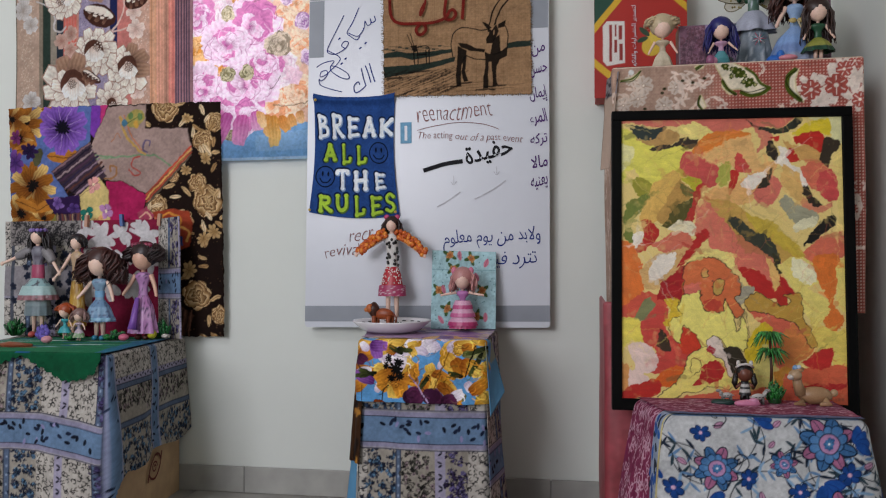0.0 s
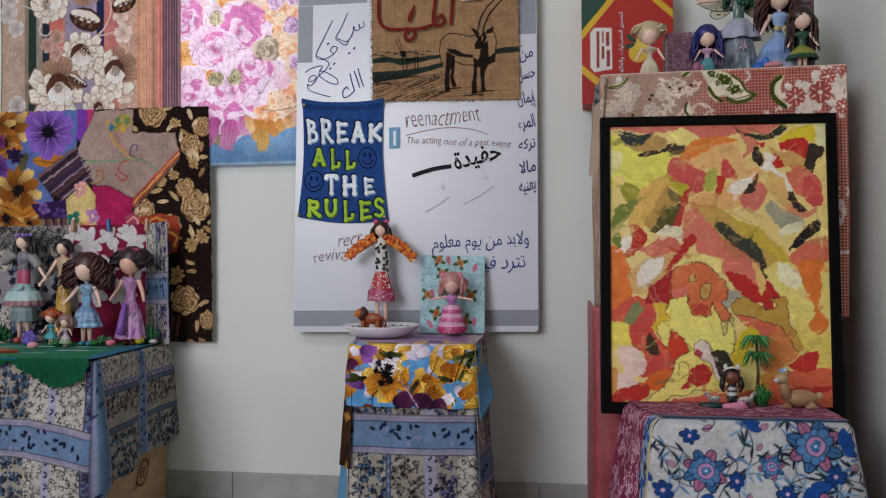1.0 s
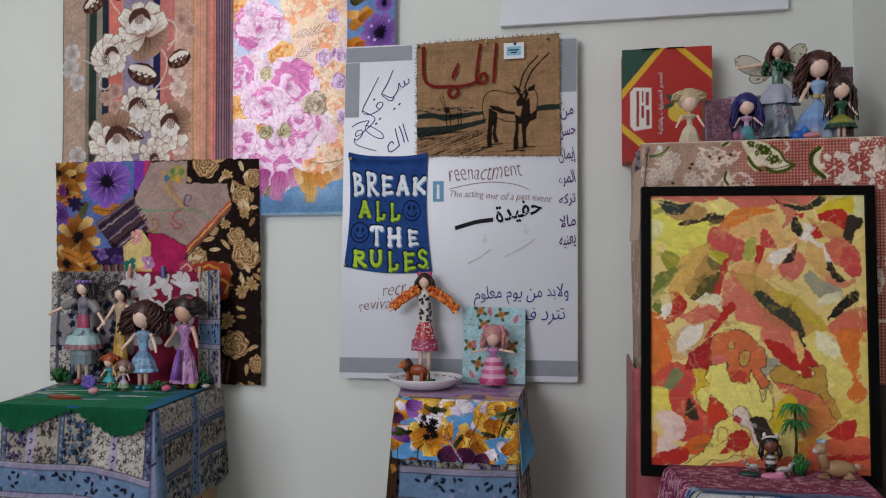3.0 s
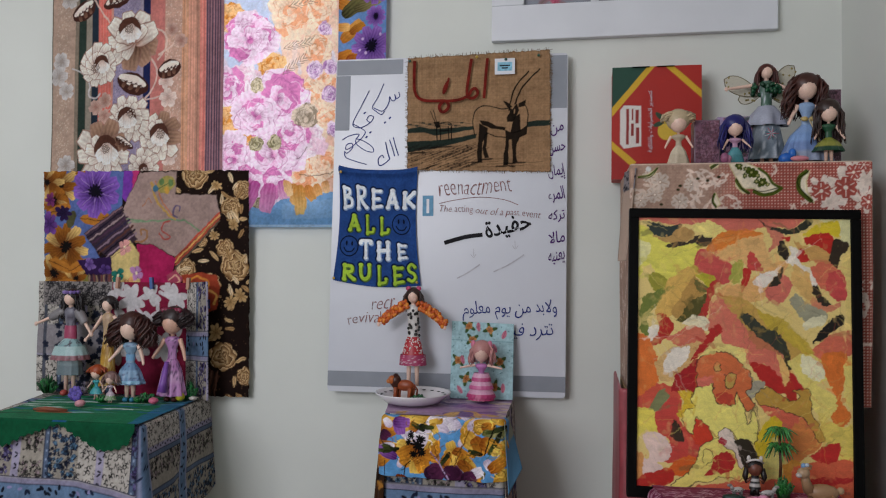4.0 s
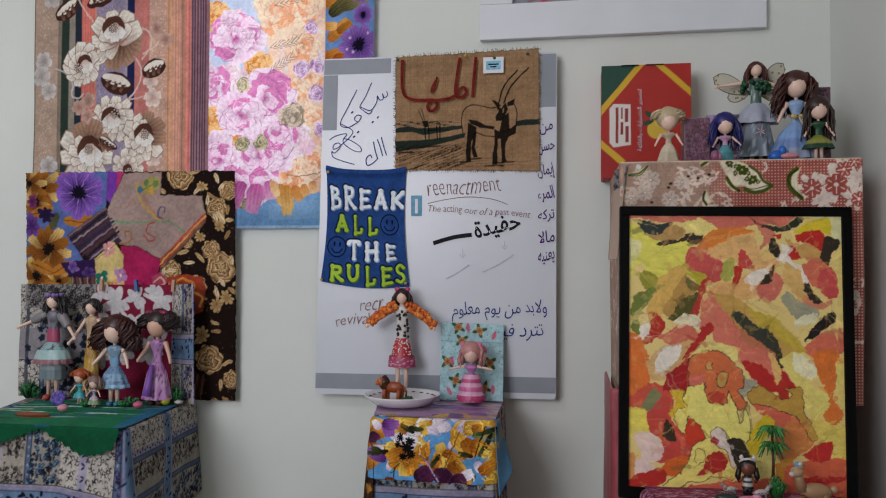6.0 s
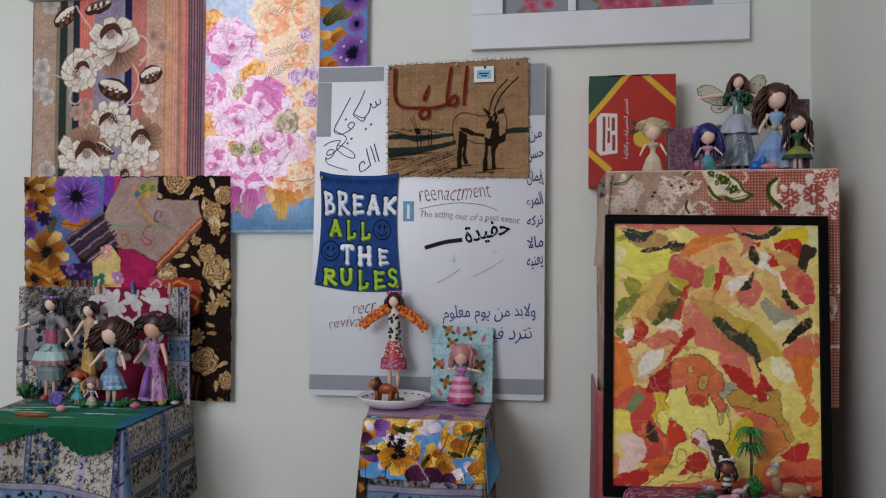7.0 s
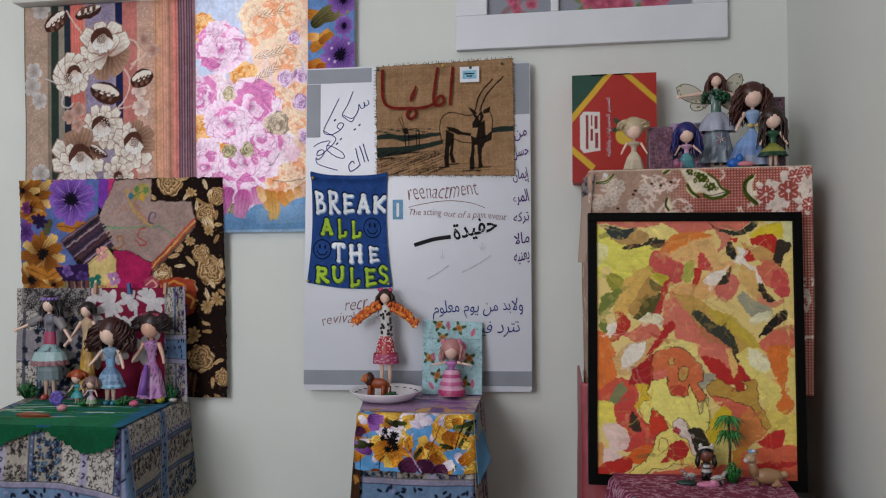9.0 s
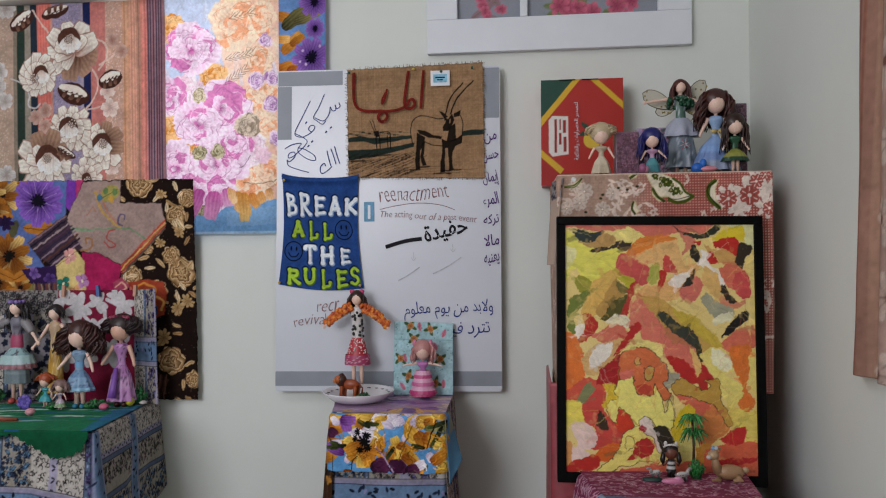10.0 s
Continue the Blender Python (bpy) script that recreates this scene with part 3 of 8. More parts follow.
def big_purple(d, x, y, s):
    for n in range(9):
        d.petal(x, y, s * (0.9 + 0.2 * d.rng.rand()), s * 0.6, n * 0.7 + 0.3, "34145e", "8c60c0")
    for n in range(9):
        a = n * 0.7 + 0.3
        d.line([(x + 0.25 * s * math.cos(a), y + 0.25 * s * math.sin(a)), (x + 0.8 * s * math.cos(a), y + 0.8 * s * math.sin(a))], 0.0022, "b99ad0", 0.6)
    d.flower(x, y, s * 0.3, 12, "1c1230", "120c20", rot=0.2, deep=0.5)


def dye_purple():
    d = Dye(0.15, 0.335, 0.0019, "6c92c8", 12, 0.006, 0.02)
    at = plane((603.9, -23.2), (688.6, -27.6), (600.2, 170.2), (683.9, 168.0), 0.15, 0.335)
    k = 0.15 / 84.0
    for x, y, ln, deg, w, a, b in ((600, 15, 40, 20, 20, "a86420", "d89a44"), (608, 85, 48, -45, 20, "b06a20", "dca04c"), (622, 70, 30, -30, 14, "8a4c1c", "c8842c"), (598, 118, 34, -20, 22, "9c5418", "d08a34"),
                                   (610, 40, 60, -38, 24, "34321e", "8a8450"), (630, 30, 50, -20, 16, "4a4428", "a49a64"), (598, 60, 24, 0, 16, "c07c2c", "e4b46c"), (615, 120, 30, -10, 20, "8a3c14", "c87a2c")):
        d.petal(*at(x, y), ln * k, w * k, radians(deg), a, b)
    for x, y, s in ((660, 92, 34), (668, 40, 18), (668, -10, 28)):
        for m in range(9):
            d.petal(*at(x, y), s * k, s * k * 0.55, m * 0.7 + 0.2, "38166a", "9c70c4")
        d.flower(*at(x, y), s * k * 0.34, 12, "1c1230", "120c20", rot=0.2, deep=0.5)
    for x, y in ((645, 80), (650, 105), (675, 72), (640, 100)):
        d.disc(*at(x, y), 0.004, 0.004, "d8c0e0", 0, 0.8)
    return d


def orange_bloom(d, x, y, s, rot=0.0, tone="c98a2e"):
    for n in range(11):
        a = rot + n * 0.571
        d.petal(x + 0.08 * s * math.cos(a), y + 0.08 * s * math.sin(a), s * (0.8 + 0.3 * d.rng.rand()), s * 0.42, a, "6a3410", tone if n % 3 else "d8b46c")
    d.flower(x, y, s * 0.26, 9, "241a14", "140e0c", rot=rot, deep=0.5)


def dye_patchwork():
    """Nine patches, stitched: see the polygons."""
    d = Dye(0.7, 0.7, 0.0023, "2a1812", 15, 0.008, 0.014)
    r = d.rng
    k = 0.7 / 815.0

    def at(x, y):
        return (x * k, (y - 20) * k)

    d.ids = np.zeros((d.ny, d.nx), int)

    def patch(pts, colour):
        """One stitched piece; it becomes a part of its own."""
        d.poly(pts, colour)
        probe = np.zeros_like(d.c)
        keep, d.c = d.c, probe
        d.poly(pts, np.ones(3))
        d.c = keep
        d.ids[probe[..., 0] > 0.5] = d.ids.max() + 1

    # brown ground with cream roses
    d.speck(0.2, 0, 0.7, 0.7, 420, 0.0011, "8a6a4c")
    for x, y, s in ((745, 152, 40), (760, 365, 58), (712, 690, 54), (795, 760, 34), (610, 35, 52), (735, 880, 52), (790, 90, 36), (722, 300, 36), (575, 372, 34), (632, 275, 24), (470, 700, 50), (560, 820, 50), (665, 430, 40)):
        d.rose(*at(x, y), s * k, "6b4426", "a88458", "d8b98c", x, 3.4)
    for n in range(70):
        x, y = at(480 + 330 * r.rand(), 20 + 880 * r.rand())
        d.leaf(x, y, 0.028 + 0.016 * r.rand(), 0.012, r.rand() * 6.3, ("caa878", "b08a5c", "d8c09a")[n % 3], "5a3a24")
    for x, y, s in ((685, 605, 30), (680, 255, 20), (740, 495, 26), (780, 470, 26), (755, 215, 20), (690, 75, 20)):
        d.flower(*at(x, y), s * k, 8, "c8a674", "a07a4c", rot=x, deep=0.5)
    # purple flower patch
    patch([at(0, 20), at(330, 20), at(320, 150), at(170, 250), at(230, 340), at(150, 350), at(170, 460), at(0, 470)], "5a6ea8")
    for x, y, s, t in ((60, 80, 80, 0.5), (40, 130, 60, 1.5), (90, 300, 95, 0.2), (40, 400, 70, 0.9), (15, 60, 60, 0), (130, 420, 50, 0.3)):
        orange_bloom(d, *at(x, y), s * k, t, "a96a24")
    for x, y, t in ((130, 25, 0.1), (170, 210, -0.25), (150, 195, 0.1), (20, 350, 0.4), (100, 390, -0.4), (60, 430, 0.2), (10, 180, -0.3)):
        d.leaf(*at(x, y), 0.09, 0.035, t, "b8762c", "5c3014")
    d.leaf(*at(100, 230), 0.06, 0.03, -1.2, "5b5a3c")
    d.flower(*at(80, 175), 0.028, 7, "3a2058", "241640", rot=1, deep=0.4)
    d.flower(*at(20, 215), 0.035, 7, "7a4a9c", "42246a", rot=1, deep=0.4)
    d.flower(*at(25, 125), 0.02, 6, "8a3a74", "54205a", rot=1, deep=0.4)
    big_purple(d, *at(215, 95), 0.082)
    patch([at(330, 20), at(392, 18), at(340, 135), at(322, 120)], "7a3ca8")
    patch([at(365, 20), at(394, 18), at(362, 88)], "c43a78")
    # beige embroidered patch
    beige = [at(395, 25), at(540, 22), at(535, 105), at(690, 110), at(705, 185), at(530, 335), at(440, 290), at(372, 285), at(345, 240), at(310, 200), at(340, 130)]
    patch(beige, "a58c84")
    d.line([at(318, 150), at(340, 195), at(440, 205), at(560, 200), at(625, 240)], 0.005, "7a9a74")
    d.line([at(310, 215), at(350, 210), at(430, 205)], 0.004, "82a07c")
    d.line([at(440, 65), at(460, 130), at(500, 175), at(530, 195)], 0.007, "c09a54")
    d.line([at(455, 60), at(480, 130), at(520, 180)], 0.004, "c87a54")
    d.line([at(350, 250), at(375, 280), at(415, 270), at(420, 240), at(395, 235), at(395, 255)], 0.006, "a8764c")
    d.line([at(470, 250), at(490, 270), at(510, 262), at(480, 240), at(485, 212), at(512, 205)], 0.005, "b5544c")
    d.line([at(548, 165), at(545, 150), at(528, 155), at(525, 180), at(540, 190)], 0.005, "6a5c7c")
    d.leaf(*at(460, 90), 0.07, 0.05, -0.5, "a89a54", "6a7a44")
    for x, y, c in ((480, 60, "6a8a54"), (515, 65, "6a8a54"), (455, 85, "4a7a94"), (500, 90, "c89a44")):
        d.disc(*at(x, y), 0.008, 0.011, c)
    d.line([at(405, 150), at(425, 120), at(440, 135)], 0.003, "b07a5c")
    for n, c in enumerate(("c8503c", "d8a05c", "b8503c", "6a5a4c")):
        d.line([at(700, 172 + 10 * n), at(530, 340 + 12 * n)], 0.006, c, smooth=False)
    # striped patch
    stripes = [at(165, 250), at(320, 148), at(345, 220), at(380, 270), at(275, 340), at(215, 310)]
    patch(stripes, "4a3848")
    for n, c in enumerate(("8a6a72", "2a2238", "a08a8c", "5a3a54", "3a3050", "8c7484", "6a4038", "241c30", "9a8090")):
        o = 12 * n
        d.line([at(172 + o * 0.75, 252 + o), at(322 + o * 0.55, 152 + o)], 0.0055, c, smooth=False)
    # small patches
    patch([at(375, 290), at(440, 290), at(530, 340), at(515, 400), at(560, 470), at(390, 470)], "b5245c")
    patch([at(275, 335), at(350, 275), at(385, 320), at(388, 470), at(278, 470)], "cfb878")
    for x, y, c in ((300, 405, "2a8474"), (375, 395, "b884b4"), (330, 300, "d89a94"), (345, 440, "d8a06c")):
        d.flower(*at(x, y), 0.024, 4, c, c, "e6d8b0", rot=0.5, deep=0.45)
    patch([at(135, 350), at(275, 335), at(275, 400), at(180, 410)], "3c2258")
    d.flower(*at(190, 365), 0.02, 5, "8a6ab0", "5a3a84", rot=0.5)
    d.flower(*at(250, 385), 0.02, 5, "6a4a94", "3a2264", rot=0.5)
    patch([at(180, 405), at(275, 398), at(276, 470), at(185, 470)], "6a4a54")
    for n in range(9):
        d.line([at(186 + 10 * n, 404), at(186 + 10 * n, 470)], 0.004, ("a8906a", "34243c", "8a4a3c")[n % 3], smooth=False)
    patch([at(145, 440), at(180, 405), at(186, 470), at(150, 470)], "8a8440")
    # paisley patch
    patch([at(555, 400), at(620, 388), at(690, 400), at(702, 440), at(690, 520), at(640, 540), at(575, 500)], "a8442c")
    for pts, c in (([(570, 440), (610, 405), (660, 425), (640, 460)], "d08a3c"), ([(590, 470), (640, 450), (690, 470), (680, 500)], "d8a054"),
                   ([(650, 530), (630, 500), (660, 490), (662, 515)], "34508c"), ([(600, 430), (630, 430), (640, 445)], "5a6a3c"), ([(565, 420), (580, 470), (620, 510)], "c86a54")):
        d.line([at(*p) for p in pts], 0.007, c)
    patch([at(495, 400), at(530, 380), at(560, 410), at(530, 460), at(505, 450)], "b04a64")
    d.line([at(505, 420), at(530, 400), at(545, 420), at(525, 435)], 0.005, "d8a890")
    patch([at(610, 880), at(620, 800), at(650, 730), at(700, 760), at(650, 860)], "5c3c30")
    for n in range(5):
        d.line([at(618 + 14 * n, 870), at(650 + 10 * n, 745)], 0.005, ("7a5444", "3a2820")[n % 2], smooth=False)
    # seams
    for pts in (beige, stripes):
        d.line(pts + pts[:1], 0.0018, "5a4640", 0.6, smooth=False)
    return d


def dye_burlap():
    """Brown burlap: green ground lines and a plain dark horned shape."""
    d = Dye(0.42, 0.34, 0.0016, "a3805e", 19, 0.003, 0.012)
    r = d.rng
    k = 0.42 / 715.0

    def at(x, y):
        return ((x - 355) * k, (y - 40) * k)

    for n in range(240):
        y = 0.34 * r.rand()
        d.rect(0, y, 0.42, y + 0.001, ("b08e6c", "8c6c4e")[n % 2], 0.28)
    for n in range(240):
        x = 0.42 * r.rand()
        d.rect(x, 0, x + 0.001, 0.34, ("b08e6c", "8c6c4e")[n % 2], 0.28)
    at = plane((724, 114.8), (976.4, 101.7), (722.4, 311.7), (975.1, 316.8), 0.42, 0.34)
    dark, teal = "17120f", "1a3834"

    def shape(col, *flat):
        d.poly(pairs(flat, at), col, 0.94)

    def stroke(wd, *flat):
        d.line(pairs(flat, at), wd, dark, 0.95)

    shape(teal, 723, 240, 745, 236, 760, 240, 800, 238, 836, 235, 836, 241, 800, 247, 770, 252, 750, 246, 723, 247)
    shape(teal, 723, 262, 760, 261, 800, 257, 842, 249, 840, 257, 800, 267, 765, 275, 723, 281)
    shape(teal, 932, 229, 950, 226, 978, 226, 978, 235, 932, 238)
    for n in range(9):
        d.dab(*at(728 + 11 * n, 232 + 3 * math.sin(n * 2.1)), 0.012, 0.004, 0.1, teal)
    for n in range(80):
        x, y = 725 + 125 * r.rand(), 268 + 42 * r.rand()
        d.dab(*at(x, y), 0.006 * r.rand() + 0.003, 0.0028, -0.35, "2a2018", ragged=0.1)
    for x, y, l in ((842, 299, 0.04), (858, 294, 0.04), (892, 306, 0.06), (910, 301, 0.06), (740, 282, 0.05), (780, 272, 0.06)):
        d.dab(*at(x, y), l, 0.004, -0.05, "2a2018")
    # plain horned animal shape
    stroke(0.0028, 838, 250, 835, 228, 839, 210, 850, 201, 865, 201, 888, 206, 905, 202)
    stroke(0.0026, 929, 199, 934, 212, 932, 240)
    stroke(0.0026, 860, 248, 876, 254, 894, 256)
    shape(dark, 847, 225, 862, 228, 878, 236, 894, 239, 892, 244, 868, 240, 852, 233)
    shape(dark, 847, 230, 862, 240, 861, 250, 852, 264, 851, 284, 851, 298, 843, 299, 842, 280, 845, 262)
    shape(dark, 856, 250, 862, 248, 858, 274, 863, 291, 856, 292, 852, 276)
    shape(dark, 893, 243, 905, 248, 925, 240, 933, 234, 932, 250, 919, 257, 913, 268, 912, 288, 915, 300, 906, 301, 905, 280, 904, 260, 900, 260, 898, 280, 898, 304, 889, 305, 890, 285, 894, 262)
    shape(dark, 908, 222, 919, 214, 921, 246, 902, 249)
    shape(dark, 898, 200, 906, 207, 914, 196, 918, 208, 912, 221, 906, 229, 896, 229, 895, 222, 900, 214)
    shape(dark, 889, 191, 899, 195, 906, 202, 897, 203)
    shape(dark, 917, 196, 931, 190, 928, 201, 917, 203)
    d.leaf(*at(901, 209), 0.012, 0.004, 1.9, "a3805e")
    d.leaf(*at(910, 206), 0.014, 0.004, 1.7, "a3805e")
    stroke(0.0042, 902, 197, 911, 168, 936, 140)
    stroke(0.0042, 911, 197, 925, 167, 956, 136)
    # small far one
    stroke(0.002, 762, 208, 770, 228)
    stroke(0.002, 767, 207, 773, 228)
    shape(dark, 767, 228, 777, 226, 779, 236, 773, 239)
    stroke(0.0022, 778, 231, 790, 228, 798, 232, 798, 242)
    for x in (772, 778, 792, 797):
        stroke(0.0032, x, 236, x + 1, 259)
    d.dab(*at(785, 243), 0.03, 0.005, 0, dark)
    return d


def dye_shirt():
    """Blue cotton printed with four rows of fat, flared letters and two round smiling marks."""
    d = Dye(0.26, 0.335, 0.00125, "2a4f92", 23, 0.002, 0.02)
    at = plane((601.6, 309.5), (741.2, 313.4), (589.9, 505.3), (744.9, 516.8), 0.26, 0.335)

    d.ids = np.zeros((d.ny, d.nx), int)

    def letter(ch, x0, y0, x1, y1, col):
        keep = d.c.copy()
        w = abs(at(x1, y0)[0] - at(x0, y0)[0])
        for grow, dx, c in ((0.010, 0.0, "14264e"), (0.0035, 0.0022, "86a0c4" if col == "d8dde0" else "5c7c34"), (0.0, 0.0, col)):
            for stroke in PRINT[ch]:
                pts = [(p + dx, q + dx) for p, q in (at(x0 + (x1 - x0) * u, y0 + (y1 - y0) * v) for u, v in stroke)]
                d.line(pts, 0.25 * w + grow, c)
                for p in (pts[0], pts[-1]):
                    d.disc(*p, 0.18 * w + grow / 2, 0.14 * w + grow / 2, c)
        d.ids[np.abs(d.c - keep).max(-1) > 0.004] = d.ids.max() + 1

    for word, col, spots in (("BREAK", "d8dde0", ((604, 340, 622, 374), (629, 338, 649, 374), (657, 343, 676, 374), (685, 345, 708, 374), (715, 350, 739, 374))),
                             ("ALL", "a6c840", ((613, 386, 635, 412), (646, 387, 662, 418), (673, 391, 690, 419))),
                             ("THE", "d8dde0", ((636, 428, 656, 461), (667, 433, 691, 463), (705, 438, 722, 464))),
                             ("RULES", "a6c840", ((604, 474, 626, 500), (634, 472, 656, 498), (667, 475, 684, 507), (695, 477, 714, 508), (721, 473, 739, 507)))):
        for ch, (x0, y0, x1, y1) in zip(word, spots):
            letter(ch, x0, y0, x1, y1, col)
    for sx, sy in ((714, 403), (615, 440)):
        x, y = at(sx, sy)
        d.disc(x, y, 0.031, 0.031, "0e1730")
        d.disc(x, y, 0.0275, 0.0275, "2a4f92")
        d.disc(x - 0.009, y - 0.008, 0.0032, 0.007, "0e1730")
        d.disc(x + 0.009, y - 0.008, 0.0032, 0.007, "0e1730")
        d.line([(x - 0.017, y + 0.006), (x - 0.008, y + 0.016), (x + 0.008, y + 0.016), (x + 0.017, y + 0.006)], 0.0036, "0e1730")
    for n in range(15):
        x, y = at(611 + n * 5.4, 506 + 0.75 * n)
        d.rect(x, y, x + 0.006 + 0.002 * (n % 2), y + 0.011, "0f1834", 0.85 if n % 4 else 0)
    return d


def dye_pane(w, h, seed):
    d = Dye(w, h, 0.004, "868a94", seed, 0.006, 0.03)
    r = d.rng
    for n in range(26 if seed == 2 else 12):
        x, y = (0.05 + (w - 0.12) * r.rand(), h - 0.09 * r.rand()) if seed == 2 else (0.07 + 0.06 * r.rand(), h - 0.10 * r.rand())
        d.leaf(x, y, 0.05, 0.02, r.rand() * 6.3, "6c7a4c" if seed == 2 else "8a6a72", "4a5a38")
    for n in range(9):
        x, y = (0.04 + 0.16 * r.rand() if n < 6 else 0.25 + 0.08 * r.rand(), h - 0.06 * r.rand()) if seed == 2 else (0.07 + 0.07 * r.rand(), h - 0.1 * r.rand())
        d.flower(x, y, 0.03 if seed == 2 else 0.018, 7, "c8647c", "8c2c4c", rot=n, deep=0.4)
    return d


def dye_side_curtain():
    d = Dye(0.5, 1.235, 0.004, "a07868", 29, 0.006, 0.05)
    for a, b, c in ((0, 0.012, "7e4c42"), (0.018, 0.024, "8a5348"), (0.03, 0.036, "7e4c42"), (0.042, 0.05, "94604f"), (0.075, 0.10, "b08a74"), (0.10, 0.108, "6a4a40"), (0.13, 0.2, "b3968a")):
        d.rect(a, -0.1, b, 1.4, c, 0.85)
    for n in range(9):
        d.flower(0.14 + 0.03 * (n % 2), 0.1 + 0.14 * n, 0.045, 9, "cdb9ac", "b89a8c", "7a5446", rot=n, deep=0.25)
    return d


def dye_country(w, h, step, seed, centre=False, reach=9.0, start=0.0):
    """Cream cotton printed with dark curls, blue bunches and lilac lace in panels, and a broad blue band."""
    d = Dye(w, h, min(step, 0.0021), "9a9388", seed, 0.004, 0.02)
    r = d.rng
    y0, y1 = (0.185, 0.245) if centre else (0.163, 0.220)
    order = (("vine", 0.075), ("band", 0.016), ("lilac", 0.062), ("lace", 0.024), ("rose", 0.070), ("band", 0.016), ("blue", 0.080), ("vine", 0.052), ("lace", 0.022))
    if centre:
        order = (("vine", 0.050), ("blue", 0.075), ("band", 0.013), ("rose", 0.085), ("lace", 0.026), ("lilac", 0.055))
    x, n = -start, 0
    while x < min(w, reach):
        kind, wd = order[n % len(order)]
        panel(d, kind, x, 0.0, min(x + wd, reach), h)
        x, n = x + wd, n + 1
    d.rect(-1, y0 - 0.017, reach, y1 + 0.017, "98949c")
    d.rect(-1, y0 - 0.012, reach, y1 + 0.012, "8c88a0")
    d.rect(-1, y0, reach, y1, "66809f")
    for yy in (y0 - 0.017, y1 + 0.015, y0 - 0.001, y1):
        d.rect(-1, yy, reach, yy + 0.0022, "30344a", 0.9)
    for _ in range(int(min(w, reach) * 90)):
        px, py, a = min(w, reach) * r.rand(), y0 + 0.008 + (y1 - y0 - 0.016) * r.rand(), r.rand() * 6.3
        d.leaf(px, py, 0.015, 0.008, a, ("181c30", "8c86b0", "222c48", "181c30")[int(4 * r.rand())])
    if reach < w:
        d.rect(reach, -1, 9, 1, "9a9388")
        panel(d, "vine", reach + 0.03, 0.0, w, 0.066)
        panel(d, "rose", reach + 0.03, 0.098, w, 0.165)
        panel(d, "blue", reach + 0.03, 0.195, w, h)
        for yy in (0.068, 0.162):
            if yy < 0.1:
                d.rect(reach, yy, 9, yy + 0.016, "9690a8")
                for n in range(int((w - reach) * 70)):
                    d.leaf(reach + n / 70, yy + 0.006, 0.011, 0.005, 0.5 if n % 2 else -0.4, "2c2c3c")
            d.rect(reach, yy + 0.015, 9, yy + 0.029, "5c6c86")
            d.rect(reach, yy + 0.0145, 9, yy + 0.0167, "2c3244")
            d.rect(reach, yy + 0.0275, 9, yy + 0.0297, "2c3244")
        panel(d, "broad", reach - 0.004, 0.0, reach + 0.034, h)
        panel(d, "broad", reach + 0.225, 0.0, reach + 0.268, h)
    return d


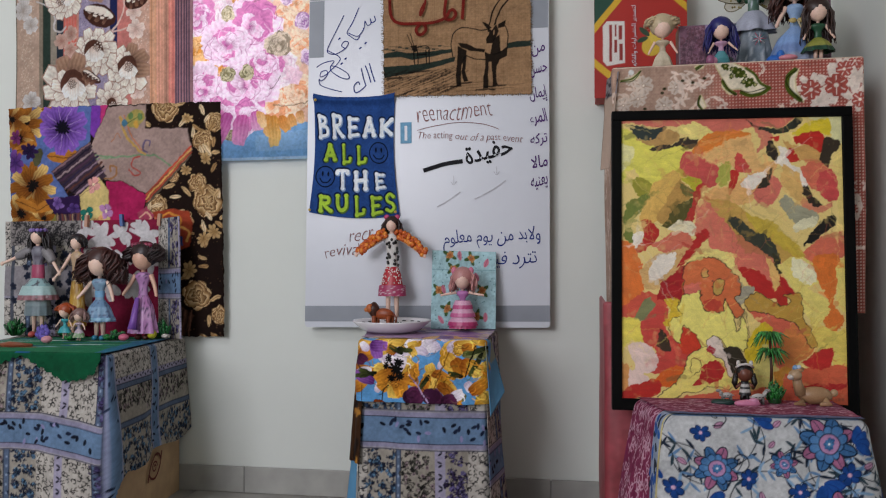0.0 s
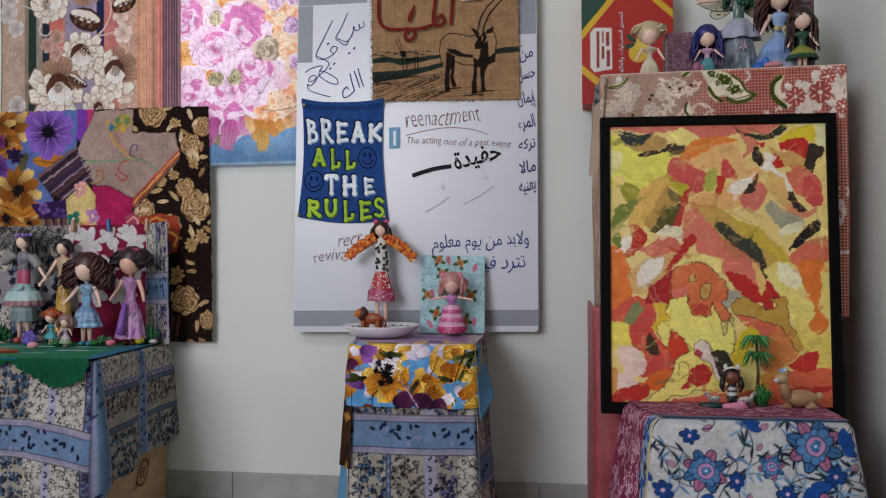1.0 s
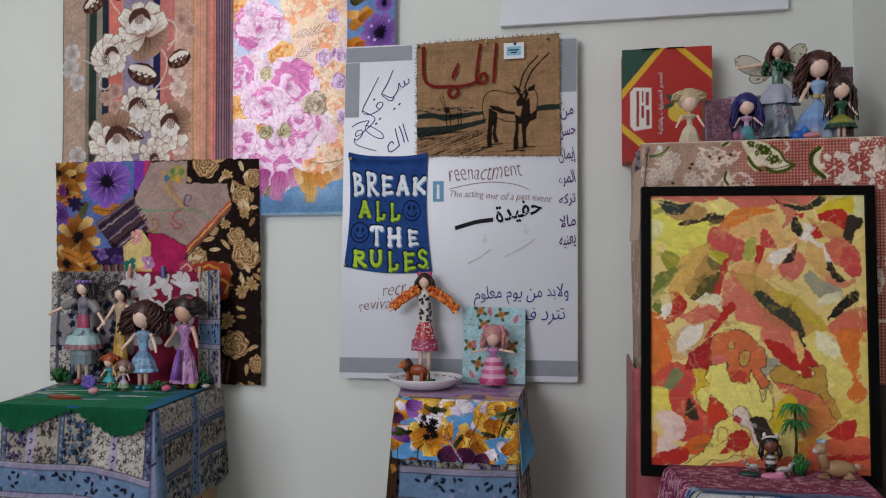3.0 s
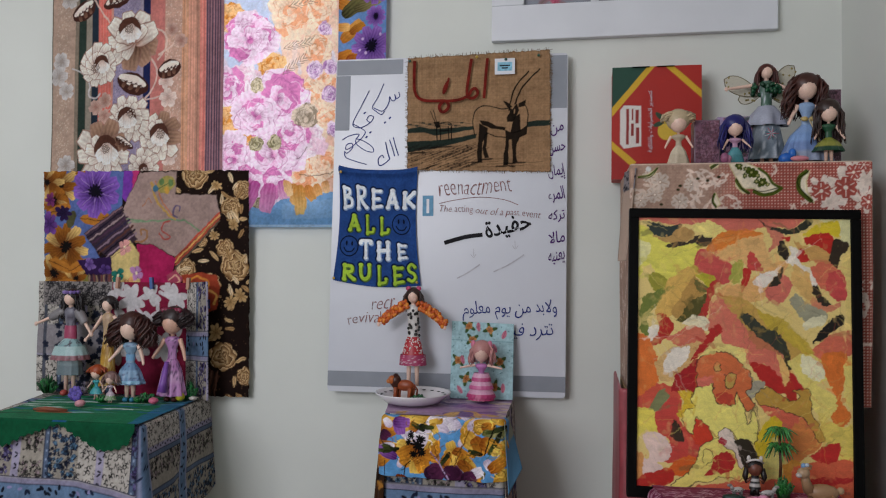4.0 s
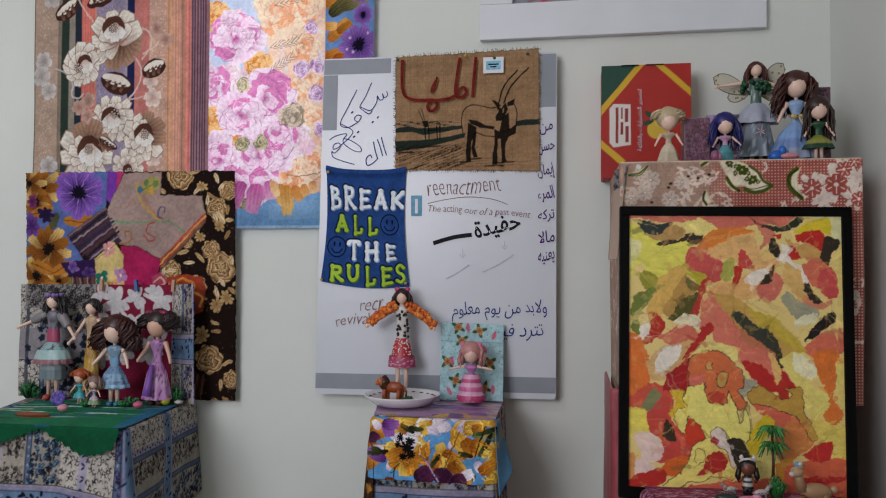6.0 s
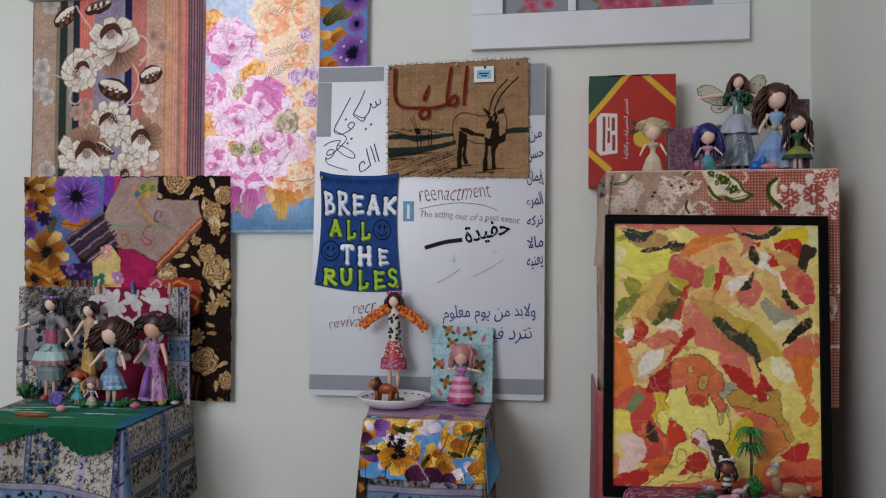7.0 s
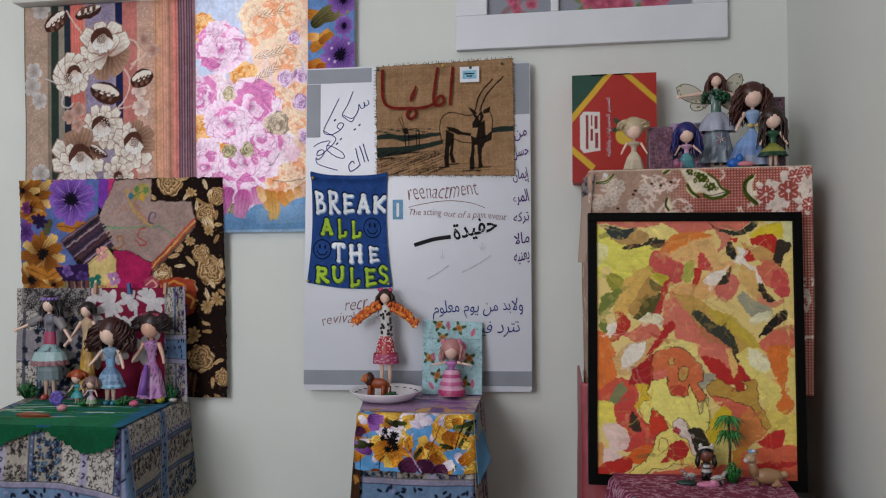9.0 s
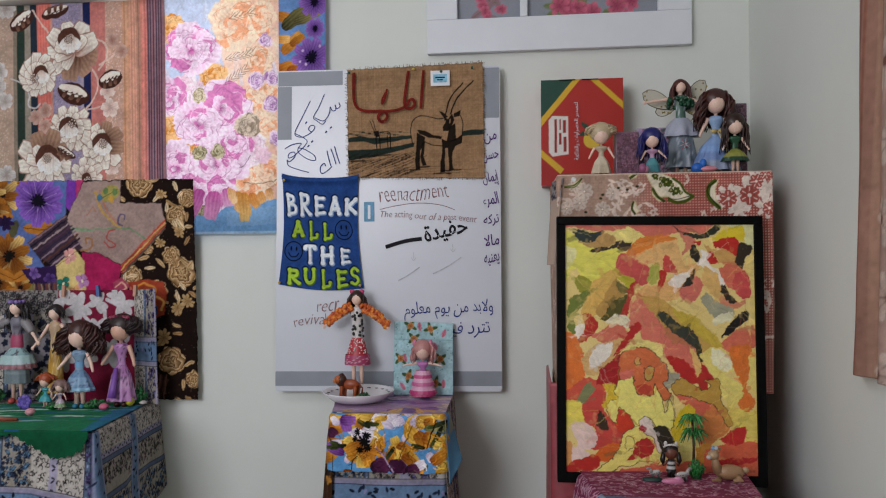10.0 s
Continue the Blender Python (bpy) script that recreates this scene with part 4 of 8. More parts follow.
def dye_orange(w, h):
    """Orange and yellow sunflowers, white petals and purple on light blue."""
    d = Dye(w, h, 0.0014, "5c98cc", 37, 0.005, 0.012)
    at = plane((706, 672), (922, 672), (706, 800), (920, 795), 0.30, 0.155, 0.03)
    k = 0.30 / 215.0

    def petal(x, y, x1, y1, wd, a, b):
        (p, q), (p1, q1) = at(x, y), at(x1, y1)
        d.petal(p, q, math.hypot(p1 - p, q1 - q), wd * k, math.atan2(q1 - q, p1 - p), a, b)

    O, Y, P, W = ("9c5014", "d8922c"), ("b8801c", "ecc45c"), ("5c2470", "9c64b8"), ("b8a8c0", "ece4e8")
    for x, y, x1, y1, wd, c in ((690, 690, 735, 700, 30, Y), (700, 720, 745, 690, 26, O), (690, 740, 740, 745, 26, O), (695, 780, 720, 760, 20, O), (735, 690, 765, 672, 24, Y), (800, 690, 760, 676, 26, Y),
                                (830, 700, 790, 680, 26, W), (840, 690, 815, 676, 22, W), (770, 700, 800, 715, 24, W), (760, 715, 740, 700, 22, W), (850, 710, 875, 680, 24, Y), (860, 700, 900, 676, 26, W),
                                (870, 690, 905, 688, 24, Y), (925, 680, 900, 668, 26, Y)):
        petal(x, y, x1, y1, wd, *c)
    for n in range(46):
        x, y, a = 700 + 225 * d.rng.rand(), 675 + 118 * d.rng.rand(), 6.3 * d.rng.rand()
        petal(x, y, x + 24 * math.cos(a), y + 20 * math.sin(a), 12 + 6 * d.rng.rand(), *(O, Y, W, ("5c6024", "a8a46c"), Y)[n % 5])
    for x, y, x1, y1, wd in ((735, 678, 742, 715, 22), (728, 690, 758, 690, 20), (735, 760, 700, 745, 18)):
        petal(x, y, x1, y1, wd, *P)
    for x1, y1, wd, c in ((735, 735, 26, Y), (745, 775, 26, O), (768, 790, 26, Y), (785, 788, 28, O), (805, 750, 30, O), (812, 735, 30, O), (800, 715, 24, Y), (760, 712, 22, W), (785, 708, 22, W), (738, 755, 22, O)):
        petal(772, 738, x1, y1, wd, *c)
    for x, y, x1, y1, wd, c in ((850, 705, 885, 742, 28, Y), (870, 712, 888, 745, 24, O), (880, 720, 912, 735, 26, O), (895, 715, 908, 745, 22, Y), (835, 740, 862, 755, 22, O), (850, 752, 872, 790, 26, Y), (845, 760, 880, 795, 20, O),
                                (895, 775, 922, 752, 20, O), (820, 790, 838, 750, 22, Y), (815, 780, 828, 745, 18, O), (905, 800, 925, 775, 20, Y), (860, 790, 885, 772, 18, W)):
        petal(x, y, x1, y1, wd, *c)
    for x, y, x1, y1 in ((740, 742, 700, 752), (735, 748, 712, 738), (785, 705, 760, 690), (775, 695, 800, 700), (885, 745, 860, 738), (830, 745, 812, 772), (925, 690, 890, 705), (915, 700, 895, 745)):
        petal(x, y, x1, y1, 8, "15180e", "55602c")
    for x, y, x1, y1, wd in ((790, 800, 815, 775, 34), (825, 795, 848, 778, 34), (850, 800, 872, 785, 26), (705, 712, 722, 722, 18)):
        petal(x, y, x1, y1, wd, "3a1434", "6a2c54")
    d.disc(*at(832, 783), 15 * k, 13 * k, "4c1c40")
    petal(745, 795, 742, 812, 24, "7a3410", "b8581c")
    d.line(pairs((748, 795, 752, 775, 760, 765), at), 0.0026, "2c2010")
    d.line(pairs((905, 688, 895, 720, 888, 745), at), 0.003, "1c160c")
    d.line(pairs((862, 700, 850, 735, 838, 770), at), 0.003, "8a5c1c")
    d.line(pairs((795, 745, 815, 775, 828, 795), at), 0.0035, "b49ac0")
    for n in range(230):
        x, y, a = 700 + 225 * d.rng.rand(), 672 + 125 * d.rng.rand(), 6.3 * d.rng.rand()
        own = d.c[min(d.ny - 1, max(0, int(at(x, y)[1] / d.sy))), min(d.nx - 1, max(0, int(at(x, y)[0] / d.sx)))]
        if own[2] < own[0]:
            d.line(pairs((x, y, x + 7 * math.cos(a), y + 7 * math.sin(a), x + 12 * math.cos(a + 0.4), y + 12 * math.sin(a + 0.4)), at), 0.0024, own * (0.35, 1.7, 0.6)[n % 3], 0.7)
    for x, y, s in ((772, 735, 12), (760, 715, 7), (778, 722, 8), (765, 752, 7), (780, 748, 8), (756, 728, 6)):
        d.flower(*at(x, y), s * k, 9, "15100c", "0c0806", rot=x, deep=0.6)
    return d


def dye_lilac(w, h):
    d = Dye(w, h, 0.003, "a583a8", 39, 0.02, 0.02)
    r = d.rng
    for n in range(26):
        d.leaf(r.rand() * w, r.rand() * h, 0.09, 0.03, r.rand() * 0.6 - 0.3, ("6a3c8c", "bfa8b8", "87569e", "c8b098")[n % 4], "6a3a84")
    for n in range(8):
        d.leaf(r.rand() * w, h * (0.8 + 0.2 * r.rand()), 0.06, 0.025, r.rand() * 6.3, "c99a4c", "8a5420")
    return d


def folk_flower(d, x, y, s, rot, kind):
    if kind == 0:
        for n in range(8):
            a = rot + n * 0.785
            d.leaf(x + 0.26 * s * math.cos(a), y + 0.26 * s * math.sin(a), s * 0.86, s * 0.56, a, "16223c")
            d.leaf(x + 0.3 * s * math.cos(a), y + 0.3 * s * math.sin(a), s * 0.76, s * 0.46, a, ("3f6c9c", "a06484")[n % 2], "1c2c4c")
        d.flower(x, y, s * 0.74, 10, "16223c", "16223c", rot=rot, deep=0.2)
        d.flower(x, y, s * 0.69, 10, "4a78ac", "6a94bc", rot=rot, deep=0.2)
        d.disc(x + 0.05 * s, y, s * 0.42, s * 0.42, "1c2c4c")
        d.disc(x + 0.05 * s, y, s * 0.38, s * 0.38, "a880a4")
        d.flower(x + 0.05 * s, y, s * 0.24, 8, "2c5c94", "5a94c0", "d0d4dc", deep=0.3)
    elif kind == 1:
        d.flower(x, y, s * 1.1, 6, "14284e", "14284e", rot=rot, deep=0.4)
        d.flower(x, y, s, 6, "1c4488", "244e98", "c8a4b8", rot=rot, deep=0.4)
    elif kind == 2:
        for a in (-0.9, -0.3, 0.3, 0.9):
            d.leaf(x, y, s * 1.5, s * 0.85, rot + a, "1c3c84")
            d.leaf(x, y, s * 1.4, s * 0.7, rot + a, "20509c")
    else:
        d.leaf(x, y, s * 1.6, s * 0.9, rot, "5a3a54")
        d.leaf(x + 0.1 * s * math.cos(rot), y + 0.1 * s * math.sin(rot), s * 1.4, s * 0.66, rot, "b88aa4", "7a4a6c")


def dye_folk(w, h):
    """White cloth with blue and mauve folk flowers; the wrap's crimson edge shows at the side."""
    d = Dye(w, h, 0.0016, "b2b3b4", 43, 0.003, 0.02)
    r = d.rng
    for n in range(190):
        x, y, a = r.rand() * w, r.rand() * h, r.rand() * 6.3
        pts = [(x, y)]
        for m in range(5):
            a += 0.5 * (1 if n % 2 else -1)
            pts.append((pts[-1][0] + 0.03 * math.cos(a), pts[-1][1] + 0.03 * math.sin(a)))
        d.line(pts, 0.0016, "1c2230")
        for p in pts[1:]:
            for sgn in (-1, 1):
                d.leaf(*p, 0.018 + 0.008 * r.rand(), 0.0048, a + sgn * (0.5 + 0.6 * r.rand()), ("5c80a8", "1f2c44", "7a9ab8", "2c4450")[int(4 * r.rand())])
    x0, k = 0.30, 0.38 / 400.0

    def at(px, py):
        return (x0 + (px - 1165) * k, (py - 738) * k * 1.05)

    for px, py, s, kind, rot in ((1445, 790, 44, 0, 0.3), (1255, 835, 36, 0, 1.2), (1230, 778, 15, 1, 0.2), (1310, 850, 15, 1, 0.5), (1478, 838, 17, 1, 0.8), (1490, 790, 22, 2, -0.4), (1330, 758, 18, 2, -0.6),
                                 (1435, 855, 24, 2, 0.9), (1370, 825, 22, 0, -1.0), (1270, 760, 12, 3, 2.6), (1355, 765, 12, 3, -0.7), (1345, 800, 11, 3, -0.8), (1520, 820, 13, 3, 2.8), (1190, 820, 12, 3, 0.6),
                                 (1395, 868, 16, 1, 0.1), (1330, 870, 12, 3, 1.4), (1530, 868, 18, 2, 0.4), (1185, 870, 16, 1, 0.4), (1240, 895, 24, 2, 0.2), (1460, 905, 40, 0, 0.7), (1340, 920, 36, 0, 0.1), (1270, 960, 20, 1, 0), (1420, 980, 22, 2, 1)):
        folk_flower(d, *at(px, py), s * k, rot, kind)
    for cx, cy in ((1295, 822), (1260, 748)):
        pts = [(at(cx, cy)[0] + 0.0018 * n * math.cos(n * 0.75), at(cx, cy)[1] + 0.0018 * n * math.sin(n * 0.75)) for n in range(12)]
        d.line(pts, 0.002, "1c2230")
    # crimson wrap at the side, then blue ikat strip
    d.rect(-0.1, -0.1, 0.235, 1, "8a2c54")
    for n in range(420):
        x, y, a = 0.225 * r.rand(), h * r.rand(), r.rand() * 6.3
        d.line([(x, y), (x + 0.012 * math.cos(a), y + 0.012 * math.sin(a)), (x + 0.018 * math.cos(a + 1), y + 0.018 * math.sin(a + 1))], 0.003, "c8a0b0", 0.85)
    d.rect(0.235, -0.1, 0.292, 1, "8e9bb0")
    for n in range(46):
        d.leaf(0.237 + 0.05 * r.rand(), h * r.rand(), 0.022, 0.013, r.rand() * 6.3, ("1c4c9c", "24344c", "2a62b0")[n % 3])
    d.rect(0.288, -0.1, 0.293, 1, "c0b070")
    d.rect(0.30, 0, 0.66, 0.010, "3f6a94", 0.8)
    d.rect(0.655, -0.1, 1.2, 1, "8d98ac", 0.35)
    return d


def dye_paisley(w, h):
    d = Dye(w, h, 0.0024, "8e3558", 47, 0.004, 0.03)
    r = d.rng
    for n in range(420):
        x, y, a = w * r.rand(), h * r.rand(), r.rand() * 6.3
        d.line([(x, y), (x + 0.010 * math.cos(a), y + 0.010 * math.sin(a)), (x + 0.014 * math.cos(a + 1.2), y + 0.014 * math.sin(a + 1.2))], 0.003, ("cba6b4", "b8849c")[n % 2], 0.85)
    d.rect(-1, h - 0.030, 2, h + 1, "54759c", 0.8)
    d.rect(-1, 0.03, 2, 0.042, "8e2c50", 0.9)
    d.rect(-1, h - 0.044, 2, h - 0.032, "8a2a4c", 0.9)
    return d


def dye_box(w, h):
    """Beige at one side, red checked ground at the other, white scrolled flowers and green edged leaves."""
    d = Dye(w, h, 0.0017, "ad8e7c", 53, 0.003, 0.03)
    r = d.rng
    at = plane((1116.9, 305.2), (1546.6, 302.2), (1113.1, 723.2), (1546.5, 743.1), 0.52, 0.545, 0.365)
    k = 0.52 / 430.0
    whole = (slice(0, d.ny), slice(0, d.nx))
    red = np.clip((d.gx - 0.365 - 0.17) / 0.1, 0, 1)
    d.lay(whole, red * 0.92, "b8685c")
    check = (np.sin(d.gx * 2 * np.pi / 0.0068) > 0.25) * (np.sin(d.gy * 2 * np.pi / 0.0068) > 0.25)
    d.lay(whole, check * (0.12 + 0.55 * red), "dcc4b4")
    lines_ = (np.sin(d.gx * 2 * np.pi / 0.0068) < -0.4) | (np.sin(d.gy * 2 * np.pi / 0.0068) < -0.4)
    d.lay(whole, lines_ * red * 0.45, "96342e")

    def scroll(x, y, ln, deg, turn_, col, wd):
        a, pts = radians(deg), [(x, y)]
        for _ in range(8):
            a += turn_
            pts.append((pts[-1][0] + ln * math.cos(a) / 8, pts[-1][1] + ln * math.sin(a) / 8))
        d.line(pts, wd, col, 0.9)
        for n, p in enumerate(pts[1:-1]):
            d.leaf(*p, ln * 0.22, ln * 0.10, a + (1.2 if n % 2 else -1.2), col)

    for n in range(150):
        x, y = w * r.rand(), h * r.rand()
        if 0.365 < x < 0.88 and y < 0.11:
            continue
        scroll(x, y, 0.05 + 0.04 * r.rand(), 360 * r.rand(), 0.35 if n % 2 else -0.35, "cdb8a8" if x < 0.55 else "dcc8bc", 0.004)

    def bloom(x, y, s, col, dark):
        px, py = at(x, y)
        for m in range(6):
            d.petal(px, py, s * k, s * k * 0.8, m * 1.05 + x, col, col)
            a = m * 1.05 + x
            d.line([(px, py), (px + 0.8 * s * k * math.cos(a), py + 0.8 * s * k * math.sin(a))], 0.002, dark)
        d.disc(px, py, 0.2 * s * k, 0.2 * s * k, dark)
        d.disc(px, py, 0.12 * s * k, 0.12 * s * k, "e4d8c8")

    for x, y, s in ((1135, 372, 14), (1160, 362, 16), (1205, 375, 16), (1170, 340, 18), (1225, 345, 14), (1150, 330, 12)):
        bloom(x, y, s, "c4b4a6", "ac9080")
    for x, y, s, dg, t in ((1225, 335, 0.07, 20, 0.3), (1245, 350, 0.07, -40, -0.4), (1265, 335, 0.06, 80, 0.4), (1280, 325, 0.05, 10, 0.5), (1240, 318, 0.06, 0, 0.2), (1300, 380, 0.05, 40, 0.5), (1285, 365, 0.05, -30, 0.3),
                           (1400, 382, 0.05, 0, 0.4), (1420, 375, 0.04, 60, -0.5), (1370, 312, 0.03, 0, 0.4)):
        scroll(*at(x, y), s, dg, t, "d4c0b2", 0.0035)
    for x, y, s in ((1455, 355, 20), (1498, 350, 26), (1510, 322, 18), (1475, 378, 16), (1535, 340, 16), (1535, 375, 18)):
        for m in range(7):
            d.petal(*at(x, y), s * 1.35 * k, s * 0.55 * k, m * 0.9 + y, "d0beb2", "dccec2")
    for x, y, s in ((1455, 358, 17), (1498, 352, 20), (1512, 325, 14), (1530, 312, 10), (1538, 378, 14)):
        bloom(x, y, s, "b4564c", "e0d0c4")

    def paisley(back, front, edge, band):
        d.poly(pairs(back, at), "d8ccb4")
        d.line(pairs(back, at) + [at(*back[:2])], 0.0028, "c8bc90", smooth=False)
        d.line(pairs(front, at), band, "56661c")
        d.line(pairs(edge, at), 0.002, "2c3412")

    paisley((1290, 305, 1318, 305, 1345, 318, 1362, 332, 1372, 345, 1386, 352, 1378, 362, 1355, 364, 1335, 352, 1318, 352, 1302, 330), (1336, 358, 1352, 364, 1372, 361, 1384, 353), (1334, 354, 1352, 358, 1384, 351), 0.008)
    paisley((1304, 332, 1312, 348, 1328, 360, 1316, 360, 1304, 348), (1305, 338, 1312, 350, 1326, 360), (1304, 334, 1318, 356, 1327, 361), 0.007)
    paisley((1434, 322, 1418, 326, 1412, 342, 1418, 362, 1442, 378, 1430, 358, 1428, 340), (1428, 323, 1416, 334, 1416, 355, 1436, 374), (1432, 322, 1412, 342, 1440, 378), 0.010)
    paisley((1130, 332, 1150, 326, 1166, 314, 1160, 326, 1146, 333), (1132, 331, 1150, 328, 1164, 316), (1131, 333, 1152, 331, 1166, 315), 0.004)
    paisley((1258, 312, 1278, 304, 1272, 314, 1262, 318), (1260, 315, 1276, 306), (1260, 318, 1276, 308), 0.005)
    paisley((1268, 360, 1262, 372, 1268, 386, 1276, 380), (1266, 362, 1263, 374, 1268, 384), (1264, 364, 1262, 376, 1268, 386), 0.005)
    d.line(pairs((1345, 318, 1360, 330, 1370, 345, 1384, 352), at), 0.006, "56661c")
    for x, y, s in ((1310, 312, 8), (1332, 324, 11), (1350, 342, 9), (1320, 330, 5), (1342, 330, 5), (1340, 340, 5), (1360, 346, 4), (1322, 318, 5)):
        d.flower(*at(x, y), s * k, 6, "56661c", "4a5818", rot=x, deep=0.35)
        d.disc(*at(x, y), 0.0025, 0.0025, "a8a46c")
    for x, y in ((1206, 347), (1202, 354), (1236, 334), (1254, 338), (1274, 332), (1172, 380)):
        d.disc(*at(x, y), 0.004, 0.003, "3c3c1c")
    d.disc(*at(1149, 317), 0.006, 0.006, "c8c8c4")
    d.rect(-1, 0, 3, 0.006, "cdb8a6")
    return d


def dye_red(w, h):
    d = Dye(w, h, 0.004, "a4434c", 59, 0.008, 0.05)
    r = d.rng
    for n in range(40):
        d.dab(w * r.rand(), h * r.rand(), 0.12, 0.01, 1.5, "b4666a", 0.35)
    d.rect(0.325, -1, 0.345, 2, "8a3038", 0.5)
    return d


def dye_painting(w, h):
    """An abstract: ragged patches of paint laid over one another, and two outlined flat shapes."""
    d = Dye(w, h, 0.0013, "dfc67c", 61, 0.011, 0.024)
    r = d.rng
    at = plane((1101, 213), (1487, 210), (1102, 702), (1496, 718), w, h)
    d.x = d.x + 0.006 * (noise2(d.nx, d.ny, 80, 105, 21, 2) - 0.5)
    d.y = d.y + 0.006 * (noise2(d.nx, d.ny, 80, 105, 22, 2) - 0.5)
    mottle = noise2(d.nx, d.ny, 34, 44, 9, 3)
    drag = noise2(d.nx, d.ny, 9, 120, 10, 2)

    def p(col, deg, *flat):
        """One patch, its paint streaked along deg."""
        pts = pairs(flat, at)
        pts = curve_points(pts + pts[:1], 3)[:-1]
        cx, cy = (sum(q[n] for q in pts) / len(pts) for n in (0, 1))
        base = lin(col)
        ca, sa = math.cos(radians(deg)), math.sin(radians(deg))
        v = (d.y - cy) * ca - (d.x - cx) * sa
        u = (d.x - cx) * ca + (d.y - cy) * sa
        ph = r.rand() * 50
        streak = 0.5 * np.sin(v * 520 + 2 * np.sin(u * 30 + ph) + ph) + 0.5 * np.sin(v * 1300 + 3 * np.sin(u * 47 + ph))
        tone = 1 + 0.05 * streak + 0.24 * (mottle - 0.5) + 0.16 * (drag - 0.5)
        keep = d.c.copy()
        d.poly(pts, np.ones(3) * 9.0)
        m = np.clip((d.c - keep) / np.maximum(9.0 - keep, 1e-6), 0, 1)
        thin = np.clip(1.3 - 1.5 * np.clip(noise2(d.nx, d.ny, 26, 30, int(1000 * r.rand()), 3) - 0.46, 0, 1), 0, 1)[..., None]
        d.c = keep * (1 - m * thin) + base * tone[..., None] * m * thin

    coral, red, pale, cream, dark = "cc6c5c", "b3281f", "e2d27c", "e6dccc", "2b2a20"
    # upper half
    p("dcd45c", 0, 1095, 222, 1150, 255, 1180, 262, 1222, 258, 1203, 290, 1195, 325, 1150, 335, 1122, 300, 1095, 320)
    p("e2dc9c", 10, 1095, 255, 1125, 262, 1118, 290, 1095, 305)
    p(coral, 0, 1095, 208, 1312, 206, 1332, 226, 1300, 233, 1258, 236, 1232, 218, 1200, 224, 1160, 226, 1120, 219, 1095, 217)
    p("d0705e", 0, 1318, 206, 1402, 206, 1390, 224, 1360, 230, 1335, 224)
    p(pale, 10, 1198, 229, 1232, 216, 1258, 231, 1263, 241, 1235, 249, 1213, 240)
    p("28322e", 8, 1107, 221, 1130, 222, 1150, 230, 1180, 225, 1172, 240, 1150, 248, 1125, 241)
    p("b08a50", -15, 1126, 243, 1150, 248, 1180, 232, 1206, 240, 1186, 257, 1150, 256)
    p("33291f", -5, 1150, 263, 1165, 256, 1190, 257, 1208, 243, 1236, 249, 1226, 265, 1205, 259, 1180, 264, 1155, 267)
    p("d57a2c", -12, 1253, 239, 1290, 228, 1327, 238, 1318, 251, 1285, 254, 1265, 269, 1228, 275, 1234, 256)
    p("dfb070", -20, 1240, 273, 1285, 255, 1325, 241, 1337, 268, 1345, 300, 1302, 302, 1280, 290, 1255, 290)
    p("dca868", 20, 1262, 332, 1300, 330, 1340, 300, 1380, 290, 1330, 360, 1290, 362, 1245, 350)
    p("c2504a", 10, 1203, 286, 1215, 271, 1240, 278, 1265, 290, 1276, 300, 1268, 326, 1252, 333, 1240, 322, 1215, 310, 1202, 309)
    p("a8a84a", 95, 1276, 294, 1291, 290, 1288, 325, 1275, 331, 1267, 318)
    p("c0443e", 60, 1304, 271, 1329, 302, 1318, 311, 1299, 301)
    p(red, 80, 1289, 304, 1309, 308, 1302, 332, 1288, 350, 1291, 322)
    p("cc7a62", 60, 1330, 224, 1352, 228, 1366, 245, 1356, 262, 1341, 270, 1346, 250)
    p("2b2f24", -15, 1316, 211, 1340, 224, 1360, 232, 1390, 225, 1410, 211, 1419, 215, 1405, 229, 1380, 238, 1358, 239, 1335, 227)
    p("dcd8a0", 90, 1415, 206, 1495, 206, 1495, 258, 1470, 255, 1465, 236, 1440, 216)
    p("d8c02c", -5, 1398, 242, 1420, 222, 1455, 215, 1469, 228, 1466, 241, 1440, 236, 1410, 243)
    p("b8281f", 15, 1400, 249, 1420, 238, 1446, 234, 1456, 250, 1452, 274, 1430, 263, 1408, 259)
    p("b8281f", 0, 1360, 248, 1380, 244, 1372, 256)
    p("c89a58", 20, 1382, 250, 1410, 262, 1430, 262, 1450, 275, 1456, 302, 1430, 292, 1403, 284)
    p("33281c", 100, 1454, 248, 1462, 244, 1484, 258, 1481, 269, 1469, 279, 1462, 302, 1449, 286, 1452, 262)
    p("e0c878", 95, 1484, 262, 1495, 262, 1495, 420, 1480, 380, 1470, 300)
    p("2c241c", 65, 1356, 258, 1366, 255, 1373, 271, 1382, 289, 1368, 285, 1355, 273)
    p(cream, 58, 1373, 261, 1390, 267, 1397, 290, 1416, 305, 1430, 333, 1411, 336, 1399, 312, 1384, 295, 1375, 285, 1378, 272)
    p("b8281f", 60, 1391, 272, 1402, 267, 1411, 286, 1400, 290, 1391, 280)
    p("cc6a50", 40, 1413, 300, 1440, 291, 1466, 304, 1452, 342, 1430, 331)
    p("c44a48", 80, 1449, 310, 1470, 304, 1479, 330, 1479, 356, 1460, 360, 1447, 340)
    p("cc8060", 40, 1418, 350, 1440, 368, 1470, 362, 1455, 380, 1420, 372)
    p("2e261c", 55, 1414, 333, 1428, 329, 1437, 350, 1452, 366, 1436, 368, 1423, 350)
    p("d6ac66", 60, 1385, 290, 1410, 310, 1421, 340, 1418, 361, 1400, 353, 1384, 335)
    p("cc6c5c", 50, 1331, 341, 1355, 318, 1373, 315, 1385, 335, 1368, 356, 1358, 370, 1341, 357)
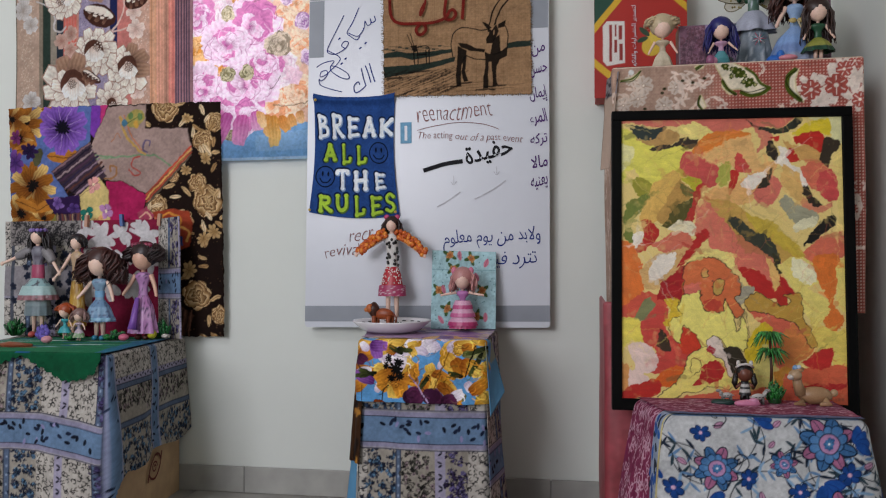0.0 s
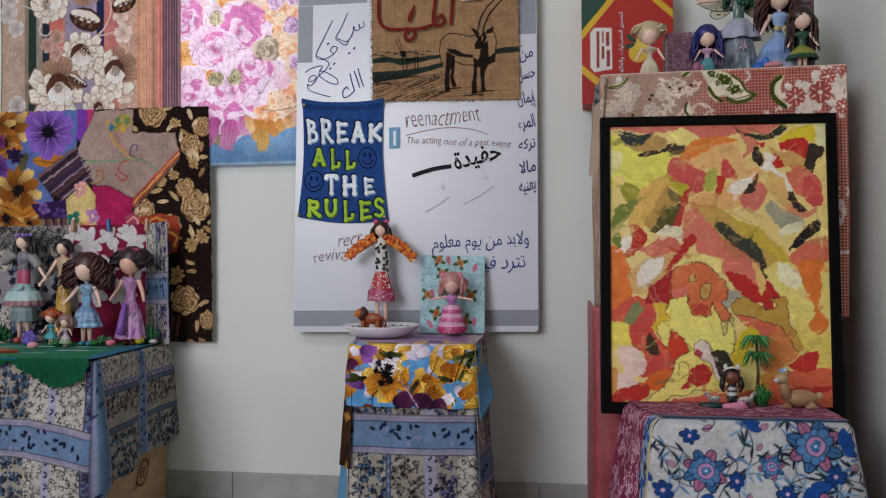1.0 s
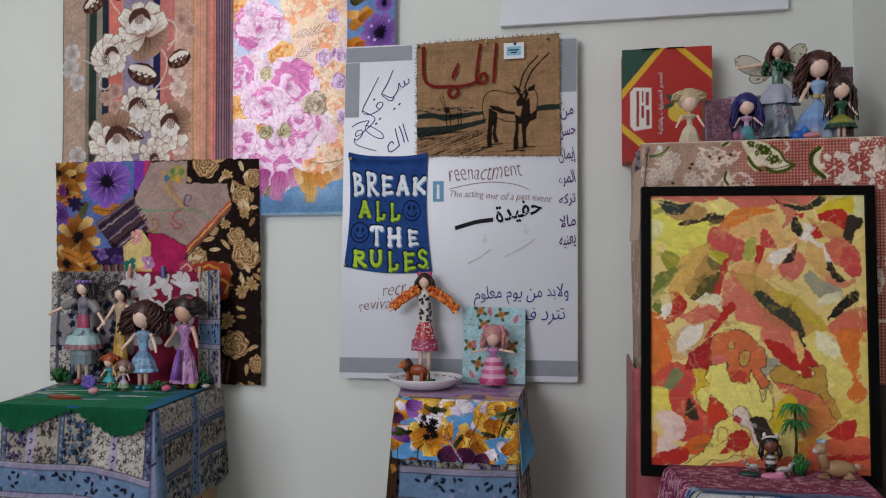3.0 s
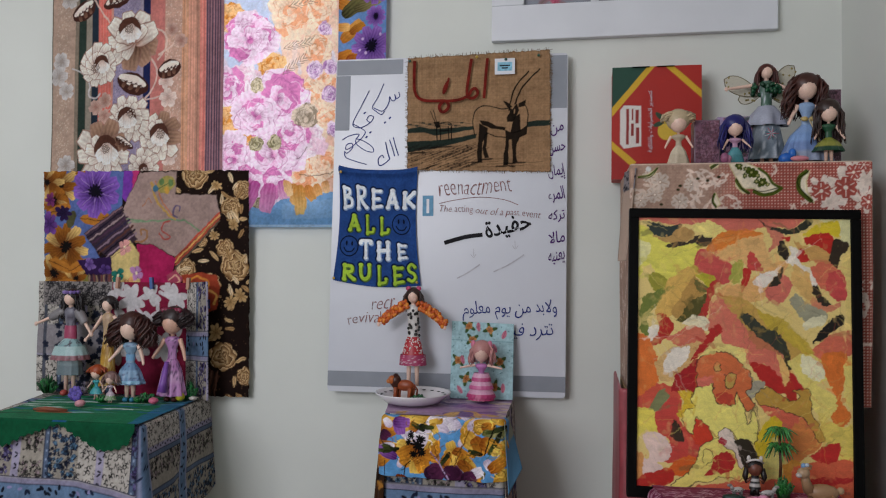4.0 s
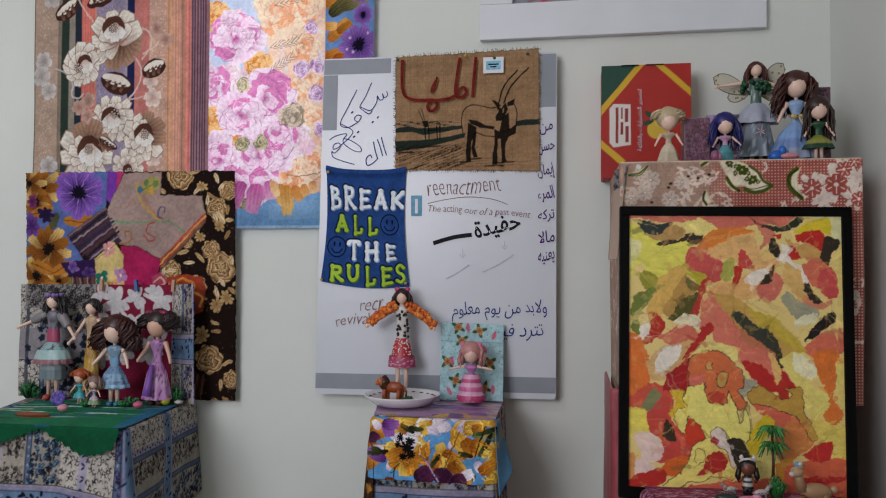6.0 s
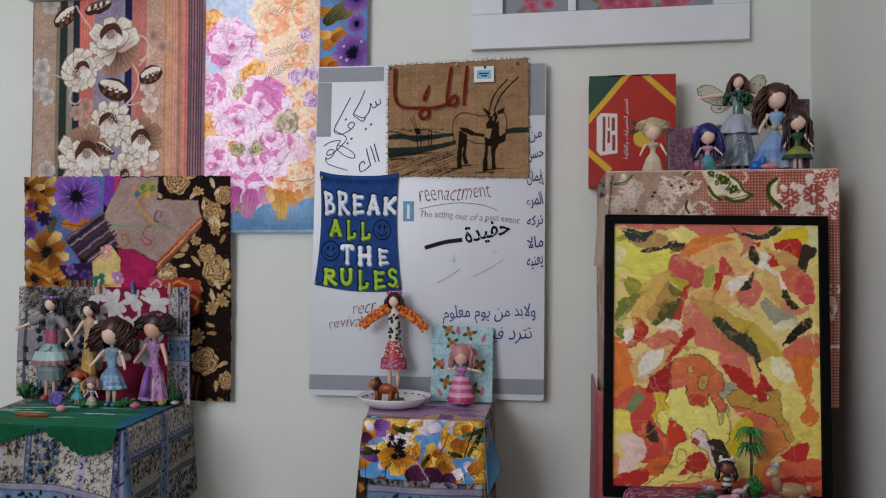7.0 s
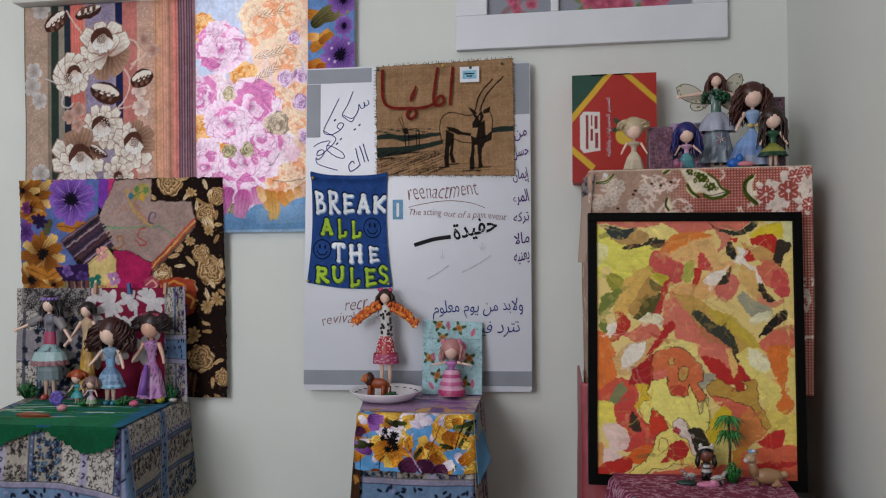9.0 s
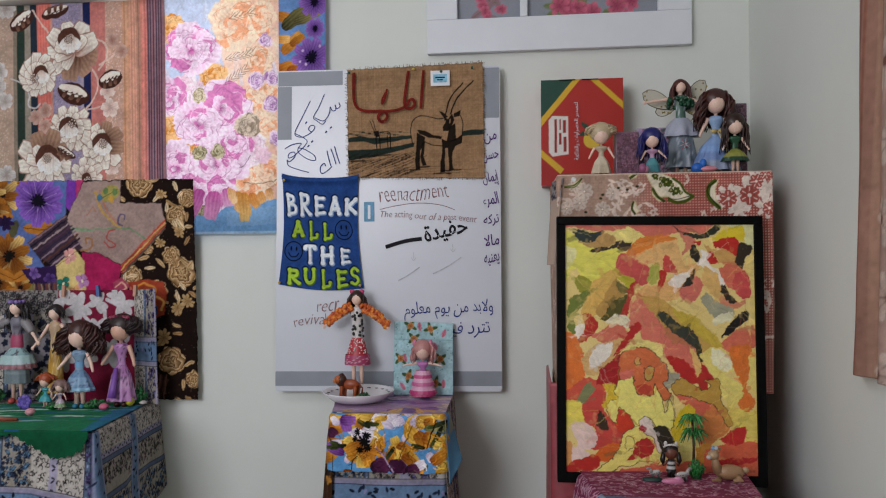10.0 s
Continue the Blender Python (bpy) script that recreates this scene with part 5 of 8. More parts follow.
    p(cream, -30, 1310, 333, 1325, 312, 1350, 305, 1364, 299, 1346, 322, 1330, 336)
    p("2e281c", -50, 1349, 319, 1369, 299, 1358, 326, 1339, 335)
    p("9c9a80", 25, 1373, 358, 1390, 349, 1410, 365, 1447, 380, 1441, 396, 1420, 404, 1400, 394, 1384, 375)
    p("dcd6b0", 20, 1400, 398, 1445, 386, 1430, 408, 1405, 412)
    p("8f8c2c", 30, 1119, 321, 1135, 314, 1161, 330, 1150, 347, 1128, 346)
    p("d6ac58", -50, 1160, 322, 1203, 300, 1207, 320, 1195, 352, 1185, 377, 1160, 398, 1136, 392, 1137, 365)
    p("6c7830", 100, 1111, 360, 1130, 351, 1140, 344, 1152, 349, 1126, 385, 1118, 402, 1126, 432, 1110, 422, 1106, 385)
    p("b58c48", -50, 1202, 318, 1180, 360, 1162, 388, 1185, 398, 1206, 362, 1228, 345)
    p("b4ac2c", 25, 1203, 316, 1225, 311, 1244, 325, 1235, 341, 1215, 326)
    p("6a6430", 25, 1203, 325, 1225, 336, 1240, 340, 1230, 352, 1207, 341)
    p("504c1c", -45, 1173, 402, 1190, 375, 1200, 361, 1226, 354, 1229, 371, 1215, 392, 1190, 401)
    p("b03028", -65, 1227, 346, 1242, 324, 1252, 331, 1237, 353, 1231, 376, 1222, 398, 1211, 394, 1222, 370)
    p("d0705c", 35, 1231, 376, 1245, 351, 1285, 365, 1302, 390, 1312, 420, 1337, 440, 1372, 455, 1375, 476, 1300, 476, 1290, 452, 1262, 442, 1250, 421, 1228, 412)
    p("c09a4c", 38, 1244, 350, 1302, 364, 1347, 400, 1402, 440, 1422, 473, 1400, 475, 1360, 452, 1310, 427, 1288, 396)
    p("bfa53c", 38, 1320, 379, 1362, 394, 1402, 430, 1422, 458, 1405, 458, 1370, 432, 1330, 401)
    p("b8704c", 40, 1300, 415, 1335, 436, 1362, 455, 1340, 462, 1308, 436)
    p("34382c", 38, 1290, 388, 1300, 385, 1331, 408, 1357, 418, 1372, 440, 1378, 468, 1361, 457, 1340, 441, 1309, 419)
    p("181512", -40, 1418, 440, 1431, 415, 1450, 394, 1472, 384, 1475, 401, 1455, 416, 1440, 431)
    p("cc6850", -15, 1418, 451, 1450, 424, 1496, 412, 1498, 455, 1450, 463, 1428, 468)
    p("e4dab8", 10, 1183, 406, 1200, 391, 1226, 395, 1234, 417, 1215, 413)
    p("cc6c54", -20, 1150, 430, 1172, 424, 1195, 411, 1224, 415, 1226, 431, 1205, 447, 1170, 447)
    p(red, -60, 1136, 392, 1150, 389, 1167, 410, 1155, 431, 1135, 447, 1126, 441, 1140, 420)
    p(cream, 100, 1120, 416, 1139, 407, 1137, 426, 1127, 441)
    p("d8702c", 80, 1095, 422, 1118, 430, 1131, 450, 1140, 480, 1136, 535, 1095, 548)
    p("cca468", -25, 1132, 480, 1160, 454, 1190, 444, 1224, 440, 1206, 467, 1180, 500, 1146, 512)
    p(cream, -30, 1148, 480, 1165, 455, 1197, 447, 1190, 472, 1168, 492, 1150, 500)
    p("b02420", -50, 1198, 472, 1210, 455, 1232, 420, 1248, 404, 1254, 419, 1235, 441, 1220, 462)
    p(pale, -15, 1225, 462, 1250, 440, 1288, 448, 1300, 462, 1290, 480, 1265, 458)
    # lower half, from the back forwards
    p("c8503c", -15, 1095, 545, 1140, 518, 1182, 528, 1182, 547, 1135, 562, 1095, 568)
    p("a0181c", -50, 1163, 528, 1170, 505, 1195, 480, 1214, 468, 1217, 500, 1213, 528, 1190, 533)
    p("7d8054", -40, 1128, 558, 1140, 531, 1153, 527, 1163, 541, 1150, 560, 1128, 566)
    p("e2d058", 0, 1095, 565, 1130, 560, 1147, 585, 1141, 602, 1110, 607, 1095, 640)
    p("c4443a", 20, 1138, 566, 1160, 544, 1187, 545, 1177, 575, 1200, 600, 1244, 608, 1218, 637, 1211, 655, 1160, 658, 1143, 642, 1165, 620, 1138, 602)
    p("d2b02c", 40, 1178, 529, 1202, 529, 1213, 561, 1187, 578, 1173, 571, 1190, 550)
    p("c83a20", 60, 1209, 579, 1225, 584, 1242, 611, 1215, 624, 1203, 611)
    p("382818", 60, 1164, 590, 1172, 582, 1190, 611, 1182, 618, 1165, 613)
    p("d09050", 90, 1095, 635, 1118, 648, 1116, 695, 1095, 700)
    p("dfc4b8", 50, 1113, 611, 1140, 604, 1167, 630, 1161, 652, 1130, 657, 1120, 636)
    p("dfc4b8", 70, 1118, 650, 1152, 665, 1132, 692, 1113, 682)
    p("d0601f", -25, 1163, 662, 1200, 644, 1218, 655, 1196, 682, 1158, 682)
    p(red, -10, 1143, 672, 1166, 668, 1168, 692, 1130, 703, 1095, 705, 1100, 690)
    p("d0705c", 42, 1308, 452, 1345, 452, 1377, 485, 1388, 522, 1365, 506, 1333, 479)
    p("b02420", 35, 1303, 470, 1330, 479, 1362, 499, 1375, 527, 1350, 524, 1325, 507)
    p("dfb46a", 55, 1352, 455, 1380, 480, 1387, 506, 1374, 522, 1360, 482)
    p("33301c", 60, 1361, 452, 1371, 452, 1384, 481, 1376, 484)
    p("a82020", 55, 1376, 484, 1396, 510, 1404, 523, 1383, 523)
    p("e0cf70", 50, 1374, 470, 1400, 459, 1432, 464, 1447, 500, 1425, 515, 1442, 520, 1464, 535, 1461, 562, 1445, 573, 1414, 547, 1409, 525, 1399, 512)
    p("e8e2b8", 60, 1399, 459, 1430, 469, 1442, 496, 1425, 510, 1404, 491)
    p("d4702c", 80, 1433, 456, 1480, 456, 1480, 500, 1472, 540, 1492, 570, 1472, 592, 1454, 572, 1466, 546, 1455, 515, 1441, 490)
    p("e0cc70", 90, 1478, 468, 1498, 468, 1498, 548, 1479, 541)
    p("dfc860", 20, 1433, 560, 1470, 590, 1500, 588, 1500, 655, 1470, 652, 1470, 620, 1438, 616)
    p("a09a84", 0, 1299, 531, 1315, 509, 1337, 514, 1320, 531, 1310, 543)
    p("cc6048", 25, 1318, 548, 1380, 560, 1402, 570, 1424, 600, 1400, 630, 1385, 655, 1362, 640, 1362, 590, 1345, 575)
    p("cc7c40", 45, 1373, 602, 1400, 574, 1422, 600, 1436, 616, 1410, 643, 1388, 653)
    p("d2b626", 110, 1321, 605, 1345, 574, 1364, 579, 1363, 602, 1340, 642, 1330, 655, 1316, 622)
    p("d8cc78", 90, 1338, 632, 1355, 609, 1367, 640, 1371, 694, 1345, 694, 1333, 660)
    p("c88a34", 70, 1365, 660, 1390, 650, 1402, 666, 1385, 694, 1368, 694)
    p("cf6040", 5, 1388, 660, 1440, 650, 1500, 654, 1502, 722, 1390, 716)
    p("b82824", -15, 1416, 642, 1435, 624, 1472, 619, 1466, 647, 1440, 652, 1424, 650)
    p("aa2222", -3, 1398, 685, 1440, 679, 1492, 681, 1486, 691, 1420, 696)
    p("cc6048", 2, 1193, 703, 1300, 688, 1392, 688, 1392, 716, 1200, 710)
    p("b02a20", 70, 1369, 520, 1385, 509, 1390, 551, 1377, 550)

    def edged(col, deg, wd, *flat):
        p(col, deg, *flat)
        d.line(pairs(flat, at) + [at(*flat[:2])], wd, "2a2018", 0.85)

    edged("b8903c", 25, 0.0022, 1316, 536, 1330, 521, 1355, 525, 1380, 546, 1396, 535, 1386, 525, 1412, 519, 1416, 545, 1421, 560, 1433, 590, 1439, 611, 1428, 613, 1412, 581, 1395, 568, 1375, 562, 1350, 555, 1325, 552)
    edged("e6da74", 60, 0.0020, 1204, 531, 1212, 521, 1230, 514, 1240, 511, 1243, 530, 1248, 549, 1258, 545, 1268, 551, 1279, 551, 1281, 531, 1291, 545, 1297, 570, 1303, 584, 1311, 561, 1319, 575, 1321, 600, 1317, 623,
          1300, 612, 1285, 616, 1278, 600, 1262, 597, 1253, 605, 1255, 616, 1241, 631, 1241, 612, 1228, 589, 1212, 577, 1208, 590, 1208, 603, 1197, 603, 1184, 580, 1186, 567, 1198, 562, 1211, 558, 1200, 545)
    edged("e6d672", -30, 0.0022, 1162, 700, 1195, 678, 1210, 655, 1216, 634, 1236, 617, 1255, 614, 1264, 628, 1277, 640, 1291, 660, 1302, 673, 1285, 687, 1255, 683, 1230, 691, 1210, 693, 1195, 703, 1173, 706)
    edged("cc6a3c", 30, 0.0026, 1209, 486, 1218, 467, 1240, 457, 1265, 457, 1290, 474, 1309, 497, 1310, 518, 1298, 529, 1311, 545, 1316, 551, 1310, 561, 1299, 563, 1291, 548, 1282, 529, 1278, 549, 1268, 551, 1262, 545, 1250, 549,
          1241, 535, 1239, 514, 1230, 516, 1212, 519)
    p("cc6a58", 0, 1212, 505, 1235, 501, 1240, 514, 1214, 520)
    p("b8402c", 0, 1246, 534, 1262, 528, 1278, 536, 1268, 549, 1250, 545)
    edged("c49a54", 0, 0.0020, 1242, 479, 1248, 475, 1255, 480, 1252, 493, 1244, 491)
    edged("b89a4c", 0, 0.0024, 1261, 497, 1272, 491, 1281, 500, 1275, 519, 1262, 516)
    edged("dccabc", 70, 0.0016, 1251, 618, 1253, 601, 1262, 595, 1275, 601, 1281, 615, 1286, 635, 1296, 662, 1290, 670, 1278, 641, 1262, 628)
    p("a82838", 0, 1248, 621, 1258, 611, 1263, 624)
    p("2e2618", 60, 1279, 618, 1300, 611, 1316, 630, 1327, 650, 1321, 656, 1300, 670, 1289, 645)
    p("b02a26", -25, 1223, 680, 1240, 660, 1245, 645, 1265, 639, 1280, 658, 1268, 674, 1240, 677)
    d.line(pairs((1223, 660, 1222, 640, 1232, 632, 1240, 640, 1240, 655, 1228, 663), at), 0.002, "3a2e1c", 0.85)
    d.line(pairs((1316, 551, 1322, 575, 1324, 600, 1314, 605), at), 0.002, "3a2e1c", 0.7)
    for n in range(4):
        x, y = at(1466 + 6 * n, 705)
        d.rect(x, y, x + 0.005, y + 0.006, "8a4a38", 0.7)
    for n in range(260):
        x, y = w * r.rand(), h * r.rand()
        own = d.c[min(d.ny - 1, int(y / d.sy)), min(d.nx - 1, int(x / d.sx))] * (0.75 + 0.6 * r.rand())
        d.dab(x + 0.012 * (r.rand() - 0.5), y + 0.012 * (r.rand() - 0.5), 0.015 + 0.035 * r.rand(), 0.003 + 0.008 * r.rand(), 6.3 * r.rand(), own, 0.55)
    return d


def dye_carton(w, h):
    """Red carton with yellow stripes and green corners; a lemon; a white mark."""
    d = Dye(w, h, 0.0018, "a82a22", 67, 0.0015, 0.03)
    k = w / 325.0

    def at(x, y):
        return ((x - 105) * k, (y - 135) * k * 0.985)

    d.poly([at(90, 120), at(265, 120), at(80, 335)], "22483a")
    d.poly([at(238, 130), at(265, 130), at(85, 350), at(85, 315)], "cfa62c")
    d.poly([at(292, 130), at(322, 130), at(445, 245), at(445, 275)], "cfa62c")
    d.poly([at(85, 400), at(195, 500), at(180, 520), at(85, 432)], "cfa62c")
    d.poly([at(85, 432), at(180, 520), at(160, 580), at(85, 590)], "9c2420")
    d.poly([at(135, 300), at(150, 282), at(212, 285), at(214, 440), at(150, 448), at(136, 430)], "d8d2cc")
    for x0, y0, x1, y1 in ((158, 296, 168, 432), (178, 296, 184, 340), (192, 300, 204, 352), (176, 352, 186, 400), (194, 368, 206, 430)):
        d.poly([at(x0, y0), at(x1, y0), at(x1, y1), at(x0, y1)], "8c2a26")
    d.disc(*at(310, 378), 0.026, 0.030, "cfae3c", 0.5)
    d.disc(*at(322, 345), 0.018, 0.020, "d8bc4c", 0.2)
    d.leaf(*at(300, 345), 0.035, 0.014, -2.4, "2c4430")
    d.leaf(*at(295, 350), 0.03, 0.013, 2.8, "2c4430")
    return d


def dye_backdrop(w, h):
    d = dye_country(w, h, 0.0024, 71)
    r = d.rng
    d.rect(-1, 0.137, 0.262, 0.23, "8f8a8e")
    d.rect(0.022, -1, 0.034, 1, "565a66")
    d.rect(0.018, 0, 0.262, 0.075, "8a8482")
    for n in range(240):
        x, y, a = 0.03 + 0.22 * r.rand(), 0.075 * r.rand(), r.rand() * 6.3
        d.line([(x, y), (x + 0.008 * math.cos(a), y + 0.008 * math.sin(a)), (x + 0.011 * math.cos(a + 1), y + 0.011 * math.sin(a + 1))], 0.003, "2c2a30", 0.85)
    for n in range(40):
        x, y = 0.03 + 0.22 * r.rand(), 0.09 + 0.26 * r.rand()
        d.flower(x, y, 0.012, 5, "343c54", "242838", rot=n, deep=0.4)
    # crimson cloth with white leaves
    d.rect(0.262, -1, 1, 1, "8c2040")
    for x, y, s, n, t in ((0.33, 0.055, 0.05, 5, 0.3), (0.31, 0.12, 0.05, 4, 1.0), (0.40, 0.04, 0.035, 5, 0.2), (0.40, 0.12, 0.035, 4, 0.7), (0.485, 0.045, 0.042, 5, 0.9), (0.46, 0.02, 0.03, 4, 0), (0.28, 0.03, 0.035, 5, 0.5), (0.36, 0.2, 0.045, 5, 0.3), (0.45, 0.2, 0.045, 5, 1.3), (0.5, 0.13, 0.035, 4, 0.1), (0.29, 0.22, 0.04, 5, 0.1)):
        for m in range(n):
            a = t + m * 6.283 / n + 0.25 * math.sin(9 * m + 20 * x)
            d.leaf(x - 0.1 * s * math.cos(a), y - 0.1 * s * math.sin(a), s * 1.15, s * 0.62, a, "bdb9ba")
    for a, b in (((0.33, 0.06), (0.38, 0.11)), ((0.40, 0.03), (0.36, 0.05)), ((0.42, 0.05), (0.43, 0.13)), ((0.43, 0.03), (0.47, 0.05)), ((0.36, 0.14), (0.40, 0.16))):
        d.line([a, b], 0.012, "c0bcbe")
    return d


def dye_rosebud(w, h):
    d = Dye(w, h, 0.0018, "9fc0c6", 73, 0.003, 0.015)
    r = d.rng
    for x, y in ((0.05, 0.012), (0.11, 0.02), (0.14, 0.11), (0.045, 0.16), (0.125, 0.18), (0.06, 0.05), (0.02, 0.11)):
        for n in range(4):
            d.leaf(x, y, 0.022, 0.010, n * 1.6 + x * 40, "4c6a3c")
        d.flower(x, y, 0.011, 6, "c8945c", "a8562c", rot=x * 50, deep=0.3)
    for x, y, t in ((0.075, 0.0, 1.4), (0.155, 0.02, 1.9), (0.03, 0.095, 1.3), (0.12, 0.06, 1.2), (0.15, 0.17, 1.6), (0.02, 0.18, 1.0)):
        d.leaf(x, y, 0.026, 0.012, t, "c8788c", "9a4a64")
    for n in range(60):
        d.disc(w * r.rand(), h * r.rand(), 0.0018, 0.0012, "4a7a7c", r.rand() * 3)
    d.rect(0, 0.052, w, 0.0535, "6f989e")
    return d

# ---- the room ----
XL, XR, YF, ZC = -3.4, 1.092, -4.2, 2.75
WX0, WX1, WZ0, WZ1 = -0.93, -0.31, 1.06, 2.2  # window behind the curtains
T = 0.2


def structure(name, bm, mat, label, category):
    return tagged(mesh_ob(name, bm, mat), label, category, kind="structure")


bm = box(XL - T, 0, 0, WX0, T, ZC)
box(WX1, 0, 0, XR + T, T, ZC, bm=bm)
box(WX0, 0, 0, WX1, T, WZ0, bm=bm)
box(WX0, 0, WZ1, WX1, T, ZC, bm=bm)
structure("wall_north", bm, WALL, "plain pale grey-white painted wall behind the displays", "wall")
structure("wall_east", box(XR, YF, 0, XR + T, 0, ZC), WALL, "plain pale grey-white painted side wall", "wall")
structure("wall_west", box(XL - T, YF, 0, XL, 0, ZC), WALL, "plain pale painted wall", "wall")
bm = box(XL - T, YF - T, 0, -2.2, YF, ZC)
box(-0.6, YF - T, 0, XR + T, YF, ZC, bm=bm)
box(-2.2, YF - T, 0, -0.6, YF, 1.0, bm=bm)
box(-2.2, YF - T, 2.4, -0.6, YF, ZC, bm=bm)
structure("wall_south", bm, WALL, "plain pale painted wall with a window opening", "wall")
structure("floor", box(XL - T, YF - T, -0.12, XR + T, T, -0.006), GROUT, "pale floor of large glossy ceramic tiles", "floor")
structure("ceiling", box(XL - T, YF - T, ZC, XR + T, T, ZC + 0.15), CEIL, "plain white painted ceiling", "ceiling")

GLASS, gn, gl = nodes_of("window_glass")
gn["Principled BSDF"].inputs["Transmission Weight"].default_value = 1.0
gn["Principled BSDF"].inputs["Roughness"].default_value = 0.02
win = tagged(new("window_1"), "white framed window behind the hanging curtains", "window", kind="structure")
win.location = (0, 0.1, 0)
for x0, z0, x1, z1 in ((WX0, WZ0, WX1, WZ0 + 0.05), (WX0, WZ1 - 0.05, WX1, WZ1), (WX0, WZ0 + 0.05, WX0 + 0.05, WZ1 - 0.05), (WX1 - 0.05, WZ0 + 0.05, WX1, WZ1 - 0.05)):
    part("window_frame", box(x0, -0.02, z0, x1, 0.02, z1, 0.003), WHITE, win)
pane = part("pane", box(WX0 + 0.05, -0.003, WZ0 + 0.05, WX1 - 0.05, 0.003, WZ1 - 0.05), GLASS, win, "clear window glass")
pane.visible_shadow = False

lamp = tagged(new("ceiling_light"), "square white ceiling light panel in the room", "lamp")
lamp.location = (-1.15, -2.15, ZC)
for x0, y0, x1, y1 in ((-0.29, -0.29, 0.29, -0.255), (-0.29, 0.255, 0.29, 0.29), (-0.29, -0.255, -0.255, 0.255), (0.255, -0.255, 0.29, 0.255)):
    part("frame", box(x0, y0, -0.05, x1, y1, -0.001, 0.003), WHITE, lamp)
part("back_plate", box(-0.255, -0.255, -0.02, 0.255, 0.255, -0.001), WHITE, lamp)

tile = None
ground = bpy.data.objects["floor"]
for i in range(10):
    for j in range(10):
        x, y = XR - 0.449 * (i + 1), -0.449 * (j + 1)
        if tile is None:
            tile = mesh_ob("floor_tile", box(0, 0, -0.008, 0.446, 0.446, 0.0, 0.0015), TILE, ground)
            tile.location = (x, y, 0)
        else:
            o = new("floor_tile", tile.data)
            o.parent, o.location = ground, (x, y, 0)

# ---- skirting tiles along the wall ----
skirting = structure("baseboard", box(XL, -0.009, 0.0, XR, -0.001, 0.072), GROUT, "grey ceramic skirting tiles with pale grout", "baseboard")
me = None
for n in range(8):
    x0 = -2.35 + n * 0.45
    x1 = min(x0 + 0.447, XR - 0.002)
    if me is None:
        me = mesh_ob("skirting_tile", box(0, -0.013, 0.001, 0.447, -0.003, 0.0765, 0.0015), SKIRT, skirting)
        me.location.x = x0
    else:
        o = new("skirting_tile", me.data)
        o.parent, o.location.x = skirting, x0
        if x1 - x0 < 0.44:
            o.scale.x = (x1 - x0) / 0.447


# ---- draped cloth ----


def skirt(dye, path, ztop, flare=0.02, fold=0.006, waves=9, seed=1, roll=0.012, smooth=0.02, out=0.0, slack=1.0):
    """The places of a cloth that hangs down round a table: path runs along the table's edge."""
    pts = np.array(path, float)
    seg = np.hypot(*np.diff(pts, axis=0).T)
    s = np.r_[0, np.cumsum(seg)]
    fine = np.linspace(0, s[-1], 600)
    line = np.stack([np.interp(fine, s, pts[:, 0]), np.interp(fine, s, pts[:, 1])], 1)
    w = max(1, int(smooth / (s[-1] / 600)))
    pad = np.concatenate([np.repeat(line[:1], w, 0), line, np.repeat(line[-1:], w, 0)])
    ker = np.ones(2 * w + 1) / (2 * w + 1)
    line = np.stack([np.convolve(pad[:, n], ker, "valid") for n in (0, 1)], 1)
    t = np.gradient(line, axis=0)
    t /= np.linalg.norm(t, axis=1, keepdims=True) + 1e-9
    nrm = np.stack([t[:, 1], -t[:, 0]], 1)
    u = np.linspace(0, s[-1], dye.nx)
    X, Y = np.interp(u, fine, line[:, 0]), np.interp(u, fine, line[:, 1])
    NX, NY = np.interp(u, fine, nrm[:, 0]), np.interp(u, fine, nrm[:, 1])
    v = np.linspace(0, dye.h, dye.ny)[:, None]
    k = v / dye.h
    n1 = noise2(dye.nx, dye.ny, waves, 2, seed, 2) - 0.5
    off = out + flare * k + fold * 2 * n1 * np.clip(k * 2.5, 0, 1)
    ang = np.clip(v / roll, 0, 1.5708)
    off = off - roll * (1 - np.sin(ang))
    z = ztop - roll * (1 - np.cos(ang)) - np.clip(v - roll * 1.5708, 0, None) * slack
    P = np.zeros((dye.ny, dye.nx, 3))
    P[..., 0], P[..., 1], P[..., 2] = X + NX * off, Y + NY * off, z + 0 * off
    return P


def top_cloth(dye, corners, ztop, rumple=0.002, seed=2):
    """corners: back left, back right, front left, front right, as (x, y)."""
    P = hang(dye, [(*c, ztop) for c in corners])
    P[..., 2] += rumple * 2 * (noise2(dye.nx, dye.ny, 6, 5, seed) - 0.5)
    return P


def bilinear(a, b, c, d, u, v):
    a, b, c, d = (np.array(p, float) for p in (a, b, c, d))
    return (a * (1 - u) + b * u) * (1 - v) + (c * (1 - u) + d * u) * v

def under(name, bm, mat, parent, label=""):
    bmesh.ops.translate(bm, verts=bm.verts, vec=-Vector(parent.location))
    return part(name, bm, mat, parent, label)


def cloth_on(name, P, col, mat, parent, label="", thick=0.0, hold=None):
    return sheet(name, P - np.array(parent.location), col, mat, parent, label, thick, hold)



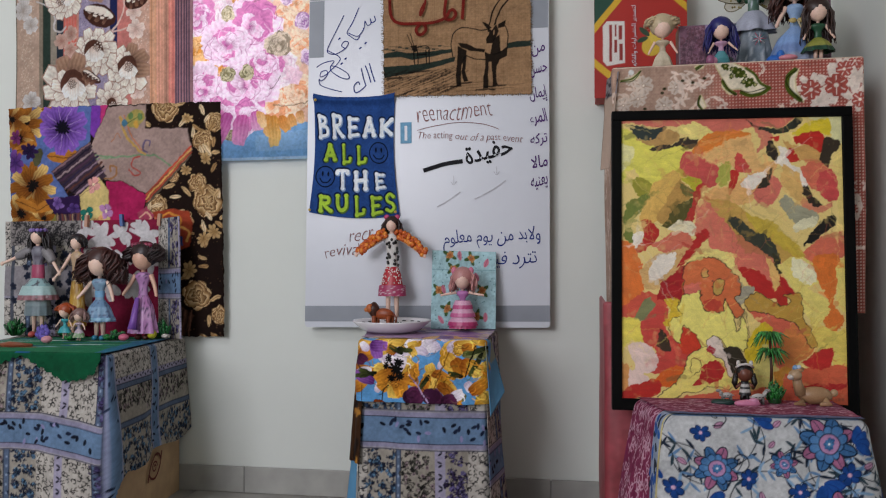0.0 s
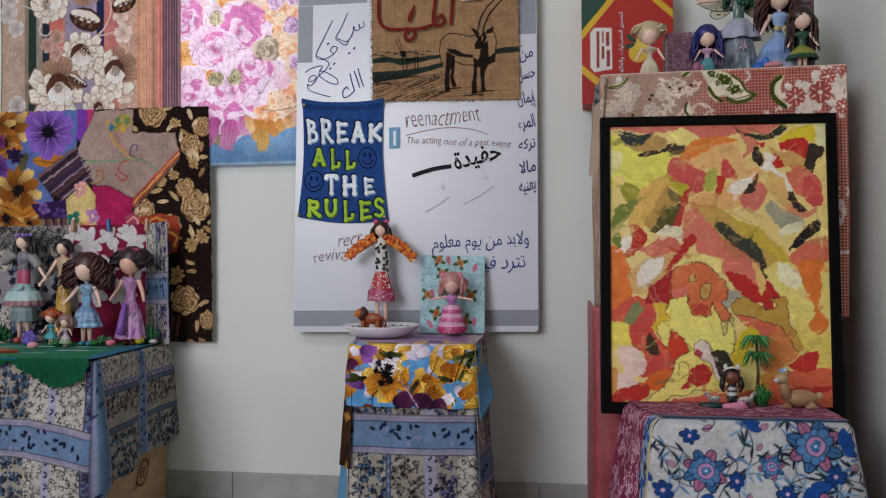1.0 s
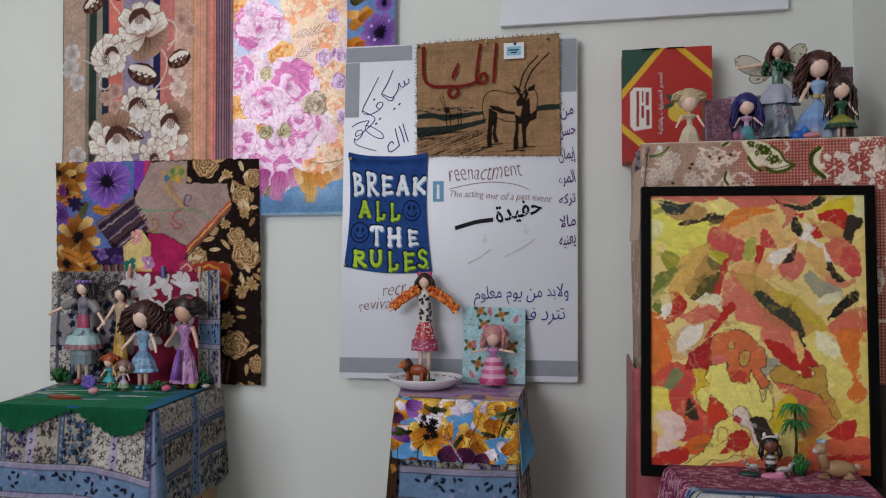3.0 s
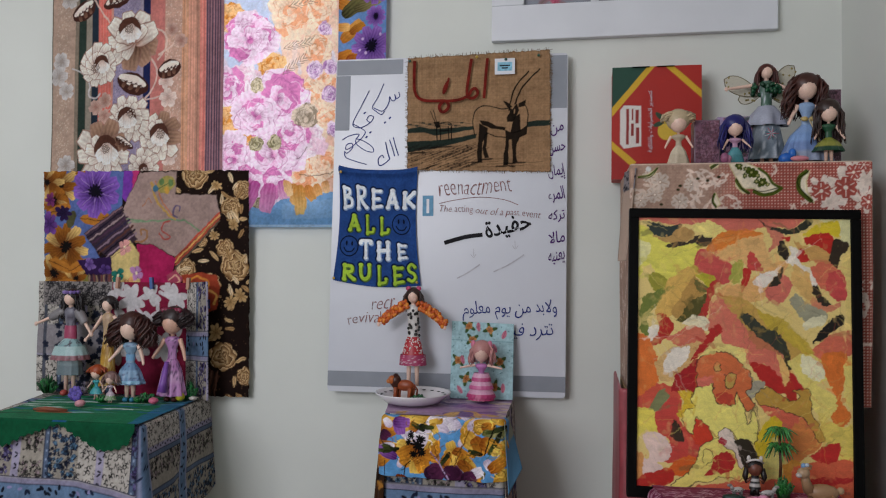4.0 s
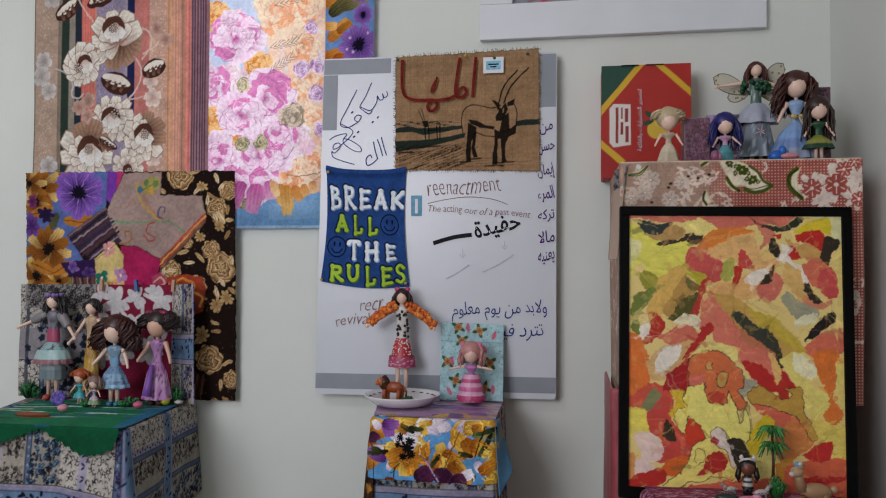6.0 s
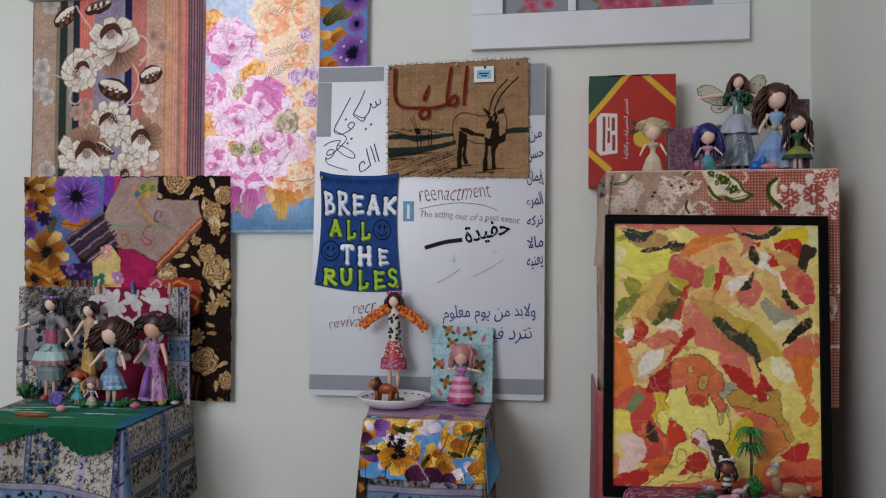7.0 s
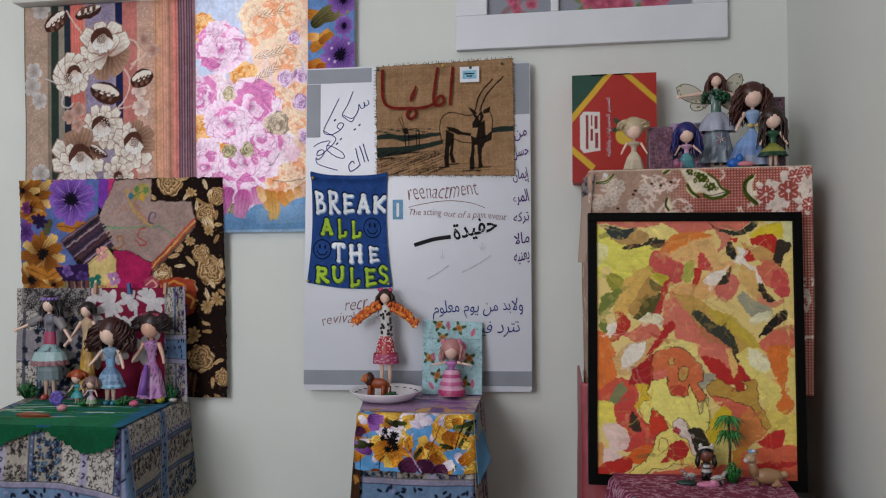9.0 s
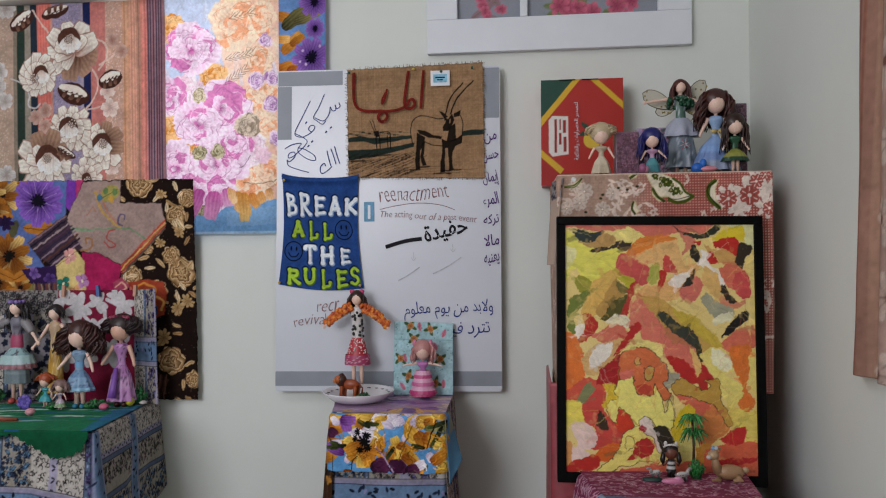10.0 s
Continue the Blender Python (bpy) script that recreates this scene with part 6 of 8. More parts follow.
# ---- curtains over the window ----
from_top = 1.735
d = dye_stripes()
curtain_a = tagged(sheet("curtain", hang(d, [(-1.304, -0.03, from_top), (-0.706, -0.03, from_top), (-1.301, -0.03, 1.135), (-0.702, -0.03, 1.135)], 0.006, 3, 3.5, 0.008), d.c, LINED, thick=0.0012),
                   "striped beige and salmon curtain printed with white flowers", "curtain", "window curtains")
d = dye_pink()
curtain_b = tagged(sheet("curtain", hang(d, [(-0.715, -0.022, from_top), (-0.325, -0.022, from_top), (-0.71, -0.022, 0.985), (-0.325, -0.022, 0.985)], 0.008, 5, 4, 0.006), d.c, SHEER),
                   "sheer curtain with pink roses, lit through from behind", "curtain", "window curtains")
d = dye_purple()
curtain_c = tagged(sheet("curtain", hang(d, [(-0.335, -0.026, from_top), (-0.185, -0.026, from_top), (-0.335, -0.026, 1.40), (-0.187, -0.026, 1.40)], 0.004, 7), d.c, LINED),
                   "narrow blue curtain strip with purple and orange flowers", "curtain", "window curtains")
pelmet = tagged(mesh_ob("curtain_rail", box(-1.318, -0.075, 1.738, -0.19, -0.002, 1.80, 0.006), RAILGREY), "pale grey curtain rail box fixed on the wall", "curtain rail")

# ---- patchwork on the wall ----
d = dye_patchwork()
quilt = thing("patchwork_hanging", "patchwork wall hanging of brown rose, purple flower and pink patches", "wall hanging", at=(-0.96, 0, 0.81))
P = hang(d, [(-1.312, -0.050, 1.164), (-0.612, -0.040, 1.160), (-1.300, -0.03, 0.462), (-0.607, -0.018, 0.462)], 0.008, 9, 2, 0.003, 0.006, 0.006)
P[..., 1] -= 0.0012 * (d.ids % 3)
for n in range(d.ids.max() + 1):
    if (d.ids[:-1, :-1] == n).sum() > 20:
        cloth_on("patch", P, d.c, CLOTH, quilt, hold=d.ids == n)

# ---- whiteboard ----
board = thing("whiteboard", "white writing board with grey bands, hung on the wall", "whiteboard", at=(0, 0, 0))


def board_at(u, v, y):
    """A place on the board: u to the right, v down, from 0 to 1."""
    p = bilinear((-0.335, 0, 1.489), (0.354, 0, 1.482), (-0.352, 0, 0.494), (0.351, 0, 0.499), u, v)
    return Vector((p[0], y, p[2]))


def board_panel(u0, v0, u1, v1, y0, y1, r=0.012):
    b = bmesh.new()
    ring = []
    for cu, cv, a0 in ((u0, v0, 180), (u1, v0, 270), (u1, v1, 0), (u0, v1, 90)):
        for k in range(4):
            a = radians(a0 + 30 * k)
            ru = cu + (r if cu == u0 else -r) + r * math.cos(a)
            rv = cv + (r if cv == v0 else -r) + r * math.sin(a)
            ring.append((ru, rv))
    vs = [b.verts.new(board_at(*q, y0)) for q in ring]
    f = b.faces.new(vs)
    ext = bmesh.ops.extrude_face_region(b, geom=[f])
    for v in [e for e in ext["geom"] if isinstance(e, bmesh.types.BMVert)]:
        v.co.y = y1
    bmesh.ops.recalc_face_normals(b, faces=b.faces)
    return b


part("panel", board_panel(0, 0, 1, 1, -0.026, -0.040), BOARD, board)
part("band", board_panel(0.0, 0.938, 1.0, 0.983, -0.039, -0.0408, 0.001), GREY, board, "grey bottom band")
part("band", board_panel(0.004, 0.004, 0.30, 0.048, -0.039, -0.0407, 0.001), GREY, board, "grey top band")
part("band", board_panel(0.002, 0.050, 0.066, 0.215, -0.039, -0.0407, 0.001), GREY, board, "grey side band")
part("band", board_panel(0.93, 0.006, 0.997, 0.160, -0.039, -0.0407, 0.001), GREY, board, "grey side band")
for u in (0.2, 0.8):
    p = board_at(u, 0.12, 0)
    part("hanger", box(p.x - 0.02, -0.027, p.z - 0.02, p.x + 0.02, 0.0, p.z + 0.02, 0.003), GREY, board, "wall hanger behind the board")

# ---- burlap picture ----
d = dye_burlap()
tagged(sheet("burlap_picture", hang(d, [(-0.115, -0.043, 1.484), (0.304, -0.043, 1.492), (-0.112, -0.043, 1.153), (0.306, -0.043, 1.142)], 0.005, 11, 2, 0.002, 0, 0.005), d.c, BURLAP, thick=0.001),
       "brown burlap picture with a dark horned animal shape", "wall hanging")
# ---- shirt panel ----
d = dye_shirt()
P = hang(d, [(-0.322, -0.043, 1.158), (-0.080, -0.043, 1.150), (-0.336, -0.043, 0.826), (-0.068, -0.043, 0.812)], 0.004, 13, 3, 0.002, 0.004)
su, sv = np.meshgrid(np.linspace(0, 1, d.nx), np.linspace(0, 1, d.ny))
P[..., 2] += 0.012 * (np.abs(su - 0.5) * 2) ** 3 * (1 - sv) ** 5 - 0.012 * np.sin(np.pi * su) * sv ** 4
P[..., 0] += 0.010 * (su - 0.5) * -2 * np.sin(np.pi * sv)
P[..., 1] -= 0.010 * np.exp(-((sv - 0.03) / 0.03) ** 2)
shirt = thing("shirt_panel", "blue cotton shirt panel with white and green lettering", "wall hanging", at=(-0.2, -0.045, 0.985))
P[..., 1] -= 0.0006 * (d.ids > 0)
for n in range(d.ids.max() + 1):
    cloth_on("letter" if n else "cloth", P, d.c, CLOTH, shirt, hold=d.ids == n)

# ---- framed flower picture above ----
pic = thing("picture_frame", "wide white wooden frame with two recessed flower panes", "picture frame", at=(0.13, -0.002, 1.529))
X0, X1, Z0, Z1 = 0.132, 0.923, 1.529, 2.12


def bar(x0, z0, x1, z1, y0=-0.002, y1=-0.026, bev=0.003):
    return box(x0 - 0.13, y1 + 0.002, z0 - 1.529, x1 - 0.13, y0 + 0.002, z1 - 1.529, bev)


part("rail", bar(X0, Z0, X1, 1.632), WHITE, pic)
part("rail", bar(X0, 2.02, X1, Z1), WHITE, pic)
part("stile", bar(X0, 1.632, 0.226, 2.02), WHITE, pic)
part("stile", bar(0.826, 1.632, X1, 2.02), WHITE, pic)
part("mullion", bar(0.417, 1.632, 0.440, 2.02), WHITE, pic)
for x0, x1, sd in ((0.226, 0.417, 1), (0.440, 0.826, 2)):
    d = dye_pane(x1 - x0, 0.388, sd)
    P = hang(d, [(x0 - 0.13, -0.004, 0.491), (x1 - 0.13, -0.004, 0.491), (x0 - 0.13, -0.004, 0.103), (x1 - 0.13, -0.004, 0.103)])
    sheet("pane", P, d.c, PAINT, pic, "grey pane with pink flowers")

# ---- side wall curtain ----
d = dye_side_curtain()
P = hang(d, [(0, 0, 1.9), (0.5, 0, 1.9), (-0.075, 0, 0.675), (0.43, 0, 0.675)], 0.01, 21, 5, 0.022)
Q = np.zeros_like(P)
Q[..., 0], Q[..., 1], Q[..., 2] = XR - 0.016 + P[..., 1], -0.845 - P[..., 0], P[..., 2]
tagged(sheet("curtain", Q, d.c, LINED, thick=0.0012), "salmon striped curtain with pale flowers on the side wall", "curtain", "window curtains")

# ---- tables ----
LT = [(-1.29, -0.02), (-1.175, -0.470), (-0.695, -0.470), (-0.742, -0.012)]
ltab = thing("covered_table", "low table of a cardboard box under grey-blue floral cloth", "table", at=(-1.0, -0.24, 0))


bm = box(-1.27, -0.455, 0.0, -0.757, -0.015, 0.452, 0.004)
for v in bm.verts:
    v.co.x += 0.04 * (-(v.co.y + 0.015) / 0.44) * (1 if v.co.x > -1 else 1.5)
body = under("box", bm, CARD, ltab, "brown cardboard box")
d = dye_country(1.41, 0.45, 0.0021, 31, False, 0.945, -0.015)
P = skirt(d, LT, 0.459, 0.035, 0.016, 12, 4, 0.010, 0.012)
g = np.linspace(0, 1.41, d.nx)
sag = np.interp(g, [0, 0.78, 0.88, 0.94, 0.965, 1.41], [0, 0, 0.016, 0.030, 0.0, 0.0])
P[..., 2] -= sag[None, :] * np.clip(np.linspace(0, 0.45, d.ny)[:, None] / 0.15, 0, 1)
P[..., 2] = np.maximum(P[..., 2], 0.012)
drop = np.interp(g, [0, 0.935, 0.955, 1.0, 1.20, 1.41], [0.447, 0.447, 0.33, 0.30, 0.29, 0.278])
drop = drop + 0.008 * np.sin(g * 25)
hold = np.linspace(0, 0.45, d.ny)[:, None] < drop[None, :]
cloth_on("skirt_cloth", P, d.c, CLOTH, ltab, "grey-blue floral cotton cloth", hold=hold)
d = dye_country(0.52, 0.46, 0.004, 33)
cloth_on("top_cloth", top_cloth(d, [(-1.285, -0.022), (-0.747, -0.016), (-1.165, -0.458), (-0.705, -0.458)], 0.459, 0.001), d.c, CLOTH, ltab, "floral cloth over the top")

CT = [(-0.155, -0.055), (-0.086, -0.372), (0.210, -0.372), (0.207, -0.055)]
ctab = thing("covered_stand", "low stand under floral cloths, in front of the board", "table", at=(0.05, -0.2, 0))
under("box", box(-0.075, -0.36, 0.0, 0.2, -0.06, 0.488, 0.004), CARD, ctab, "box under the cloths")
d = dye_country(0.98, 0.49, 0.0025, 35, True)
cloth_on("skirt_cloth", skirt(d, CT, 0.493, 0.018, 0.011, 11, 6, 0.010, 0.012), d.c, CLOTH, ctab, "grey-blue floral cotton cloth")
d = dye_orange(0.36, 0.155)
P = skirt(d, [(-0.09, -0.340), (-0.088, -0.374), (0.212, -0.374), (0.214, -0.340)], 0.497, 0.012, 0.010, 9, 8, out=0.007)
cloth_on("over_cloth", P, d.c, CLOTH, ctab, "orange and yellow flower cloth", 0.001)
d = dye_lilac(0.36, 0.33)
cloth_on("top_cloth", top_cloth(d, [(-0.152, -0.055), (0.205, -0.055), (-0.088, -0.370), (0.212, -0.370)], 0.4975, 0.005), d.c, SATIN, ctab, "lilac flowered cloth over the top")

RT = [(0.545, -0.50), (0.575, -0.80), (0.90, -0.80), (0.93, -0.50)]
rtab = thing("covered_table", "low table under a white cloth with blue folk flowers", "table", at=(0.74, -0.65, 0))
under("box", box(0.58, -0.785, 0.0, 0.90, -0.50, 0.388, 0.004), CARD, rtab, "box under the cloths")
d = dye_folk(0.94, 0.413)
P = skirt(d, RT, 0.417, 0.060, 0.015, 8, 10, 0.02, 0.03)
P[..., 2] -= 0.024 * np.clip((P[..., 1] + 0.80) / 0.31, 0, 1)
cloth_on("skirt_cloth", P, d.c, CLOTH, rtab, "white cloth with blue folk flowers")
d = dye_paisley(0.38, 0.30)
P = top_cloth(d, [(0.545, -0.485), (0.935, -0.485), (0.585, -0.79), (0.895, -0.79)], 0.394, 0.002)
P[..., 2] += 0.023 * np.linspace(0, 1, d.ny)[:, None]
cloth_on("top_cloth", P, d.c, CLOTH, rtab, "crimson paisley cloth over the top")

# ---- covered tall box behind the painting ----
tall = thing("covered_box", "tall box covered with beige and red printed cloth", "box", at=(0.77, -0.25, 0))
under("stand", box(0.50, -0.405, 0.0, 0.965, -0.08, 0.575, 0.004), CARD, tall, "stand under the red cloth")
under("box", box(0.525, -0.418, 0.575, 1.02, -0.08, 1.098, 0.004), CARD, tall, "box under the printed cloth")
d = dye_box(1.11, 0.545)
cloth_on("upper_cloth", skirt(d, [(0.500, -0.06), (0.506, -0.425), (1.026, -0.425), (1.026, -0.2)], 1.110, -0.002, 0.003, 6, 12, 0.005, 0.008), d.c, CLOTH, tall, "beige and red cloth with white flowers", 0.001)
d = Dye(0.52, 0.36, 0.006, "b59a86", 3)
cloth_on("top_cloth", top_cloth(d, [(0.515, -0.06), (1.024, -0.06), (0.515, -0.423), (1.024, -0.423)], 1.110, 0.001), d.c, CLOTH, tall, "beige cloth over the top")
d = dye_red(0.80, 0.585)
cloth_on("lower_cloth", skirt(d, [(0.482, -0.10), (0.482, -0.425), (0.975, -0.425), (0.98, -0.2)], 0.59, 0.004, 0.007, 10, 14, 0.006), d.c, SATIN, tall, "crimson red satin cloth")

# ---- painting ----
A, B, C, D = [Vector(p) for p in ((0.504, -0.462, 1.002), (0.992, -0.456, 0.998), (0.4945, -0.506, 0.369), (0.978, -0.489, 0.362))]
mid = (A + B + C + D) / 4
ex = ((B - A) + (D - C)).normalized()
ez = ((A - C) + (B - D)).normalized()
ey = ez.cross(ex)
ez = ex.cross(ey)
painting = thing("painting", "abstract painting in yellow, red and orange, black frame", "painting")
painting.matrix_world = Matrix(((ex.x, ey.x, ez.x, mid.x), (ex.y, ey.y, ez.y, mid.y), (ex.z, ey.z, ez.z, mid.z), (0, 0, 0, 1)))
PW, PH, FB = 0.486, 0.636, 0.0205
for x0, z0, x1, z1 in ((-PW / 2, PH / 2 - FB, PW / 2, PH / 2), (-PW / 2, -PH / 2, PW / 2, -PH / 2 + FB + 0.004),
                       (-PW / 2, -PH / 2 + FB, -PW / 2 + FB, PH / 2 - FB), (PW / 2 - FB, -PH / 2 + FB, PW / 2, PH / 2 - FB)):
    part("frame", box(x0, -0.012, z0, x1, 0.014, z1, 0.002), BLACK, painting, "black lacquered frame bar")
part("backing", box(-PW / 2 + 0.005, 0.0, -PH / 2 + 0.005, PW / 2 - 0.005, 0.01, PH / 2 - 0.005), CARD, painting)
d = dye_painting(PW - 2 * FB + 0.002, PH - 2 * FB - 0.002)
P = hang(d, [(-PW / 2 + FB - 0.001, -0.004, PH / 2 - FB + 0.001), (PW / 2 - FB + 0.001, -0.004, PH / 2 - FB + 0.001),
             (-PW / 2 + FB - 0.001, -0.004, -PH / 2 + FB + 0.003), (PW / 2 - FB + 0.001, -0.004, -PH / 2 + FB + 0.003)])
P[..., 1] -= 0.0007 * noise2(d.nx, d.ny, 60, 80, 5, 2) + 0.0007 * np.linalg.norm(d.c, axis=2)
sheet("canvas", P, d.c, PAINT, painting, "canvas with thick acrylic strokes")

# ---- fruit box on the tall box ----
carton = thing("fruit_carton", "red and green fruit carton with yellow stripes", "carton", at=(0.59, -0.05, 1.112))
d = dye_carton(0.236, 0.308)
P = hang(d, [(0.476, -0.095, 1.420), (0.712, -0.095, 1.420), (0.474, -0.095, 1.112), (0.712, -0.095, 1.112)], 0.003, 6)
cloth_on("front", P, d.c, PAINT, carton, "red printed carton front")
under("body", box(0.477, -0.094, 1.112, 0.711, -0.006, 1.418, 0.002), material("red_card", "b03026", 0.6), carton)
# ---- doll backdrop ----
back = thing("folding_backdrop", "cloth-covered folding panel behind the dolls", "backdrop", at=(-1.0, -0.07, 0.462))
d = dye_backdrop(0.53, 0.35)
cloth_on("panel", hang(d, [(-1.312, -0.055, 0.812), (-0.795, -0.055, 0.812), (-1.318, -0.055, 0.462), (-0.795, -0.055, 0.462)], 0.008, 15, 3, 0.003), d.c, CLOTH, back, "grey floral and crimson leaf cloth", 0.004)
d = dye_country(0.16, 0.35, 0.0025, 41)
cloth_on("side_panel", hang(d, [(-0.797, -0.062, 0.812), (-0.712, -0.100, 0.818), (-0.797, -0.062, 0.462), (-0.702, -0.105, 0.462)], 0.004, 17), d.c, CLOTH, back, "grey-blue floral side flap", 0.004)
small = thing("covered_board", "pale blue floral covered board leaning on the whiteboard", "board", at=(0.115, -0.08, 0.4975))
d = dye_rosebud(0.178, 0.215)
cloth_on("face", hang(d, [(0.029, -0.062, 0.712), (0.206, -0.055, 0.706), (0.032, -0.105, 0.4985), (0.208, -0.098, 0.4985)], 0.001), d.c, CLOTH, small, "pale blue rosebud cloth", 0.010)

# ---- writing ----
FORMS = {"ا": (0xFE8D, 2), "ب": (0xFE8F, 4), "ة": (0xFE93, 2), "ت": (0xFE95, 4), "ح": (0xFEA1, 4), "خ": (0xFEA5, 4), "د": (0xFEA9, 2), "ر": (0xFEAD, 2), "س": (0xFEB1, 4),
         "ص": (0xFEB9, 4), "ض": (0xFEBD, 4), "ع": (0xFEC9, 4), "ف": (0xFED1, 4), "ك": (0xFED9, 4), "ل": (0xFEDD, 4), "م": (0xFEE1, 4), "ن": (0xFEE5, 4), "ه": (0xFEE9, 4),
         "و": (0xFEED, 2), "ي": (0xFEF1, 4), "إ": (0xFE87, 2), "ء": (0xFE80, 1), "ﻻ": (0xFEFB, 2)}


def joined(text):
    """Arabic letters in their joined forms, in the order in which they are drawn."""
    text = text.replace("لا", "ﻻ")
    out = []
    for n, ch in enumerate(text):
        if ch not in FORMS:
            out.append(ch)
            continue
        code, kinds = FORMS[ch]
        before = n > 0 and FORMS.get(text[n - 1], (0, 0))[1] == 4
        after = kinds == 4 and n + 1 < len(text) and FORMS.get(text[n + 1], (0, 0))[1] > 1
        before = before and kinds > 1
        out.append(chr(code + (3 if before and after else 2 if after else 1 if before else 0)))
    return "".join(reversed(out))


def letters(body, x, z, w, h, mat, parent, tilt=0.0, y=-0.0413, bold=0.0, name="writing", slant=0.0, deep=0.0004, label="", shake=0.0):
    """Raised writing on a wall, centred at x, z and w by h metres in size."""
    c = bpy.data.curves.new("text", "FONT")
    c.body, c.offset, c.shear, c.resolution_u = body, bold, slant, 3
    c.extrude = 0.01
    o = new("text", c)
    bpy.context.view_layer.update()
    me = bpy.data.meshes.new_from_object(o.evaluated_get(bpy.context.evaluated_depsgraph_get()))
    bpy.data.objects.remove(o)
    v = np.zeros(len(me.vertices) * 3)
    me.vertices.foreach_get("co", v)
    v = v.reshape(-1, 3)
    lo, hi = v.min(0), v.max(0)
    q = (v - (lo + hi) / 2) / np.maximum(hi - lo, 1e-6)
    px, pz = q[:, 0] * w, q[:, 1] * h
    px, pz = px + shake * np.sin(pz * 110 + px * 37), pz * (1 + 30 * shake * np.sin(px * 61)) + shake * 0.8 * np.sin(px * 43 + z * 90)
    ca, sa = math.cos(radians(tilt)), math.sin(radians(tilt))
    out = np.stack([x + px * ca - pz * sa, y - q[:, 2] * deep * 2, z + px * sa + pz * ca], 1)
    out -= np.array(parent.matrix_world.translation)
    me.vertices.foreach_set("co", out.reshape(-1))
    me.update()
    me.materials.clear()
    me.materials.append(mat)
    ob = new(name, me)
    ob.parent = parent
    if label:
        ob["label"] = label
    return ob


def ink(pts, width, mat, parent, y=-0.0413, name="pen_stroke"):
    """A drawn line on the board, as a flat ribbon."""
    p = curve_points(pts) if len(pts) > 2 else pts
    b = bmesh.new()
    rows = []
    for n, (px, pz) in enumerate(p):
        qx, qz = p[min(n + 1, len(p) - 1)]
        rx, rz = p[max(n - 1, 0)]
        t = Vector((qx - rx, qz - rz)).normalized()
        s = width / 2
        w = y - 0.0009 * n / len(p)
        rows.append((b.verts.new((px - t.y * s, w, pz + t.x * s)), b.verts.new((px + t.y * s, w, pz - t.x * s))))
    for (a, c), (e, f) in zip(rows, rows[1:]):
        b.faces.new((a, e, f, c))
    bmesh.ops.translate(b, verts=b.verts, vec=-parent.matrix_world.translation)
    return part(name, b, mat, parent)


board_uv = plane((598.8, 116.6), (1007.6, 107.4), (577.7, 701.8), (998.8, 718.2), 1.0, 1.0)


def pen(width, mat, *flat):
    """A handwritten stroke on the board."""
    return ink([(p.x, p.z) for p in (board_at(u, v, 0) for u, v in pairs(flat, board_uv))], width, mat, board)


pen(0.0026, INK_BLUE, 709, 173, 711, 180, 705, 184, 702, 177, 703, 186, 697, 188, 693, 181, 692, 190, 687, 200, 680, 206, 672, 204, 664, 200)
pen(0.0025, INK_BLUE, 683, 158, 672, 182, 662, 199, 668, 206, 678, 212, 684, 206)
pen(0.0025, INK_BLUE, 657, 170, 642, 198, 627, 228, 638, 235, 650, 231, 660, 224, 664, 216, 657, 214, 652, 221, 658, 226)
pen(0.0025, INK_BLUE, 627, 228, 648, 240, 645, 250, 632, 262, 622, 270, 614, 272, 616, 264, 625, 262, 626, 270, 616, 279, 612, 276, 614, 286, 630, 293, 651, 299)
pen(0.0025, INK_BLUE, 608, 256, 620, 249, 638, 246, 632, 256, 634, 264, 650, 275, 663, 277, 661, 268, 644, 257, 632, 254)
for x, y in ((648, 209), (651, 251), (658, 243), (684, 226), (693, 218)):
    pen(0.0040, INK_BLUE, x - 1.5, y + 1.5, x + 2, y - 1.5)
pen(0.0030, INK_BLUE, 699, 252, 703, 268, 708, 284)
pen(0.0030, INK_BLUE, 692, 256, 697, 270, 701, 285)
pen(0.0030, INK_BLUE, 685, 260, 688, 275, 692, 289)
pen(0.0030, INK_BLUE, 693, 289, 684, 297, 674, 301, 672, 290, 679, 283, 682, 288)
letters("reenactment", 0.088, 1.098, 0.213, 0.036, INK_RED, board, 3, bold=-0.016, slant=0.12, shake=0.003)
ink([(-0.017, 1.053), (0.03, 1.063), (0.10, 1.071), (0.17, 1.064), (0.215, 1.048)], 0.0018, INK_RED, board)
letters("The acting out of a past event", 0.132, 1.028, 0.298, 0.026, INK_RED, board, -4, bold=-0.012, slant=0.15, shake=0.0022)
letters(joined("حفيدة"), 0.185, 0.983, 0.132, 0.060, INK_BLACK, board, 12, bold=0.018, shake=0.002)
ink([(0.112, 0.962), (0.060, 0.955), (0.0, 0.938)], 0.012, INK_BLACK, board, name="name_bar")
ink([(0.086, 0.922), (0.087, 0.900)], 0.0015, INK_PALE, board)
ink([(0.206, 0.945), (0.207, 0.925)], 0.0015, INK_PALE, board)
for x, z in ((0.086, 0.896), (0.207, 0.921)):
    ink([(x - 0.008, z + 0.01), (x, z), (x + 0.008, z + 0.01)], 0.0015, INK_PALE, board)
ink([(0.038, 0.835), (0.07, 0.852), (0.105, 0.876)], 0.0035, INK_PALE, board, name="name_bar")
ink([(0.145, 0.855), (0.19, 0.877), (0.232, 0.905)], 0.0035, INK_PALE, board, name="name_bar")
